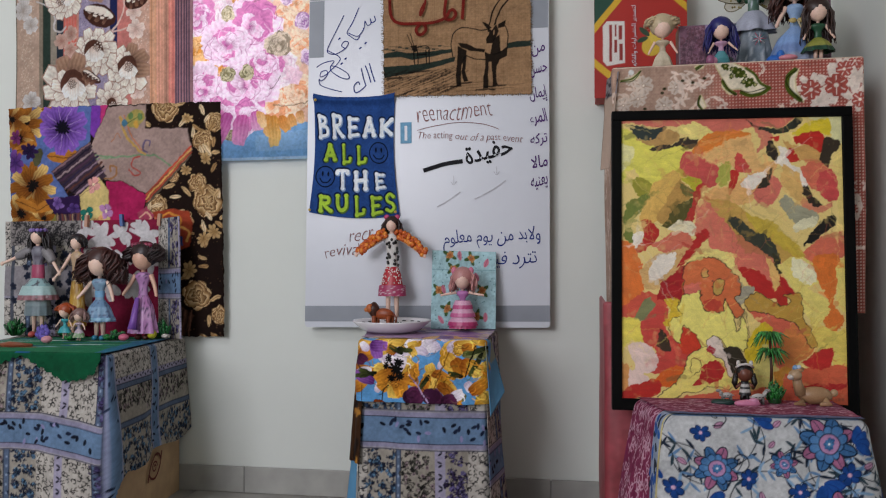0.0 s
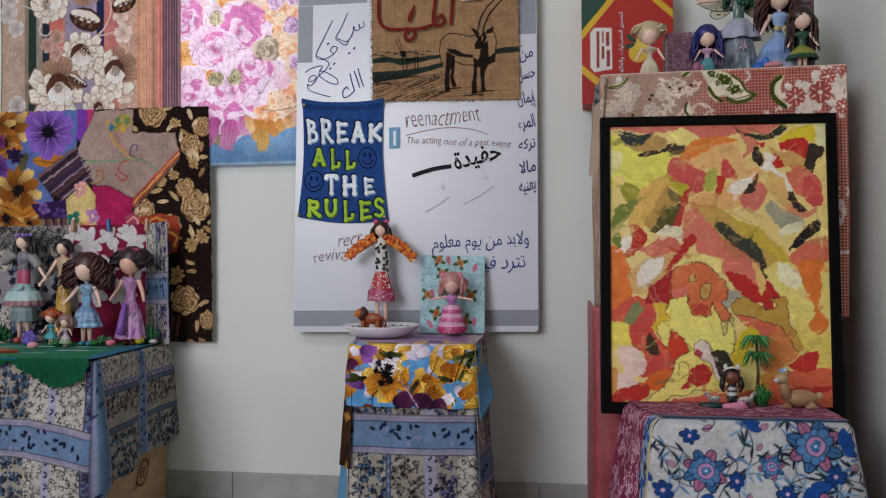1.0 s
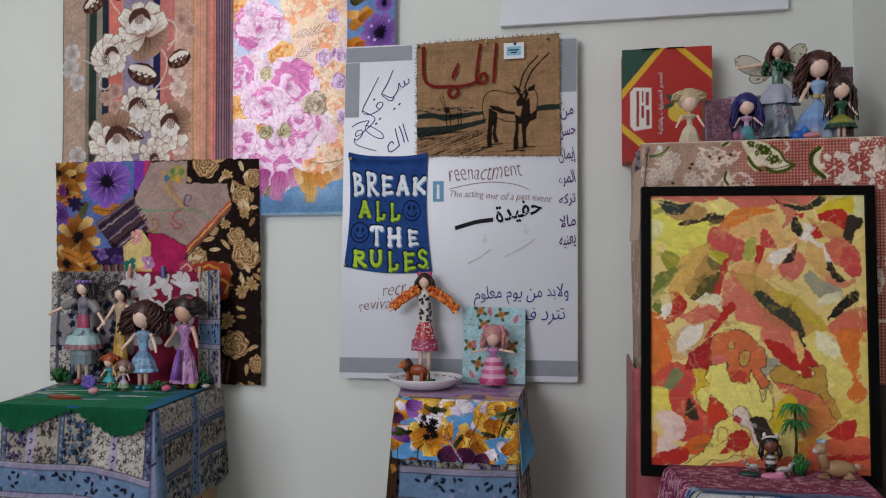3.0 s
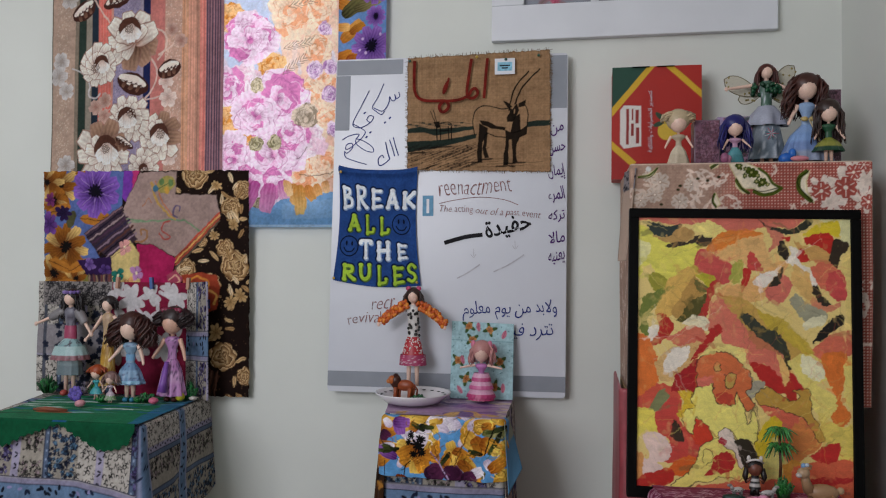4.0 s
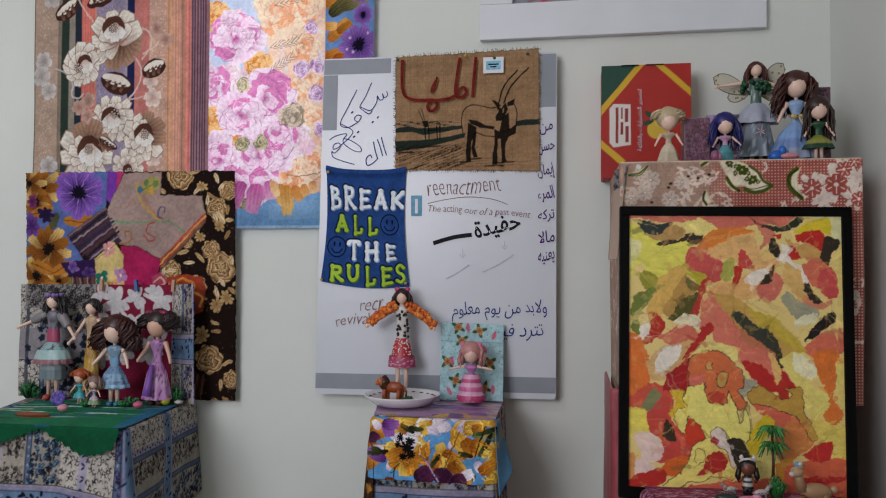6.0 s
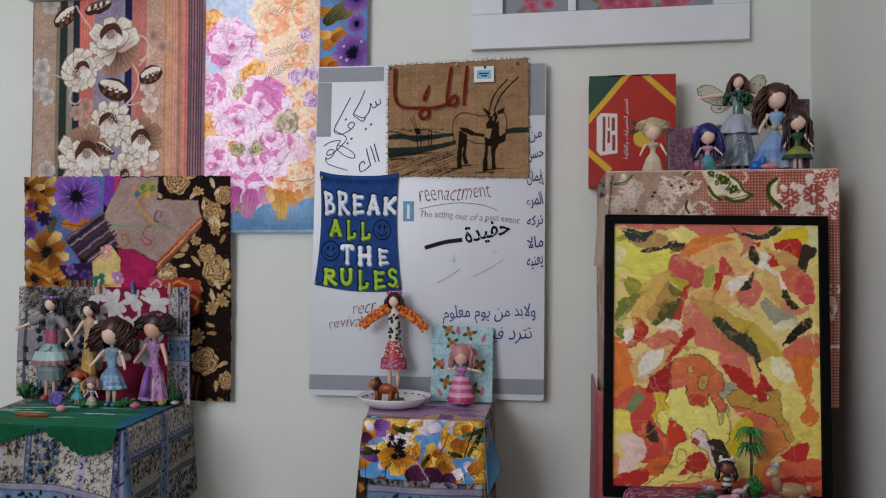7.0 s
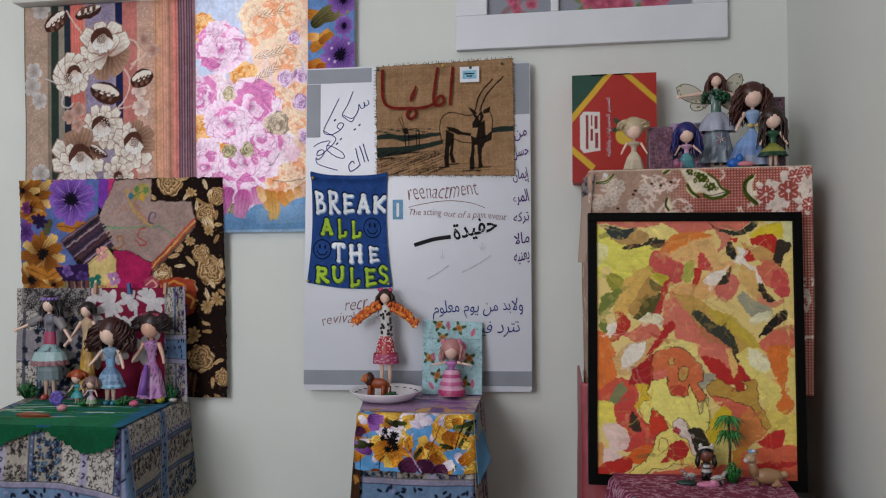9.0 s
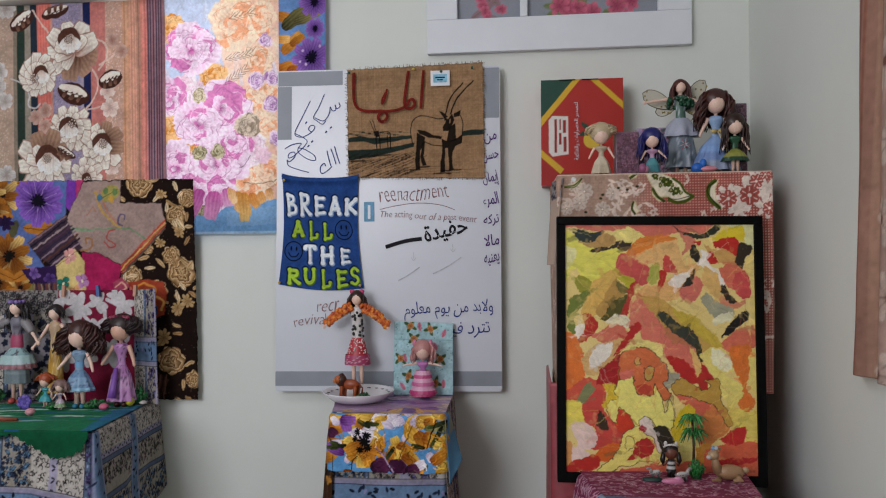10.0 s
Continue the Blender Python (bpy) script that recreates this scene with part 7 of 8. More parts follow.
for word, z, w, h in (("من", 1.262, 0.036, 0.032), ("حسن", 1.205, 0.046, 0.034), ("إيمان", 1.140, 0.046, 0.044), ("المرء", 1.075, 0.046, 0.046), ("تركه", 1.016, 0.044, 0.036), ("مالا", 0.958, 0.044, 0.034), ("يعنيه", 0.898, 0.044, 0.036)):
    letters(joined(word), 0.324, z, w, h, INK_PURPLE, board, 12, bold=0.006, shake=0.0022)
letters(joined("ولابد من يوم معلوم"), 0.192, 0.745, 0.272, 0.056, INK_BLUE, board, 2, bold=-0.004, shake=0.0022)
letters(joined("تترد فيه"), 0.248, 0.687, 0.135, 0.05, INK_BLUE, board, 1, bold=-0.004, shake=0.0022)
letters("recr", -0.182, 0.757, 0.07, 0.026, INK_RED, board, 6, bold=-0.014, slant=0.12, shake=0.003)
letters("revival", -0.238, 0.715, 0.105, 0.032, INK_RED, board, 6, bold=-0.014, slant=0.12, shake=0.003)

burlap = bpy.data.objects["burlap_picture"]
RED_PAINT = material("red_fabric_paint", (0.15, 0.014, 0.010), 0.9, 0.3, 60, spec=0.1)


def on_burlap(*pts):
    return [(-0.115 + (x - 355) * 0.000582, 1.486 - (y - 40) * 0.0006) for x, y in pts]


# the word painted on the burlap
ink(on_burlap((766, 62), (758, 150), (750, 256)), 0.0085, RED_PAINT, burlap, -0.0535, "painted_stroke")
ink(on_burlap((686, 62), (674, 140), (664, 215), (672, 250), (700, 252), (718, 232), (708, 208), (688, 214), (672, 240), (630, 258), (580, 264), (545, 264)), 0.0085, RED_PAINT, burlap, -0.0535, "painted_stroke")
ink(on_burlap((572, 150), (560, 200), (545, 226), (548, 200), (566, 168)), 0.006, RED_PAINT, burlap, -0.0535, "painted_stroke")
ink(on_burlap((548, 262), (524, 288), (534, 314), (556, 312), (572, 290), (556, 264), (500, 262), (450, 258), (412, 240), (396, 200), (394, 130), (396, 62)), 0.0088, RED_PAINT, burlap, -0.0535, "painted_stroke")
# loose threads round the burlap's edge
THREAD = material("burlap_thread", (0.15, 0.10, 0.06), 0.95, 0.3, 90)
rng = np.random.RandomState(77)
k = bmesh.new()
for n in range(420):
    side, u = n % 4, rng.rand()
    p = bilinear((-0.115, 0, 1.484), (0.304, 0, 1.492), (-0.112, 0, 1.153), (0.306, 0, 1.142), u if side < 2 else side - 2, u if side > 1 else side)
    out = ((0, 1), (0, -1), (-1, 0), (1, 0))[side]
    ln, sk = 0.004 + 0.007 * rng.rand(), 0.006 * (rng.rand() - 0.5)
    a = Vector((p[0] - out[0] * 0.003, -0.0455 - 0.003 * rng.rand(), p[2] - out[1] * 0.003))
    e = a + Vector((out[0] * ln + out[1] * sk, -0.003 * rng.rand(), out[1] * ln + out[0] * sk))
    t = Vector((out[1], 0, out[0])) * 0.0005
    k.faces.new([k.verts.new(v) for v in (a - t, a + t, e + t, e - t)])
part("fringe", k, THREAD, burlap, "frayed burlap threads")

# ---- pins, notes and pegs ----


def ball(name, at, r, mat, parent=None, squash=1.0):
    b = bmesh.new()
    bmesh.ops.create_uvsphere(b, u_segments=12, v_segments=8, radius=r)
    for v in b.verts:
        v.co = Vector((v.co.x, v.co.y * squash, v.co.z)) + Vector(at)
    return mesh_ob(name, b, mat, parent, smooth=True)


PIN_G, PIN_Y = material("green_pin_plastic", "1f4a3a", 0.3), material("yellow_pin_plastic", "b89a3c", 0.3)
for x, z, m in ((-0.105, 1.472, PIN_G), (0.094, 1.476, PIN_Y), (0.178, 1.466, PIN_G), (0.272, 1.474, PIN_G)):
    tagged(ball("push_pin", (x, -0.058, z), 0.0045, m), "small round plastic push pin in the burlap", "pin", "push pins")
for x, z in ((-0.330, 0.832), (-0.077, 0.822), (-0.312, 1.148)):
    tagged(ball("push_pin", (x, -0.060, z), 0.0042, PIN_Y), "small brass push pin in the shirt panel", "pin", "push pins")
note = thing("note_card", "small white note with a blue picture, pinned on burlap", "note", at=(0.175, -0.0565, 1.446))
part("card", box(-0.029, -0.0006, -0.023, 0.029, 0.0004, 0.023), WHITE, note)
part("picture", box(-0.021, -0.0012, -0.013, 0.021, -0.0005, 0.012), material("pale_blue_print", "7fb6cc", 0.7, 0.3, 90), note, "pale blue print")
for z, w in ((0.002, 0.030), (-0.005, 0.018)):
    part("text_bar", box(-w / 2, -0.0018, z - 0.0018, w / 2, -0.0011, z + 0.0018), INK_BLACK, note)
st = thing("sticker", "small blue and white paper sticker on the board", "sticker", at=(-0.05, -0.0409, 1.047))
part("paper", box(-0.016, -0.0008, -0.030, 0.016, 0.0, 0.030), material("sticker_blue", "5c93b4", 0.6, 0.2, 90), st)
part("text_bar", box(-0.004, -0.0014, -0.022, 0.004, -0.0007, 0.02), WHITE, st)
PEG_W, PEG_B = material("pale_wood_peg", "b48a74", 0.7), material("blue_peg_plastic", "3a5c94", 0.4)
for x, m in ((-1.030, PEG_W), (-0.915, PEG_B), (-0.792, PEG_W)):
    o = mesh_ob("clothes_peg", box(-0.005, -0.008, -0.020, 0.005, 0.004, 0.016, 0.0015), m)
    o.matrix_world = pose(x, -0.066, 0.812, 0, 4 if m is PEG_W else -5, 0)
    tagged(o, "small clothes peg clipped on the cloth backdrop", "peg", "clothes pegs")

letters(joined("لتصدير الخضراوات والفاكهة"), 0.578, 1.268, 0.168, 0.015, WHITE, carton, 90, -0.0995, 0.0)
for x in (0.535, 0.60):
    part("handle_slot", box(x - 0.596, -0.055, 0.3055, x - 0.55, -0.02, 0.3065), BLACK, carton)

# swirl printed on the cardboard box
eye_a = [(-0.040, -0.034), (-0.026, 0.004), (0.002, 0.032), (0.026, 0.030), (0.040, 0.012)]
eye_b = [(0.044, 0.036), (0.030, -0.006), (0.004, -0.030), (-0.022, -0.026), (-0.036, -0.010)]
coil = [((0.017 - 0.0011 * n) * math.cos(n * 0.75), (0.017 - 0.0011 * n) * math.sin(n * 0.75)) for n in range(13)]
for grp, wd in ((coil, 0.0045), (eye_a, 0.0065), (eye_b, 0.0065)):
    b = bmesh.new()
    p = curve_points(grp)
    rows = []
    for n, (px, pz) in enumerate(p):
        qx, qz = p[min(n + 1, len(p) - 1)]
        rx, rz = p[max(n - 1, 0)]
        t = Vector((qx - rx, qz - rz)).normalized() * wd / 2
        rows.append([b.verts.new((0, px - t.y, pz + t.x)), b.verts.new((0, px + t.y, pz - t.x))])
    for (a, c), (e, f) in zip(rows, rows[1:]):
        b.faces.new((a, e, f, c))
    o = part("printed_mark", b, LOGO, ltab, "dark printed swirl mark")
    o.location = Vector((-0.7355, -0.19, 0.115)) - ltab.location
    o.rotation_euler, o.scale = (0, 0, radians(5.2)), (1, 1.0, 1.0)

# ---- side pieces of cloth ----
d = Dye(0.09, 0.17, 0.004, "5f98bd", 81, 0.01, 0.03)
d.rect(-1, -1, 1, 0.06, "a9a878", 0.7)
cloth_on("over_cloth_corner", hang(d, [(0.213, -0.374, 0.492), (0.217, -0.30, 0.492), (0.226, -0.392, 0.322), (0.254, -0.335, 0.372)], 0.004, 3), d.c, CLOTH, ctab, "pale blue hanging cloth corner", 0.001)
d = dye_country(0.12, 0.36, 0.003, 83)
cloth_on("skirt_corner", hang(d, [(0.214, -0.372, 0.40), (0.225, -0.29, 0.40), (0.228, -0.388, 0.03), (0.262, -0.30, 0.05)], 0.012, 5, 2, 0.006), d.c, CLOTH, ctab, "loose hanging fold of the cloth", 0.001)
d = Dye(0.04, 0.28, 0.003, "4a2e1a", 85, 0.01, 0.02)
for n in range(14):
    d.leaf(0.04 * d.rng.rand(), 0.28 * d.rng.rand(), 0.03, 0.014, d.rng.rand() * 6.3, ("b07a34", "2c1c14", "8a5a2c")[n % 3])
cloth_on("side_strip", hang(d, [(-0.106, -0.33, 0.47), (-0.080, -0.378, 0.47), (-0.126, -0.34, 0.20), (-0.088, -0.390, 0.20)], 0.010, 7, 2, 0.008), d.c, CLOTH, ctab, "brown flowered strip of cloth", 0.001)
d = Dye(0.04, 0.2, 0.004, "5c92b8", 87, 0.01, 0.03)
cloth_on("side_strip", hang(d, [(-0.124, -0.335, 0.205), (-0.098, -0.378, 0.205), (-0.146, -0.34, 0.01), (-0.105, -0.385, 0.01)], 0.006, 9), d.c, CLOTH, ctab, "pale blue strip of cloth", 0.001)
d = Dye(0.04, 0.22, 0.003, "b09a8a", 89, 0.01, 0.03)
d.rect(-1, -1, 1, 0.05, "8a8488", 0.9)
d.speck(0, 0, 0.04, 0.05, 40, 0.003, "2c2c34")
cloth_on("loose_corner", hang(d, [(0.497, -0.36, 1.098), (0.520, -0.429, 1.100), (0.480, -0.40, 0.885), (0.498, -0.434, 0.885)], 0.006, 3, 1, 0.006), d.c, CLOTH, tall, "loose beige corner of the cloth", 0.0015)

# ---- green felt on the doll table ----
felt = thing("felt_cloth", "green felt cloth with blue and white streaks", "cloth", at=(-0.93, -0.3, 0.463))
d = Dye(0.46, 0.37, 0.003, "0d8052", 91, 0.012, 0.03)
for n in range(34):
    x, y = 0.46 * d.rng.rand(), 0.02 + 0.28 * d.rng.rand()
    d.dab(x, y, 0.05 + 0.1 * d.rng.rand(), 0.006 + 0.011 * d.rng.rand(), -0.25 + 0.4 * d.rng.rand(), ("8fb8c4", "17724c", "d0dcd8", "2e62a8", "6a9cb0", "0a5f3c")[n % 6], 0.85)
d.dab(0.15, 0.26, 0.10, 0.02, 0.0, "b86a44")
d.poly([(0.40, 0.10), (0.47, 0.02), (0.47, 0.38), (0.43, 0.38)], "2a62a8", 0.6)
P = top_cloth(d, [(-1.20, -0.13), (-0.742, -0.085), (-1.150, -0.482), (-0.702, -0.474)], 0.4645, 0.002)
cloth_on("top", P, d.c, CLOTH, felt)
d = Dye(0.47, 0.09, 0.0025, "0a5f3c", 93, 0.004, 0.03)
d.rect(0.23, -1, 0.27, 0.006, "2a62a8", 0.8)
P = skirt(d, [(-1.165, -0.481), (-0.70, -0.481)], 0.466, 0.006, 0.003, 8, 3, 0.006, out=0.003)
g = np.linspace(0, 0.47, d.nx)
drop = np.interp(g, [0, 0.04, 0.09, 0.15, 0.23, 0.25, 0.30, 0.36, 0.39, 0.42, 0.45, 0.47], [0.035, 0.055, 0.075, 0.045, 0.018, 0.012, 0.038, 0.07, 0.072, 0.066, 0.05, 0.01])
cloth_on("front_flap", P, d.c, CLOTH, felt, hold=np.linspace(0, 0.09, d.ny)[:, None] < drop[None, :] + 0.003 * np.sin(g * 300))

# ---- toys ----


class Clay:
    """A moulded figure, gathered as one mesh with its colours."""

    def __init__(self, seed=1):
        self.v, self.f, self.c, self.n = [], [], [], 0
        self.rng = np.random.RandomState(seed)

    def grid(self, P, col, close=True):
        ny, nx = P.shape[:2]
        k = np.arange(ny * nx).reshape(ny, nx) + self.n
        b = np.concatenate([k, k[:, :1]], 1) if close else k
        self.f.append(np.stack([b[:-1, :-1], b[:-1, 1:], b[1:, 1:], b[1:, :-1]], -1).reshape(-1, 4))
        self.v.append(P.reshape(-1, 3))
        c = np.asarray(lin(col) if isinstance(col, str) else col)
        self.c.append(np.broadcast_to(c, (ny, nx, 3)).reshape(-1, 3) if c.ndim < 3 else c.reshape(-1, 3))
        self.n += ny * nx

    def egg(self, x, y, z, rx, ry, rz, col, rings=9, seg=14, bump=0.0):
        a = np.linspace(0.02, np.pi - 0.02, rings)[:, None]
        b = np.linspace(0, 2 * np.pi, seg, endpoint=False)[None, :]
        s = 1 + bump * (self.rng.rand(rings, seg) - 0.5)
        self.grid(np.stack([x + rx * np.sin(a) * np.cos(b) * s, y + ry * np.sin(a) * np.sin(b) * s, z + rz * np.cos(a) * s + 0 * b], -1), col)

    def tube(self, pts, radii, col, seg=8):
        p = np.array(pts, float)
        r = np.interp(np.linspace(0, 1, len(p)), np.linspace(0, 1, len(radii)), radii)
        t = np.gradient(p, axis=0)
        t /= np.linalg.norm(t, axis=1, keepdims=True) + 1e-9
        s = np.cross(t, np.array([0.31, 0.9, 0.3]))
        s /= np.linalg.norm(s, axis=1, keepdims=True) + 1e-9
        q = np.cross(t, s)
        a = np.linspace(0, 2 * np.pi, seg, endpoint=False)
        P = p[:, None] + r[:, None, None] * (np.cos(a)[None, :, None] * s[:, None] + np.sin(a)[None, :, None] * q[:, None])
        P = np.concatenate([np.repeat(p[:1, None], seg, 1), P, np.repeat(p[-1:, None], seg, 1)])
        self.grid(P, col)

    def lathe(self, x, y, profile, cols, seg=36, pleats=0, amp=0.0, squash=0.75, dots=""):
        rr, zz = np.array(profile, float).T
        k = np.linspace(0, 1, len(rr))
        f = np.linspace(0, 1, 14)
        r, z = np.interp(f, k, rr)[:, None], np.interp(f, k, zz)[:, None]
        a = np.linspace(0, 2 * np.pi, seg, endpoint=False)[None, :]
        m = r * (1 + amp * f[::-1][:, None] * np.sin(pleats * a)) if pleats else r + 0 * a
        cs = [lin(c) for c in cols]
        ci = np.clip((np.linspace(0, len(cs) - 1e-6, 14)).astype(int), 0, len(cs) - 1)
        col = np.array(cs)[ci][:, None, :] * (1 + 0.10 * (self.rng.rand(14, seg, 1) - 0.5))
        if dots:
            hit = self.rng.rand(14, seg) < 0.16
            col[hit] = lin(dots)
        self.grid(np.stack([x + m * np.cos(a), y + squash * m * np.sin(a), z + 0 * a], -1), col)

    def locks(self, x, y, z, r, length, col, count=46, spread=1.0, wave=0.25, thick=0.004, front=False):
        """Hair: wavy locks that hang from the crown."""
        base = lin(col)
        self.egg(x, y + r * 0.2, z + r * 0.28, r * 1.06, r * 1.0, r * 0.98, base * 0.8, 12, 18, 0.05)
        for _ in range(count):
            a = self.rng.rand() * np.pi * 1.36 - 0.18 * np.pi
            q = 0.75 + 0.35 * self.rng.rand()
            ln = length * (0.75 + 0.35 * self.rng.rand())
            pts = []
            ph = self.rng.rand() * 6.3
            for m in range(7):
                s = m / 6
                w = r * q * (0.55 + 0.5 * min(1, s * 3) + spread * 0.5 * s)
                pts.append((x + w * math.cos(a) + wave * r * 0.4 * math.sin(ph + 7 * s), y + 0.1 * r + 0.75 * w * math.sin(a) + wave * r * 0.3 * math.cos(ph + 6 * s), z + r * 0.95 - r * 0.3 * s - ln * s))
            self.tube(pts, [thick * 0.8, thick, thick * 0.9, thick * 0.3], base * (0.45 + 0.65 * self.rng.rand()), 5)

    def done(self, name, label, category, at, turn=0.0, tilt=0.0, group="", mat=None):
        me = bpy.data.meshes.new(name)
        v = np.concatenate(self.v)
        me.from_pydata(v.tolist(), [], np.concatenate(self.f).tolist())
        c = np.concatenate(self.c)
        at_ = me.color_attributes.new("dye", "FLOAT_COLOR", "POINT")
        at_.data.foreach_set("color", np.concatenate([np.clip(c, 0.004, 0.85), np.ones((len(c), 1))], 1).reshape(-1).astype(np.float32))
        me.materials.append(mat or MOULDED)
        for p in me.polygons:
            p.use_smooth = True
        ob = new(name, me)
        ob.matrix_world = pose(*at, tilt, 0, turn)
        return tagged(ob, label, category, group)


SKIN, SKIN2 = "e2c0ae", "d0a48e"


def doll(label, at, h, head, hair, hair_len, bodice, skirt_cols, skirt_to, skirt_w, arms=(30, 30), skin=SKIN, shoes="", sleeve="", turn=0, spread=1.0, wave=0.3, locks=46,
         dots="", pleats=9, amp=0.10, seed=1, trim=None, group="dolls", waist=0.0, bun=False):
    """A plain doll figure: head, hair, bodice, skirt, arms and legs in one shape."""
    k = Clay(seed)
    hr = h * head
    zh, sh = h - hr * 1.05, h - 2.15 * hr - 0.015 * h
    hip = sh * 0.63
    arm_len = 0.32 if head < 0.1 else 0.25
    stout = 0.85 if head < 0.1 else 1.15
    sw = max(0.070 * h, hr * 0.72)
    wr = waist or 0.052 * h
    k.tube([(0, 0, sh - 0.01 * h), (0, 0, zh)], [0.022 * h, 0.02 * h], skin)
    k.egg(0, -0.01 * h, zh, hr * 0.80, hr * 0.82, hr * 0.97, skin, 12, 18)
    k.locks(0, 0, zh, hr * 1.06, hair_len, hair, int(locks * 1.9), spread, wave, max(0.0022, hr * 0.095))
    if bun:
        for s in (-1, 1):
            k.egg(s * hr * 0.95, 0.2 * hr, zh + 0.5 * hr, hr * 0.5, hr * 0.5, hr * 0.62, hair, bump=0.25)
    k.lathe(0, 0, [(wr * 1.05, hip), (wr * 0.92, (hip + sh) / 2), (sw * 0.98, sh - 0.035 * h), (sw * 0.7, sh), (0.02 * h, sh + 0.012 * h)], [bodice], 22, squash=0.62, dots=dots)
    z0 = h * skirt_to
    k.lathe(0, 0, [(skirt_w, z0), (skirt_w * 0.86, z0 + (hip - z0) * 0.35), (skirt_w * 0.55 + wr * 0.4, z0 + (hip - z0) * 0.75), (wr * 1.06, hip + 0.02 * h)], skirt_cols, 44, pleats, amp, 0.72, dots)
    for s, a in ((-1, arms[0]), (1, arms[1])):
        ca, sa = math.cos(radians(a)), math.sin(radians(a))
        L = arm_len * h
        p = [(s * sw * 0.92, 0, sh - 0.022 * h), (s * (sw + L * 0.5 * sa), -0.015 * h, sh - 0.02 * h - L * 0.5 * ca), (s * (sw + L * 0.95 * sa), -0.05 * h, sh - 0.02 * h - L * 0.9 * ca)]
        k.tube(curve_points(p, 4), [0.024 * h * stout, 0.019 * h * stout, 0.013 * h * stout], skin)
        k.egg(*p[2], 0.018 * h, 0.014 * h, 0.022 * h, skin, 6, 8)
        if sleeve:
            k.tube(curve_points([p[0], ((p[0][0] + p[1][0]) / 2, 0, (p[0][2] + p[1][2]) / 2), p[1]], 4), [0.034 * h, 0.05 * h, 0.045 * h, 0.036 * h], sleeve)
    for s in (-1, 1):
        k.tube([(s * 0.035 * h, 0, hip * 0.9), (s * 0.038 * h, 0, hip * 0.5), (s * 0.042 * h, 0, 0.02 * h)], [0.034 * h * stout, 0.027 * h * stout, 0.018 * h * stout], skin)
        k.egg(s * 0.044 * h, -0.022 * h, 0.018 * h, 0.024 * h if not shoes else 0.034 * h, 0.045 * h, 0.018 * h if not shoes else 0.03 * h, shoes or skin, 7, 10)
    if trim:
        trim(k, h, hr, zh, sh, hip)
    return k.done("doll", label, "doll", at, turn, 0, group)


def crown(k, h, hr, zh, sh, hip):
    for n in range(12):
        a = n * 0.52
        k.egg(hr * 0.9 * math.cos(a), hr * 0.8 * math.sin(a), zh + hr * 0.85, hr * 0.3, hr * 0.3, hr * 0.26, ("8a74b4", "6a5494")[n % 2], 5, 7)
    k.lathe(0, 0, [(0.062 * h, hip - 0.01), (0.064 * h, hip + 0.02), (0.058 * h, hip + 0.045)], ["9c3c5c"], 22, squash=0.66)
    k.lathe(0, 0, [(0.040, 0.062), (0.036, 0.12)], ["66767c", "7c8c90"], 36, 11, 0.08, 0.7)
    k.lathe(0, 0, [(0.058, 0.108), (0.056, 0.122), (0.046, 0.150)], ["8a5c64", "9cb8b8"], 44, 13, 0.10, 0.72)


def boa(k, h, hr, zh, sh, hip):
    for s in (-1, 1):
        for n in range(90):
            u = k.rng.rand()
            a = 6.3 * k.rng.rand()
            q = 0.010
            k.egg(s * (0.018 + 0.075 * u) + q * math.cos(a) * 0.8, -0.012 + 0.4 * q * math.sin(a), sh + 0.002 - 0.052 * u ** 1.4 + q * math.sin(a), 0.0062, 0.0062, 0.0062, ("c8611c", "d8842c", "b04a18")[n % 3], 5, 6, 0.4)
    for s in (-1, 1):
        k.egg(s * hr * 0.75, 0, zh + hr * 1.15, hr * 0.42, hr * 0.12, hr * 0.36, "b43060", 6, 8)
    for n in range(26):
        a, z = -math.pi * k.rng.rand(), hip + 0.01 + (sh - hip - 0.02) * k.rng.rand()
        k.egg(0.0185 * math.cos(a), 0.0132 * math.sin(a), z, 0.004, 0.0025, 0.0045, "15120f", 5, 6)
    for n in range(60):
        a, z = -math.pi * k.rng.rand(), 0.122 + 0.045 * k.rng.rand()
        q = 0.0175 + 0.0175 * (0.168 - z) / 0.055
        k.egg(q * math.cos(a), 0.72 * q * math.sin(a), z, 0.0021, 0.0014, 0.0021, "d8d0cc", 4, 6)
    k.lathe(0, 0, [(0.0395, 0.088), (0.0385, 0.105), (0.037, 0.118)], ["9c3058"], 40, squash=0.74, dots="c8b0b8")


def ruffles(k, h, hr, zh, sh, hip):
    for n, (z, w, c) in enumerate(((0.022, 0.037, "b0386c"), (0.045, 0.031, "c05c8c"), (0.066, 0.025, "b84a7c"))):
        k.lathe(0, 0, [(w * 1.06, z - 0.010), (w, z), (w * 0.8, z + 0.012)], [c, "cf9ab4"], 44, 16, 0.07, 0.75)
    for s in (-1, 1):
        k.egg(s * hr * 0.9, 0, zh + hr * 0.9, hr * 0.28, hr * 0.16, hr * 0.42, "c8708c", 6, 8)


def ribbon_blue(k, h, hr, zh, sh, hip):
    k.lathe(0, 0, [(0.056 * h, hip + 0.012), (0.057 * h, hip + 0.03)], ["6c9cc0"], 24, squash=0.7)
    k.lathe(0, 0, [(0.044, h * 0.215), (0.0435, h * 0.245)], ["8cb8d0"], 44, 9, 0.1, 0.73)


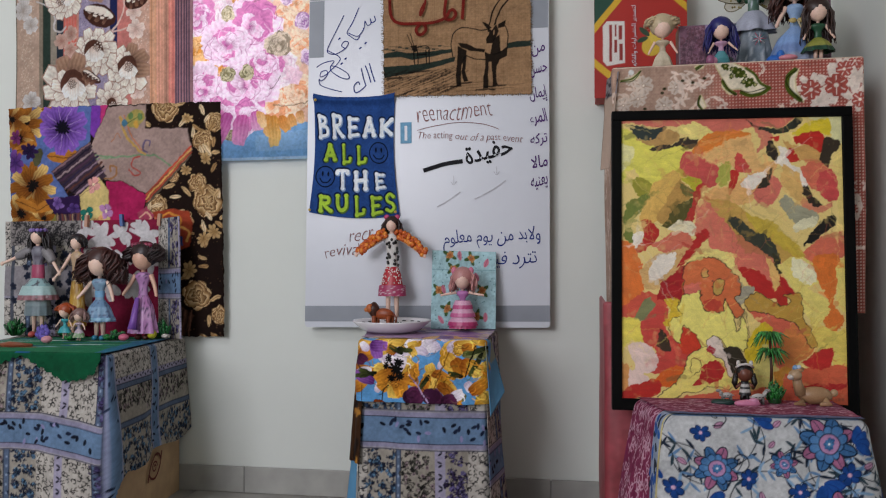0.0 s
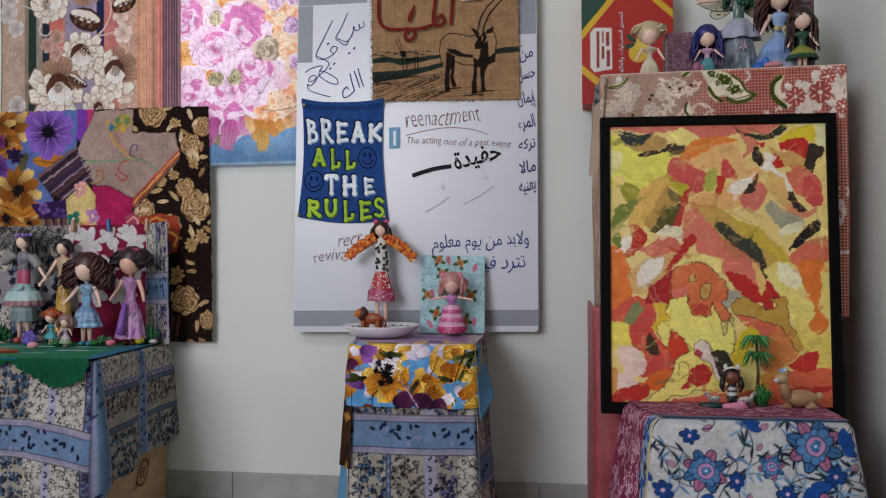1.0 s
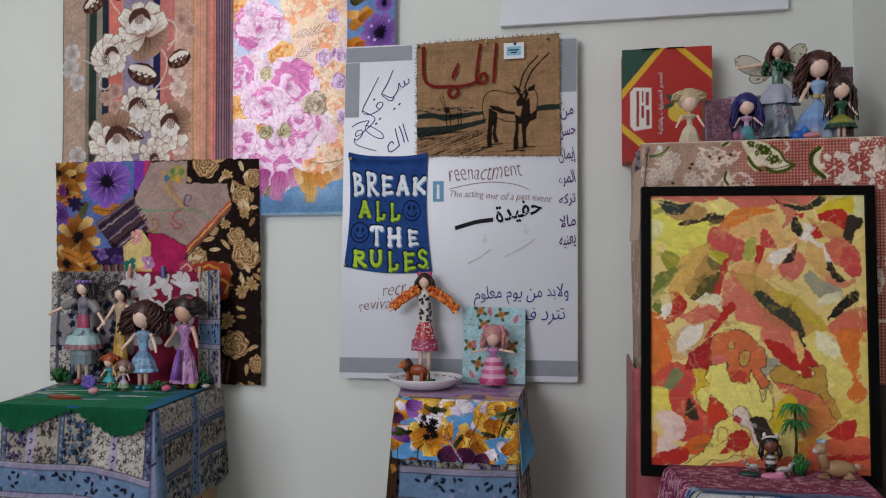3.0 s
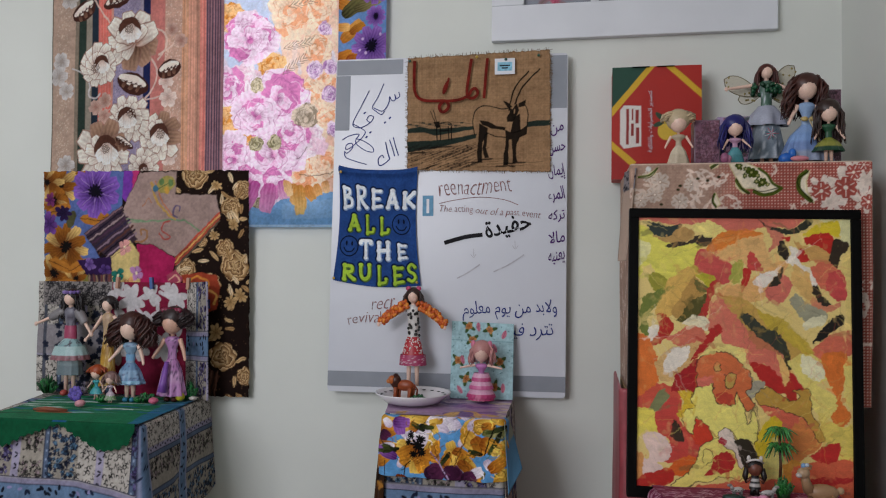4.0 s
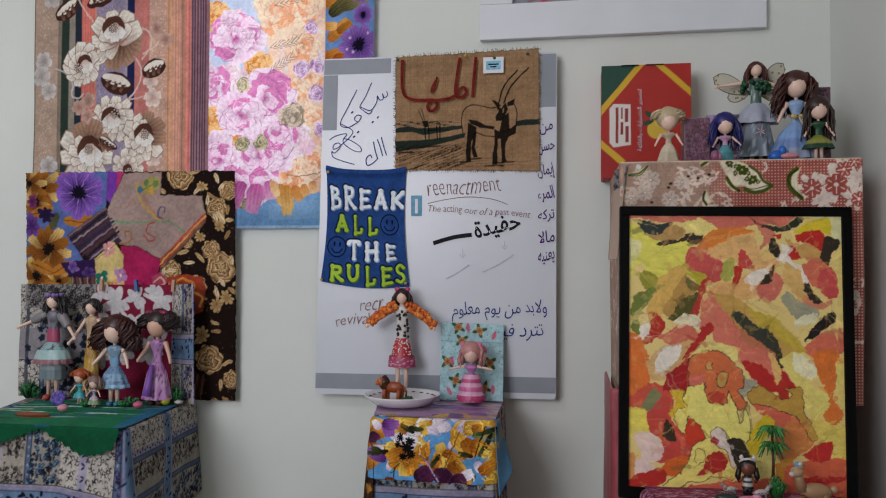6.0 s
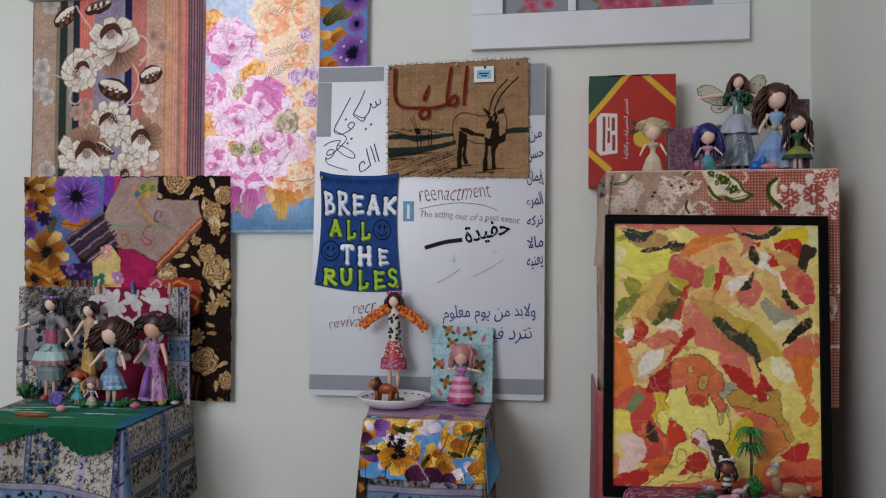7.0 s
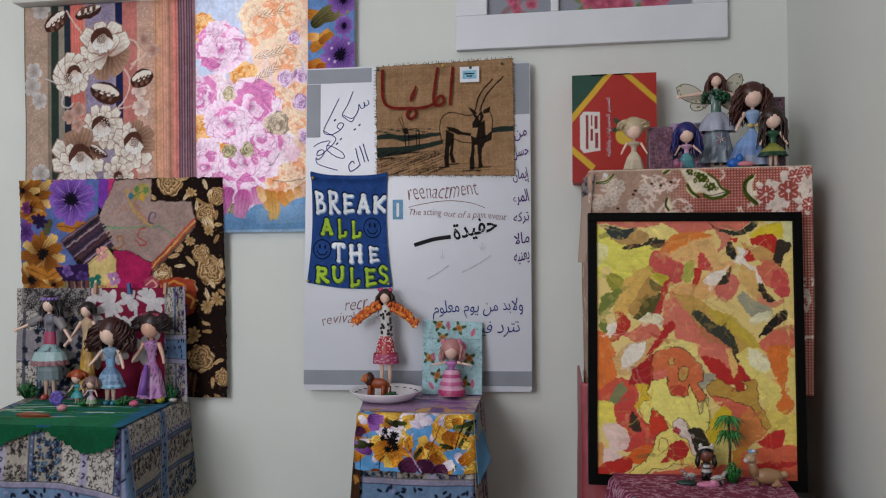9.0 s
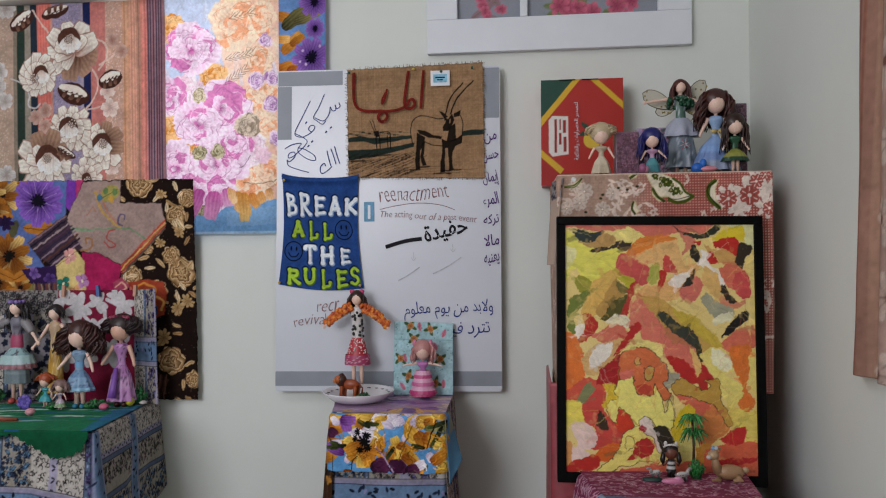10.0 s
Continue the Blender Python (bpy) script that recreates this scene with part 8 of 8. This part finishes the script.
def sash(k, h, hr, zh, sh, hip):
    k.tube([(0.0, -0.030, hip), (-0.004, -0.040, hip * 0.5), (-0.006, -0.046, 0.03)], [0.006, 0.010, 0.013], "7a4ca0", 6)
    for n in range(6):
        k.egg((n - 2.5) * hr * 0.28, -0.25 * hr, zh + hr * 1.0, hr * 0.24, hr * 0.22, hr * 0.22, "7c2440", 5, 7, 0.2)


def wings(k, h, hr, zh, sh, hip):
    for s in (-1, 1):
        for up, ln, wd in ((0.5 if s < 0 else 0.9, 0.095, 0.045), (-0.15, 0.05, 0.03)):
            u, v = np.meshgrid(np.linspace(0, 1, 12), np.linspace(-1, 1, 7))
            half = wd * 0.5 * np.sqrt(np.clip(np.sin(np.pi * u ** 1.4), 0, 1))
            P = np.stack([s * (0.012 + ln * u * math.cos(up)) - s * v * half * math.sin(up) * 0.8, 0.018 + 0.01 * u, sh - 0.03 + ln * u * math.sin(up) + v * half * math.cos(up)], -1)
            k.grid(P, "b4b0a0", False)
            for r in range(7):
                k.egg(*P[int(6 * k.rng.rand()), 3 + int(8 * k.rng.rand())], 0.003, 0.002, 0.003, "8a7c40", 4, 5)
            rim = np.concatenate([P[0], P[-1][::-1]])
            k.tube(rim, [0.0011], "6a6244", 4)
    for n in range(46):
        a = 6.3 * k.rng.rand()
        k.egg(0.032 * math.cos(a), 0.018 * math.sin(a), sh - 0.008 - 0.022 * k.rng.rand(), 0.006, 0.006, 0.006, ("0c4a2c", "0a3a24")[n % 2], 5, 6, 0.4)
    k.lathe(0, 0, [(0.048, hip - 0.03), (0.040, hip - 0.005), (0.02, hip + 0.02)], ["a4a8b8"], 40, 7, 0.18, 0.75)
    for n in range(18):
        a = n * 0.349
        q = 0.011 if n % 2 else 0.017
        k.tube([(0.004, -0.0335, hip * 0.62), (0.004 + q * math.cos(a), -0.0345, hip * 0.62 + q * math.sin(a))], [0.0012, 0.0007], ("c05c74", "c8ccd0", "4c8c90")[n % 3], 4)


def bow_gold(k, h, hr, zh, sh, hip):
    for s in (-1, 1):
        k.egg(s * 0.009, -0.018, hip + 0.016, 0.009, 0.004, 0.006, "c0a868", 6, 8)
    k.tube([(0.0, -0.022, hip + 0.015), (0.012, -0.036, hip * 0.75), (0.02, -0.040, hip * 0.55)], [0.002, 0.002], "c8bc98", 5)


G = 0.467
doll("doll in a grey blouse with a pale turquoise skirt", (-1.150, -0.125, G), 0.318, 0.071, "20161a", 0.085, "6f6d78", ["8a7478", "7aa0a4", "88a8aa"], 0.36, 0.054, (62, 38), sleeve="7a7678", trim=crown, seed=3, dots="4a4450", shoes="a84a44")
doll("doll in a long mustard yellow dress", (-1.036, -0.105, G), 0.298, 0.071, "20171a", 0.03, "b09478", ["a87c24", "b88c34", "9c7428"], 0.10, 0.028, (30, 34), seed=5, dots="d0b878", pleats=5, amp=0.05, locks=24, spread=0.2)
doll("doll in a pale blue dress with curly brown hair", (-0.908, -0.185, G), 0.252, 0.145, "3c160f", 0.078, "7c98b0", ["6a8cac", "7c9cb8", "6284a4"], 0.20, 0.044, (34, 22), shoes="2f7894", trim=ribbon_blue, seed=7, dots="4a5c7c", spread=1.0, wave=1.0, locks=190)
doll("doll in a shiny pink dress with dark curls", (-0.795, -0.150, G), 0.268, 0.134, "260d10", 0.036, "a878a8", ["b07cae", "bd90b8", "a870a4"], 0.06, 0.043, (26, 20), skin=SKIN2, shoes="4a2018", trim=sash, seed=9, dots="54345c", bun=True, spread=0.35, wave=0.9, locks=120)
doll("tiny doll in a turquoise dress with orange hair", (-1.018, -0.185, G), 0.098, 0.19, "a8481c", 0.012, "3c98a0", ["38949c"], 0.18, 0.020, (30, 30), seed=11, locks=30, pleats=0, group="small dolls")
doll("tiny doll in a silver and green dress", (-0.945, -0.225, G), 0.086, 0.19, "8a6a64", 0.03, "9a8a98", ["6a8a5c", "a89aa4"], 0.10, 0.018, (28, 28), seed=13, locks=30, pleats=0, dots="c8b4c0", group="small dolls")
doll("doll in a spotted top and red dotted skirt", (-0.078, -0.098, 0.4995), 0.304, 0.064, "38201a", 0.055, "c8c4c0", ["a8202c"], 0.33, 0.034, (56, 52), trim=boa, seed=15, dots="", locks=40, pleats=0, spread=0.9)
doll("small doll in a ruffled pink dress", (0.126, -0.150, 0.5005), 0.160, 0.16, "c88c88", 0.05, "b070a8", ["b03a6c", "c8789c", "b85a8c"], 0.03, 0.036, (78, 78), skin="dcb8a8", trim=ruffles, seed=17, locks=46, pleats=14, amp=0.05, spread=0.5)
TZ = 1.113
doll("small doll with cream hair and a cream dress", (0.625, -0.330, TZ), 0.135, 0.19, "cdb894", 0.016, "b8a890", ["bcae96", "c8bca4"], 0.05, 0.026, (24, 24), seed=19, locks=60, pleats=6, group="dolls on the box", wave=0.9, spread=0.2)
doll("small doll with dark blue hair and a pink top", (0.752, -0.345, TZ), 0.116, 0.20, "1c1c6c", 0.07, "b890ac", ["3c7c84", "4c8c94"], 0.04, 0.022, (26, 40), seed=21, locks=46, pleats=0, spread=0.9, group="dolls on the box")
doll("fairy doll with wings, green top and silvery skirt", (0.845, -0.240, TZ), 0.262, 0.066, "54241c", 0.055, "4c6a5c", ["6a7884", "84909c", "7a8890"], 0.10, 0.046, (80, 66), trim=wings, seed=23, dots="b4bcc4", group="dolls on the box")
doll("doll in a blue dress with long brown hair", (0.922, -0.300, TZ), 0.219, 0.135, "48221a", 0.085, "8ca8cc", ["8c98b0", "6a84b4", "7c9ccc", "86a4d0"], 0.05, 0.058, (24, 20), trim=bow_gold, seed=25, locks=90, spread=0.9, wave=0.8, pleats=13, amp=0.14, group="dolls on the box")
doll("small doll in a green and gold dress", (0.958, -0.345, TZ), 0.147, 0.165, "30180f", 0.085, "1c4a30", ["123c26", "8a8a3c", "7c8034"], 0.20, 0.034, (24, 24), seed=27, locks=50, spread=0.5, group="dolls on the box")

# clear packaging behind the dolls on the box
PACK = material("printed_plum_card", (0.19, 0.12, 0.16), 0.45, 0.35, 60, 0.03, 200)
PACK2 = material("printed_lilac_card", (0.36, 0.31, 0.40), 0.4, 0.35, 70, 0.03, 200)


def toy_package(label, x0, y0, x1, y1, z1, mat, ground, tones, seed):
    """A slim printed package: a card body and the flowered print on its front."""
    o = thing("toy_package", label, "package", "toy packages", at=((x0 + x1) / 2, y0, TZ))
    under("body", box(x0, y0, TZ, x1, y1, z1, 0.003), mat, o)
    d = Dye(x1 - x0 - 0.006, z1 - TZ - 0.006, 0.0014, ground, seed, 0.006, 0.012)
    for n in range(int(2600 * d.w * d.h * 4)):
        x, y = d.w * d.rng.rand(), d.h * d.rng.rand()
        d.flower(x, y, 0.004 + 0.006 * d.rng.rand(), 5, tones[n % len(tones)], tones[(n + 1) % len(tones)], rot=n, deep=0.45)
        d.line([(x, y), (x + 0.012 * (d.rng.rand() - 0.5), y + 0.016)], 0.0012, tones[0], 0.8)
    cloth_on("front_print", hang(d, [(x0 + 0.003, y0 - 0.0012, z1 - 0.003), (x1 - 0.003, y0 - 0.0012, z1 - 0.003), (x0 + 0.003, y0 - 0.0012, TZ + 0.003), (x1 - 0.003, y0 - 0.0012, TZ + 0.003)]), d.c, SATIN, o, "shiny flowered print")
    return o


toy_package("small plum printed toy package on the box", 0.665, -0.30, 0.726, -0.24, 1.232, PACK, "8a5c74", ("5c3048", "a87c90", "6c2c40", "94687c"), 51)
toy_package("lilac printed toy package behind the dolls", 0.728, -0.24, 0.835, -0.205, 1.250, PACK2, "a48cb0", ("4c4058", "c8b4cc", "b05c84", "5c7c74"), 52)
toy_package("tall plum printed toy package behind the dolls", 0.975, -0.26, 1.012, -0.20, 1.306, PACK, "6c4c5c", ("3c2434", "8c6478", "5c2c3c"), 53)
k = Clay(4)
k.egg(0, 0, 0.014, 0.018, 0.014, 0.014, "1c5cb0", bump=0.1)
k.egg(0.012, -0.004, 0.026, 0.009, 0.009, 0.012, "2468bc")
k.done("toy_shoe", "bright blue plastic toy shoe on the box", "toy", (0.866, -0.345, TZ))
k = Clay(5)
k.egg(0, 0, 0.006, 0.020, 0.010, 0.007, "c8808c")
k.done("toy_comb", "small pink plastic toy comb on the box", "toy", (0.880, -0.405, TZ))
k = Clay(6)
k.egg(0, 0, 0.012, 0.010, 0.010, 0.013, "8a5070", bump=0.2)
k.egg(0.008, 0, 0.010, 0.007, 0.007, 0.010, "b07890", bump=0.2)
k.done("toy_pot", "tiny plum plastic toy pot on the box", "toy", (0.722, -0.385, TZ))

# ---- plate, lion and sprigs ----
b = bmesh.new()
prof = [(0.0, 0.004), (0.055, 0.004), (0.072, 0.012), (0.098, 0.033), (0.102, 0.036), (0.1025, 0.033), (0.075, 0.006), (0.06, 0.0), (0.0, 0.0)]
rings = []
for r, z in prof:
    rings.append([b.verts.new((max(r, 1e-4) * math.cos(a * math.pi / 24), max(r, 1e-4) * math.sin(a * math.pi / 24), z)) for a in range(48)])
for p, q in zip(rings, rings[1:]):
    for a in range(48):
        b.faces.new((p[a], p[(a + 1) % 48], q[(a + 1) % 48], q[a]))
bmesh.ops.recalc_face_normals(b, faces=b.faces)
plate = mesh_ob("plate", b, PLATE, smooth=True)
plate.location = (-0.052, -0.208, 0.4995)
plate.scale.z = 0.85
tagged(plate, "white glazed plate with dark leaf marks round the rim", "plate")
bpy.context.view_layer.update()
for n in range(22):
    b = bmesh.new()
    bmesh.ops.create_uvsphere(b, u_segments=8, v_segments=5, radius=0.0048)
    a = n * 0.2856
    for v in b.verts:
        v.co = Vector((v.co.x * 1.2 + 0.088 * math.cos(a), v.co.y * 0.8 + 0.088 * math.sin(a), v.co.z * 0.25 + 0.0265))
    part("leaf_mark", b, INK_BLACK, plate)

k = Clay(8)
k.egg(0.002, 0, 0.034, 0.026, 0.011, 0.0125, "8a3e18", bump=0.05)
k.egg(-0.022, -0.002, 0.043, 0.014, 0.013, 0.016, "3c1a0c", bump=0.25)
k.egg(-0.030, -0.008, 0.046, 0.010, 0.009, 0.010, "a8561f")
k.egg(-0.038, -0.012, 0.043, 0.005, 0.005, 0.005, "b87038")
for x, y in ((-0.020, -0.006), (-0.015, 0.006), (0.018, -0.006), (0.022, 0.006)):
    k.tube([(x, y, 0.03), (x - 0.001, y, 0.015), (x - 0.002, y, 0.002)], [0.006, 0.005, 0.0055], "8a4018")
k.tube([(0.026, 0, 0.036), (0.036, 0, 0.026), (0.034, 0, 0.012)], [0.003, 0.002, 0.003], "6a2c12")
k.done("toy_lion", "brown plastic toy lion standing on the plate", "toy", (-0.078, -0.205, 0.5045), -8).scale = (1.08, 1.08, 1.2)


def tuft(name, label, at, count, height, spread, tones, seed, pot=None, width=0.004, category="plant"):
    """A small artificial plant: many thin leaves, and a pot if it has one."""
    k = Clay(seed)
    for n in range(count):
        a, q = 6.3 * k.rng.rand(), k.rng.rand() ** 0.6
        hx, hy = spread * q * math.cos(a), spread * q * math.sin(a)
        z = height * (0.5 + 0.5 * k.rng.rand()) * (1.1 - 0.5 * q)
        b0 = (0.35 * hx, 0.35 * hy, 0.0)
        k.tube([b0, (0.7 * hx, 0.7 * hy, z * 0.6), (hx, hy, z)], [width * 0.4, width, width * 0.2], lin(tones[n % len(tones)]) * (0.7 + 0.6 * k.rng.rand()), 4)
        for m in range(2):
            s = 0.4 + 0.5 * k.rng.rand()
            k.egg(hx * s + 0.004 * (k.rng.rand() - 0.5), hy * s, z * s + 0.002, width * 1.2, width * 0.7, width * 1.1, lin(tones[n % len(tones)]) * (0.7 + 0.6 * k.rng.rand()), 4, 6)
    if pot:
        k.lathe(0, 0, [(spread * 0.55, 0), (spread * 0.6, height * 0.2), (spread * 0.2, height * 0.22)], [pot], 18, squash=1)
    return k.done(name, label, category, at, group="artificial plants")


LEAFY = ("12582a", "1c6e30", "0e4420")
tuft("artificial_plant", "small green artificial bush on the felt", (-1.232, -0.115, G), 60, 0.058, 0.034, LEAFY, 31)
tuft("artificial_plant", "small green artificial bush on the felt", (-0.752, -0.125, G), 60, 0.060, 0.028, LEAFY, 32)
tuft("artificial_plant", "low green artificial sprig on the felt", (-0.855, -0.195, G), 40, 0.030, 0.034, LEAFY, 33)
tuft("artificial_plant", "low green artificial sprig on the felt", (-1.085, -0.10, G), 26, 0.03, 0.02, LEAFY, 34)
tuft("artificial_plant", "low green artificial sprig on the felt", (-0.975, -0.215, G), 26, 0.02, 0.02, LEAFY, 35)
tuft("artificial_plant", "tiny green artificial sprig on the plate", (-0.036, -0.220, 0.5045), 30, 0.022, 0.022, LEAFY, 36)


def pebble(name, label, at, r, col, bump=0.08, squash=0.7, category="ornament"):
    k = Clay(int(1000 * at[0]) % 97)
    k.egg(0, 0, r * squash, r, r, r * squash, col, 8, 12, bump)
    return k.done(name, label, category, at, group="small ornaments")


pebble("ornament", "small yellow ball on the felt", (-0.765, -0.155, G), 0.0135, "b8b02c", 0.03, 1.0)
pebble("ornament", "small pink pebble on the felt", (-0.812, -0.220, G), 0.014, "c4607c")
pebble("ornament", "small pale pink pebble on the felt", (-0.985, -0.305, G), 0.0145, "c88c94")
pebble("ornament", "pale shell on the felt", (-0.735, -0.135, G), 0.013, "b8b2ac", 0.5, 0.5)
k = Clay(14)
for n in range(26):
    a, q = 2.4 * n, 0.0035 * math.sqrt(n)
    k.egg(q * math.cos(a), -0.004, 0.02 + q * math.sin(a), 0.008, 0.005, 0.008, ("54449c", "6a58b0", "44347c")[n % 3], 5, 7, 0.3)
k.done("fabric_flower", "small violet fabric flower on the felt", "flower", (-1.062, -0.215, G))
k = Clay(15)
for m in range(2):
    k.tube([(-0.05, 0, 0.002), (-0.01, -0.004, 0.004), (0.05, 0.002, 0.002)], [0.003, 0.008, 0.004], "b06a4c", 6)
k.done("toy_boat", "flat orange-brown plastic toy boat on the felt", "toy", (-1.03, -0.37, G))

# ---- toys in front of the painting ----
R = 0.4015
k = Clay(41)
k.egg(0, 0, 0.060, 0.017, 0.015, 0.017, "6a3c2c")
k.egg(0, 0.004, 0.064, 0.020, 0.016, 0.018, "15100f", bump=0.05)
for s in (-1, 1):
    k.egg(s * 0.014, 0, 0.083, 0.005, 0.004, 0.007, "c8c4c0", 6, 8)
    k.tube([(s * 0.018, 0.004, 0.06), (s * 0.022, 0.004, 0.04), (s * 0.018, 0.004, 0.026)], [0.006, 0.007, 0.003], "15100f")
    k.tube([(s * 0.009, 0, 0.040), (s * 0.019, -0.004, 0.030)], [0.004, 0.003], "6a3c2c")
    k.tube([(s * 0.005, 0, 0.018), (s * 0.006, 0, 0.0)], [0.005, 0.006], "15100f")
k.lathe(0, 0, [(0.014, 0.014), (0.011, 0.03), (0.009, 0.044)], ["1a1a1c", "b8b4b0", "1a1a1c", "b8b4b0", "1a1a1c"], 18)
k.tube([(-0.019, 0.0, 0.074), (-0.010, -0.008, 0.081), (0.0, -0.011, 0.083), (0.010, -0.008, 0.081), (0.019, 0.0, 0.074)], [0.0028], "c8c4c0", 6)
k.done("doll", "tiny doll with black hair and white ears", "doll", (0.752, -0.560, R), group="small dolls").scale = (0.86, 0.86, 0.9)
k = Clay(42)
k.tube([(0, 0, 0), (0.002, 0, 0.06), (-0.001, 0, 0.12)], [0.004, 0.003, 0.002], "4a2a18")
for z, ln in ((0.118, 0.036), (0.085, 0.034)):
    for n in range(44):
        a = n * 2.4
        ln = 0.034 * (0.6 + 0.5 * k.rng.rand())
        k.tube([(0, 0, z), (ln * 0.55 * math.cos(a), ln * 0.55 * math.sin(a), z + 0.016), (ln * math.cos(a), ln * math.sin(a), z - 0.003 + 0.012 * math.sin(n))], [0.001, 0.0024, 0.0006], lin(("3c8c44", "4ca054", "2c6c38")[n % 3]) * (0.7 + 0.6 * k.rng.rand()), 4)
k.done("artificial_palm", "small plastic toy palm with green fronds", "plant", (0.806, -0.535, R), group="artificial plants")
tuft("artificial_plant", "square tuft of plastic toy grass", (0.806, -0.566, R), 90, 0.046, 0.022, ("1c6a28", "2c7c34", "12501e"), 43, "14401c", 0.0022)
k = Clay(44)
k.egg(0.016, 0, 0.020, 0.036, 0.017, 0.019, "9c7a58")
k.tube([(-0.012, -0.002, 0.022), (-0.020, -0.004, 0.045), (-0.022, -0.006, 0.058)], [0.013, 0.010, 0.009], "a0805e")
k.egg(-0.026, -0.010, 0.064, 0.014, 0.013, 0.012, "a88c6c")
k.egg(-0.037, -0.016, 0.060, 0.007, 0.007, 0.006, "b8b0a8")
for s in (-1, 1):
    k.egg(-0.014 + 0.004 * s, 0.004 + s * 0.012, 0.074, 0.010, 0.003, 0.005, "a8805c", 6, 8)
k.egg(-0.024, -0.004, 0.079, 0.008, 0.007, 0.006, "6c94bc", 5, 7, 0.4)
k.egg(-0.018, -0.008, 0.081, 0.005, 0.005, 0.005, "b8c4d0", 5, 7, 0.3)
k.tube([(-0.012, -0.014, 0.010), (-0.028, -0.020, 0.005), (-0.010, -0.022, 0.004)], [0.006, 0.005, 0.004], "9c7a58")
k.tube([(0.03, -0.014, 0.012), (0.04, -0.02, 0.006), (0.02, -0.02, 0.004)], [0.010, 0.006, 0.004], "9c7a58")
k.egg(0.054, 0, 0.026, 0.008, 0.006, 0.008, "a88a68")
k.done("toy_deer", "tan plastic toy deer lying on the cloth", "toy", (0.862, -0.580, R)).scale = (0.9, 0.9, 0.9)
for x, y, sz, tn in ((0.714, -0.580, 0.8, 200), (0.768, -0.600, 0.9, 20)):
    k = Clay(45)
    a = np.linspace(0, 1, 14)
    P = []
    k.egg(0, 0, 0.018, 0.016, 0.006, 0.007, "b8b4b0")
    for n in range(7):
        k.lathe(-0.012 + 0.004 * n, 0, [(0.0075, 0.017), (0.0078, 0.0185)], ["18181a"] if n % 2 else ["c0bcb8"], 12, squash=0.85)
    k.tube([(0.013, 0, 0.020), (0.019, 0, 0.029)], [0.005, 0.004], "a8a4a0")
    k.egg(0.022, 0, 0.030, 0.007, 0.004, 0.004, "8a8684")
    for px in (-0.010, 0.010):
        for py in (-0.004, 0.004):
            k.tube([(px, py, 0.015), (px, py, 0.0)], [0.0026, 0.002], "605c5c")
    o = k.done("toy_zebra", "tiny striped plastic toy zebra", "toy", (x, y, R), tn, group="toy zebras")
    o.scale = (sz, sz, sz)
k = Clay(46)
k.egg(0, 0, 0.006, 0.026, 0.010, 0.007, "c87c9c", 8, 14, 0.15)
k.egg(0.012, 0, 0.011, 0.010, 0.008, 0.005, "d08cac", 6, 10, 0.1)
k.done("toy_car", "flat pink plastic toy on the cloth", "toy", (0.745, -0.618, R), 8)
k = Clay(47)
k.egg(0, 0, 0.005, 0.024, 0.010, 0.006, "10302c", 8, 14, 0.3)
k.done("toy_leaf", "dark green plastic toy leaf on the cloth", "toy", (0.704, -0.606, R), -6)
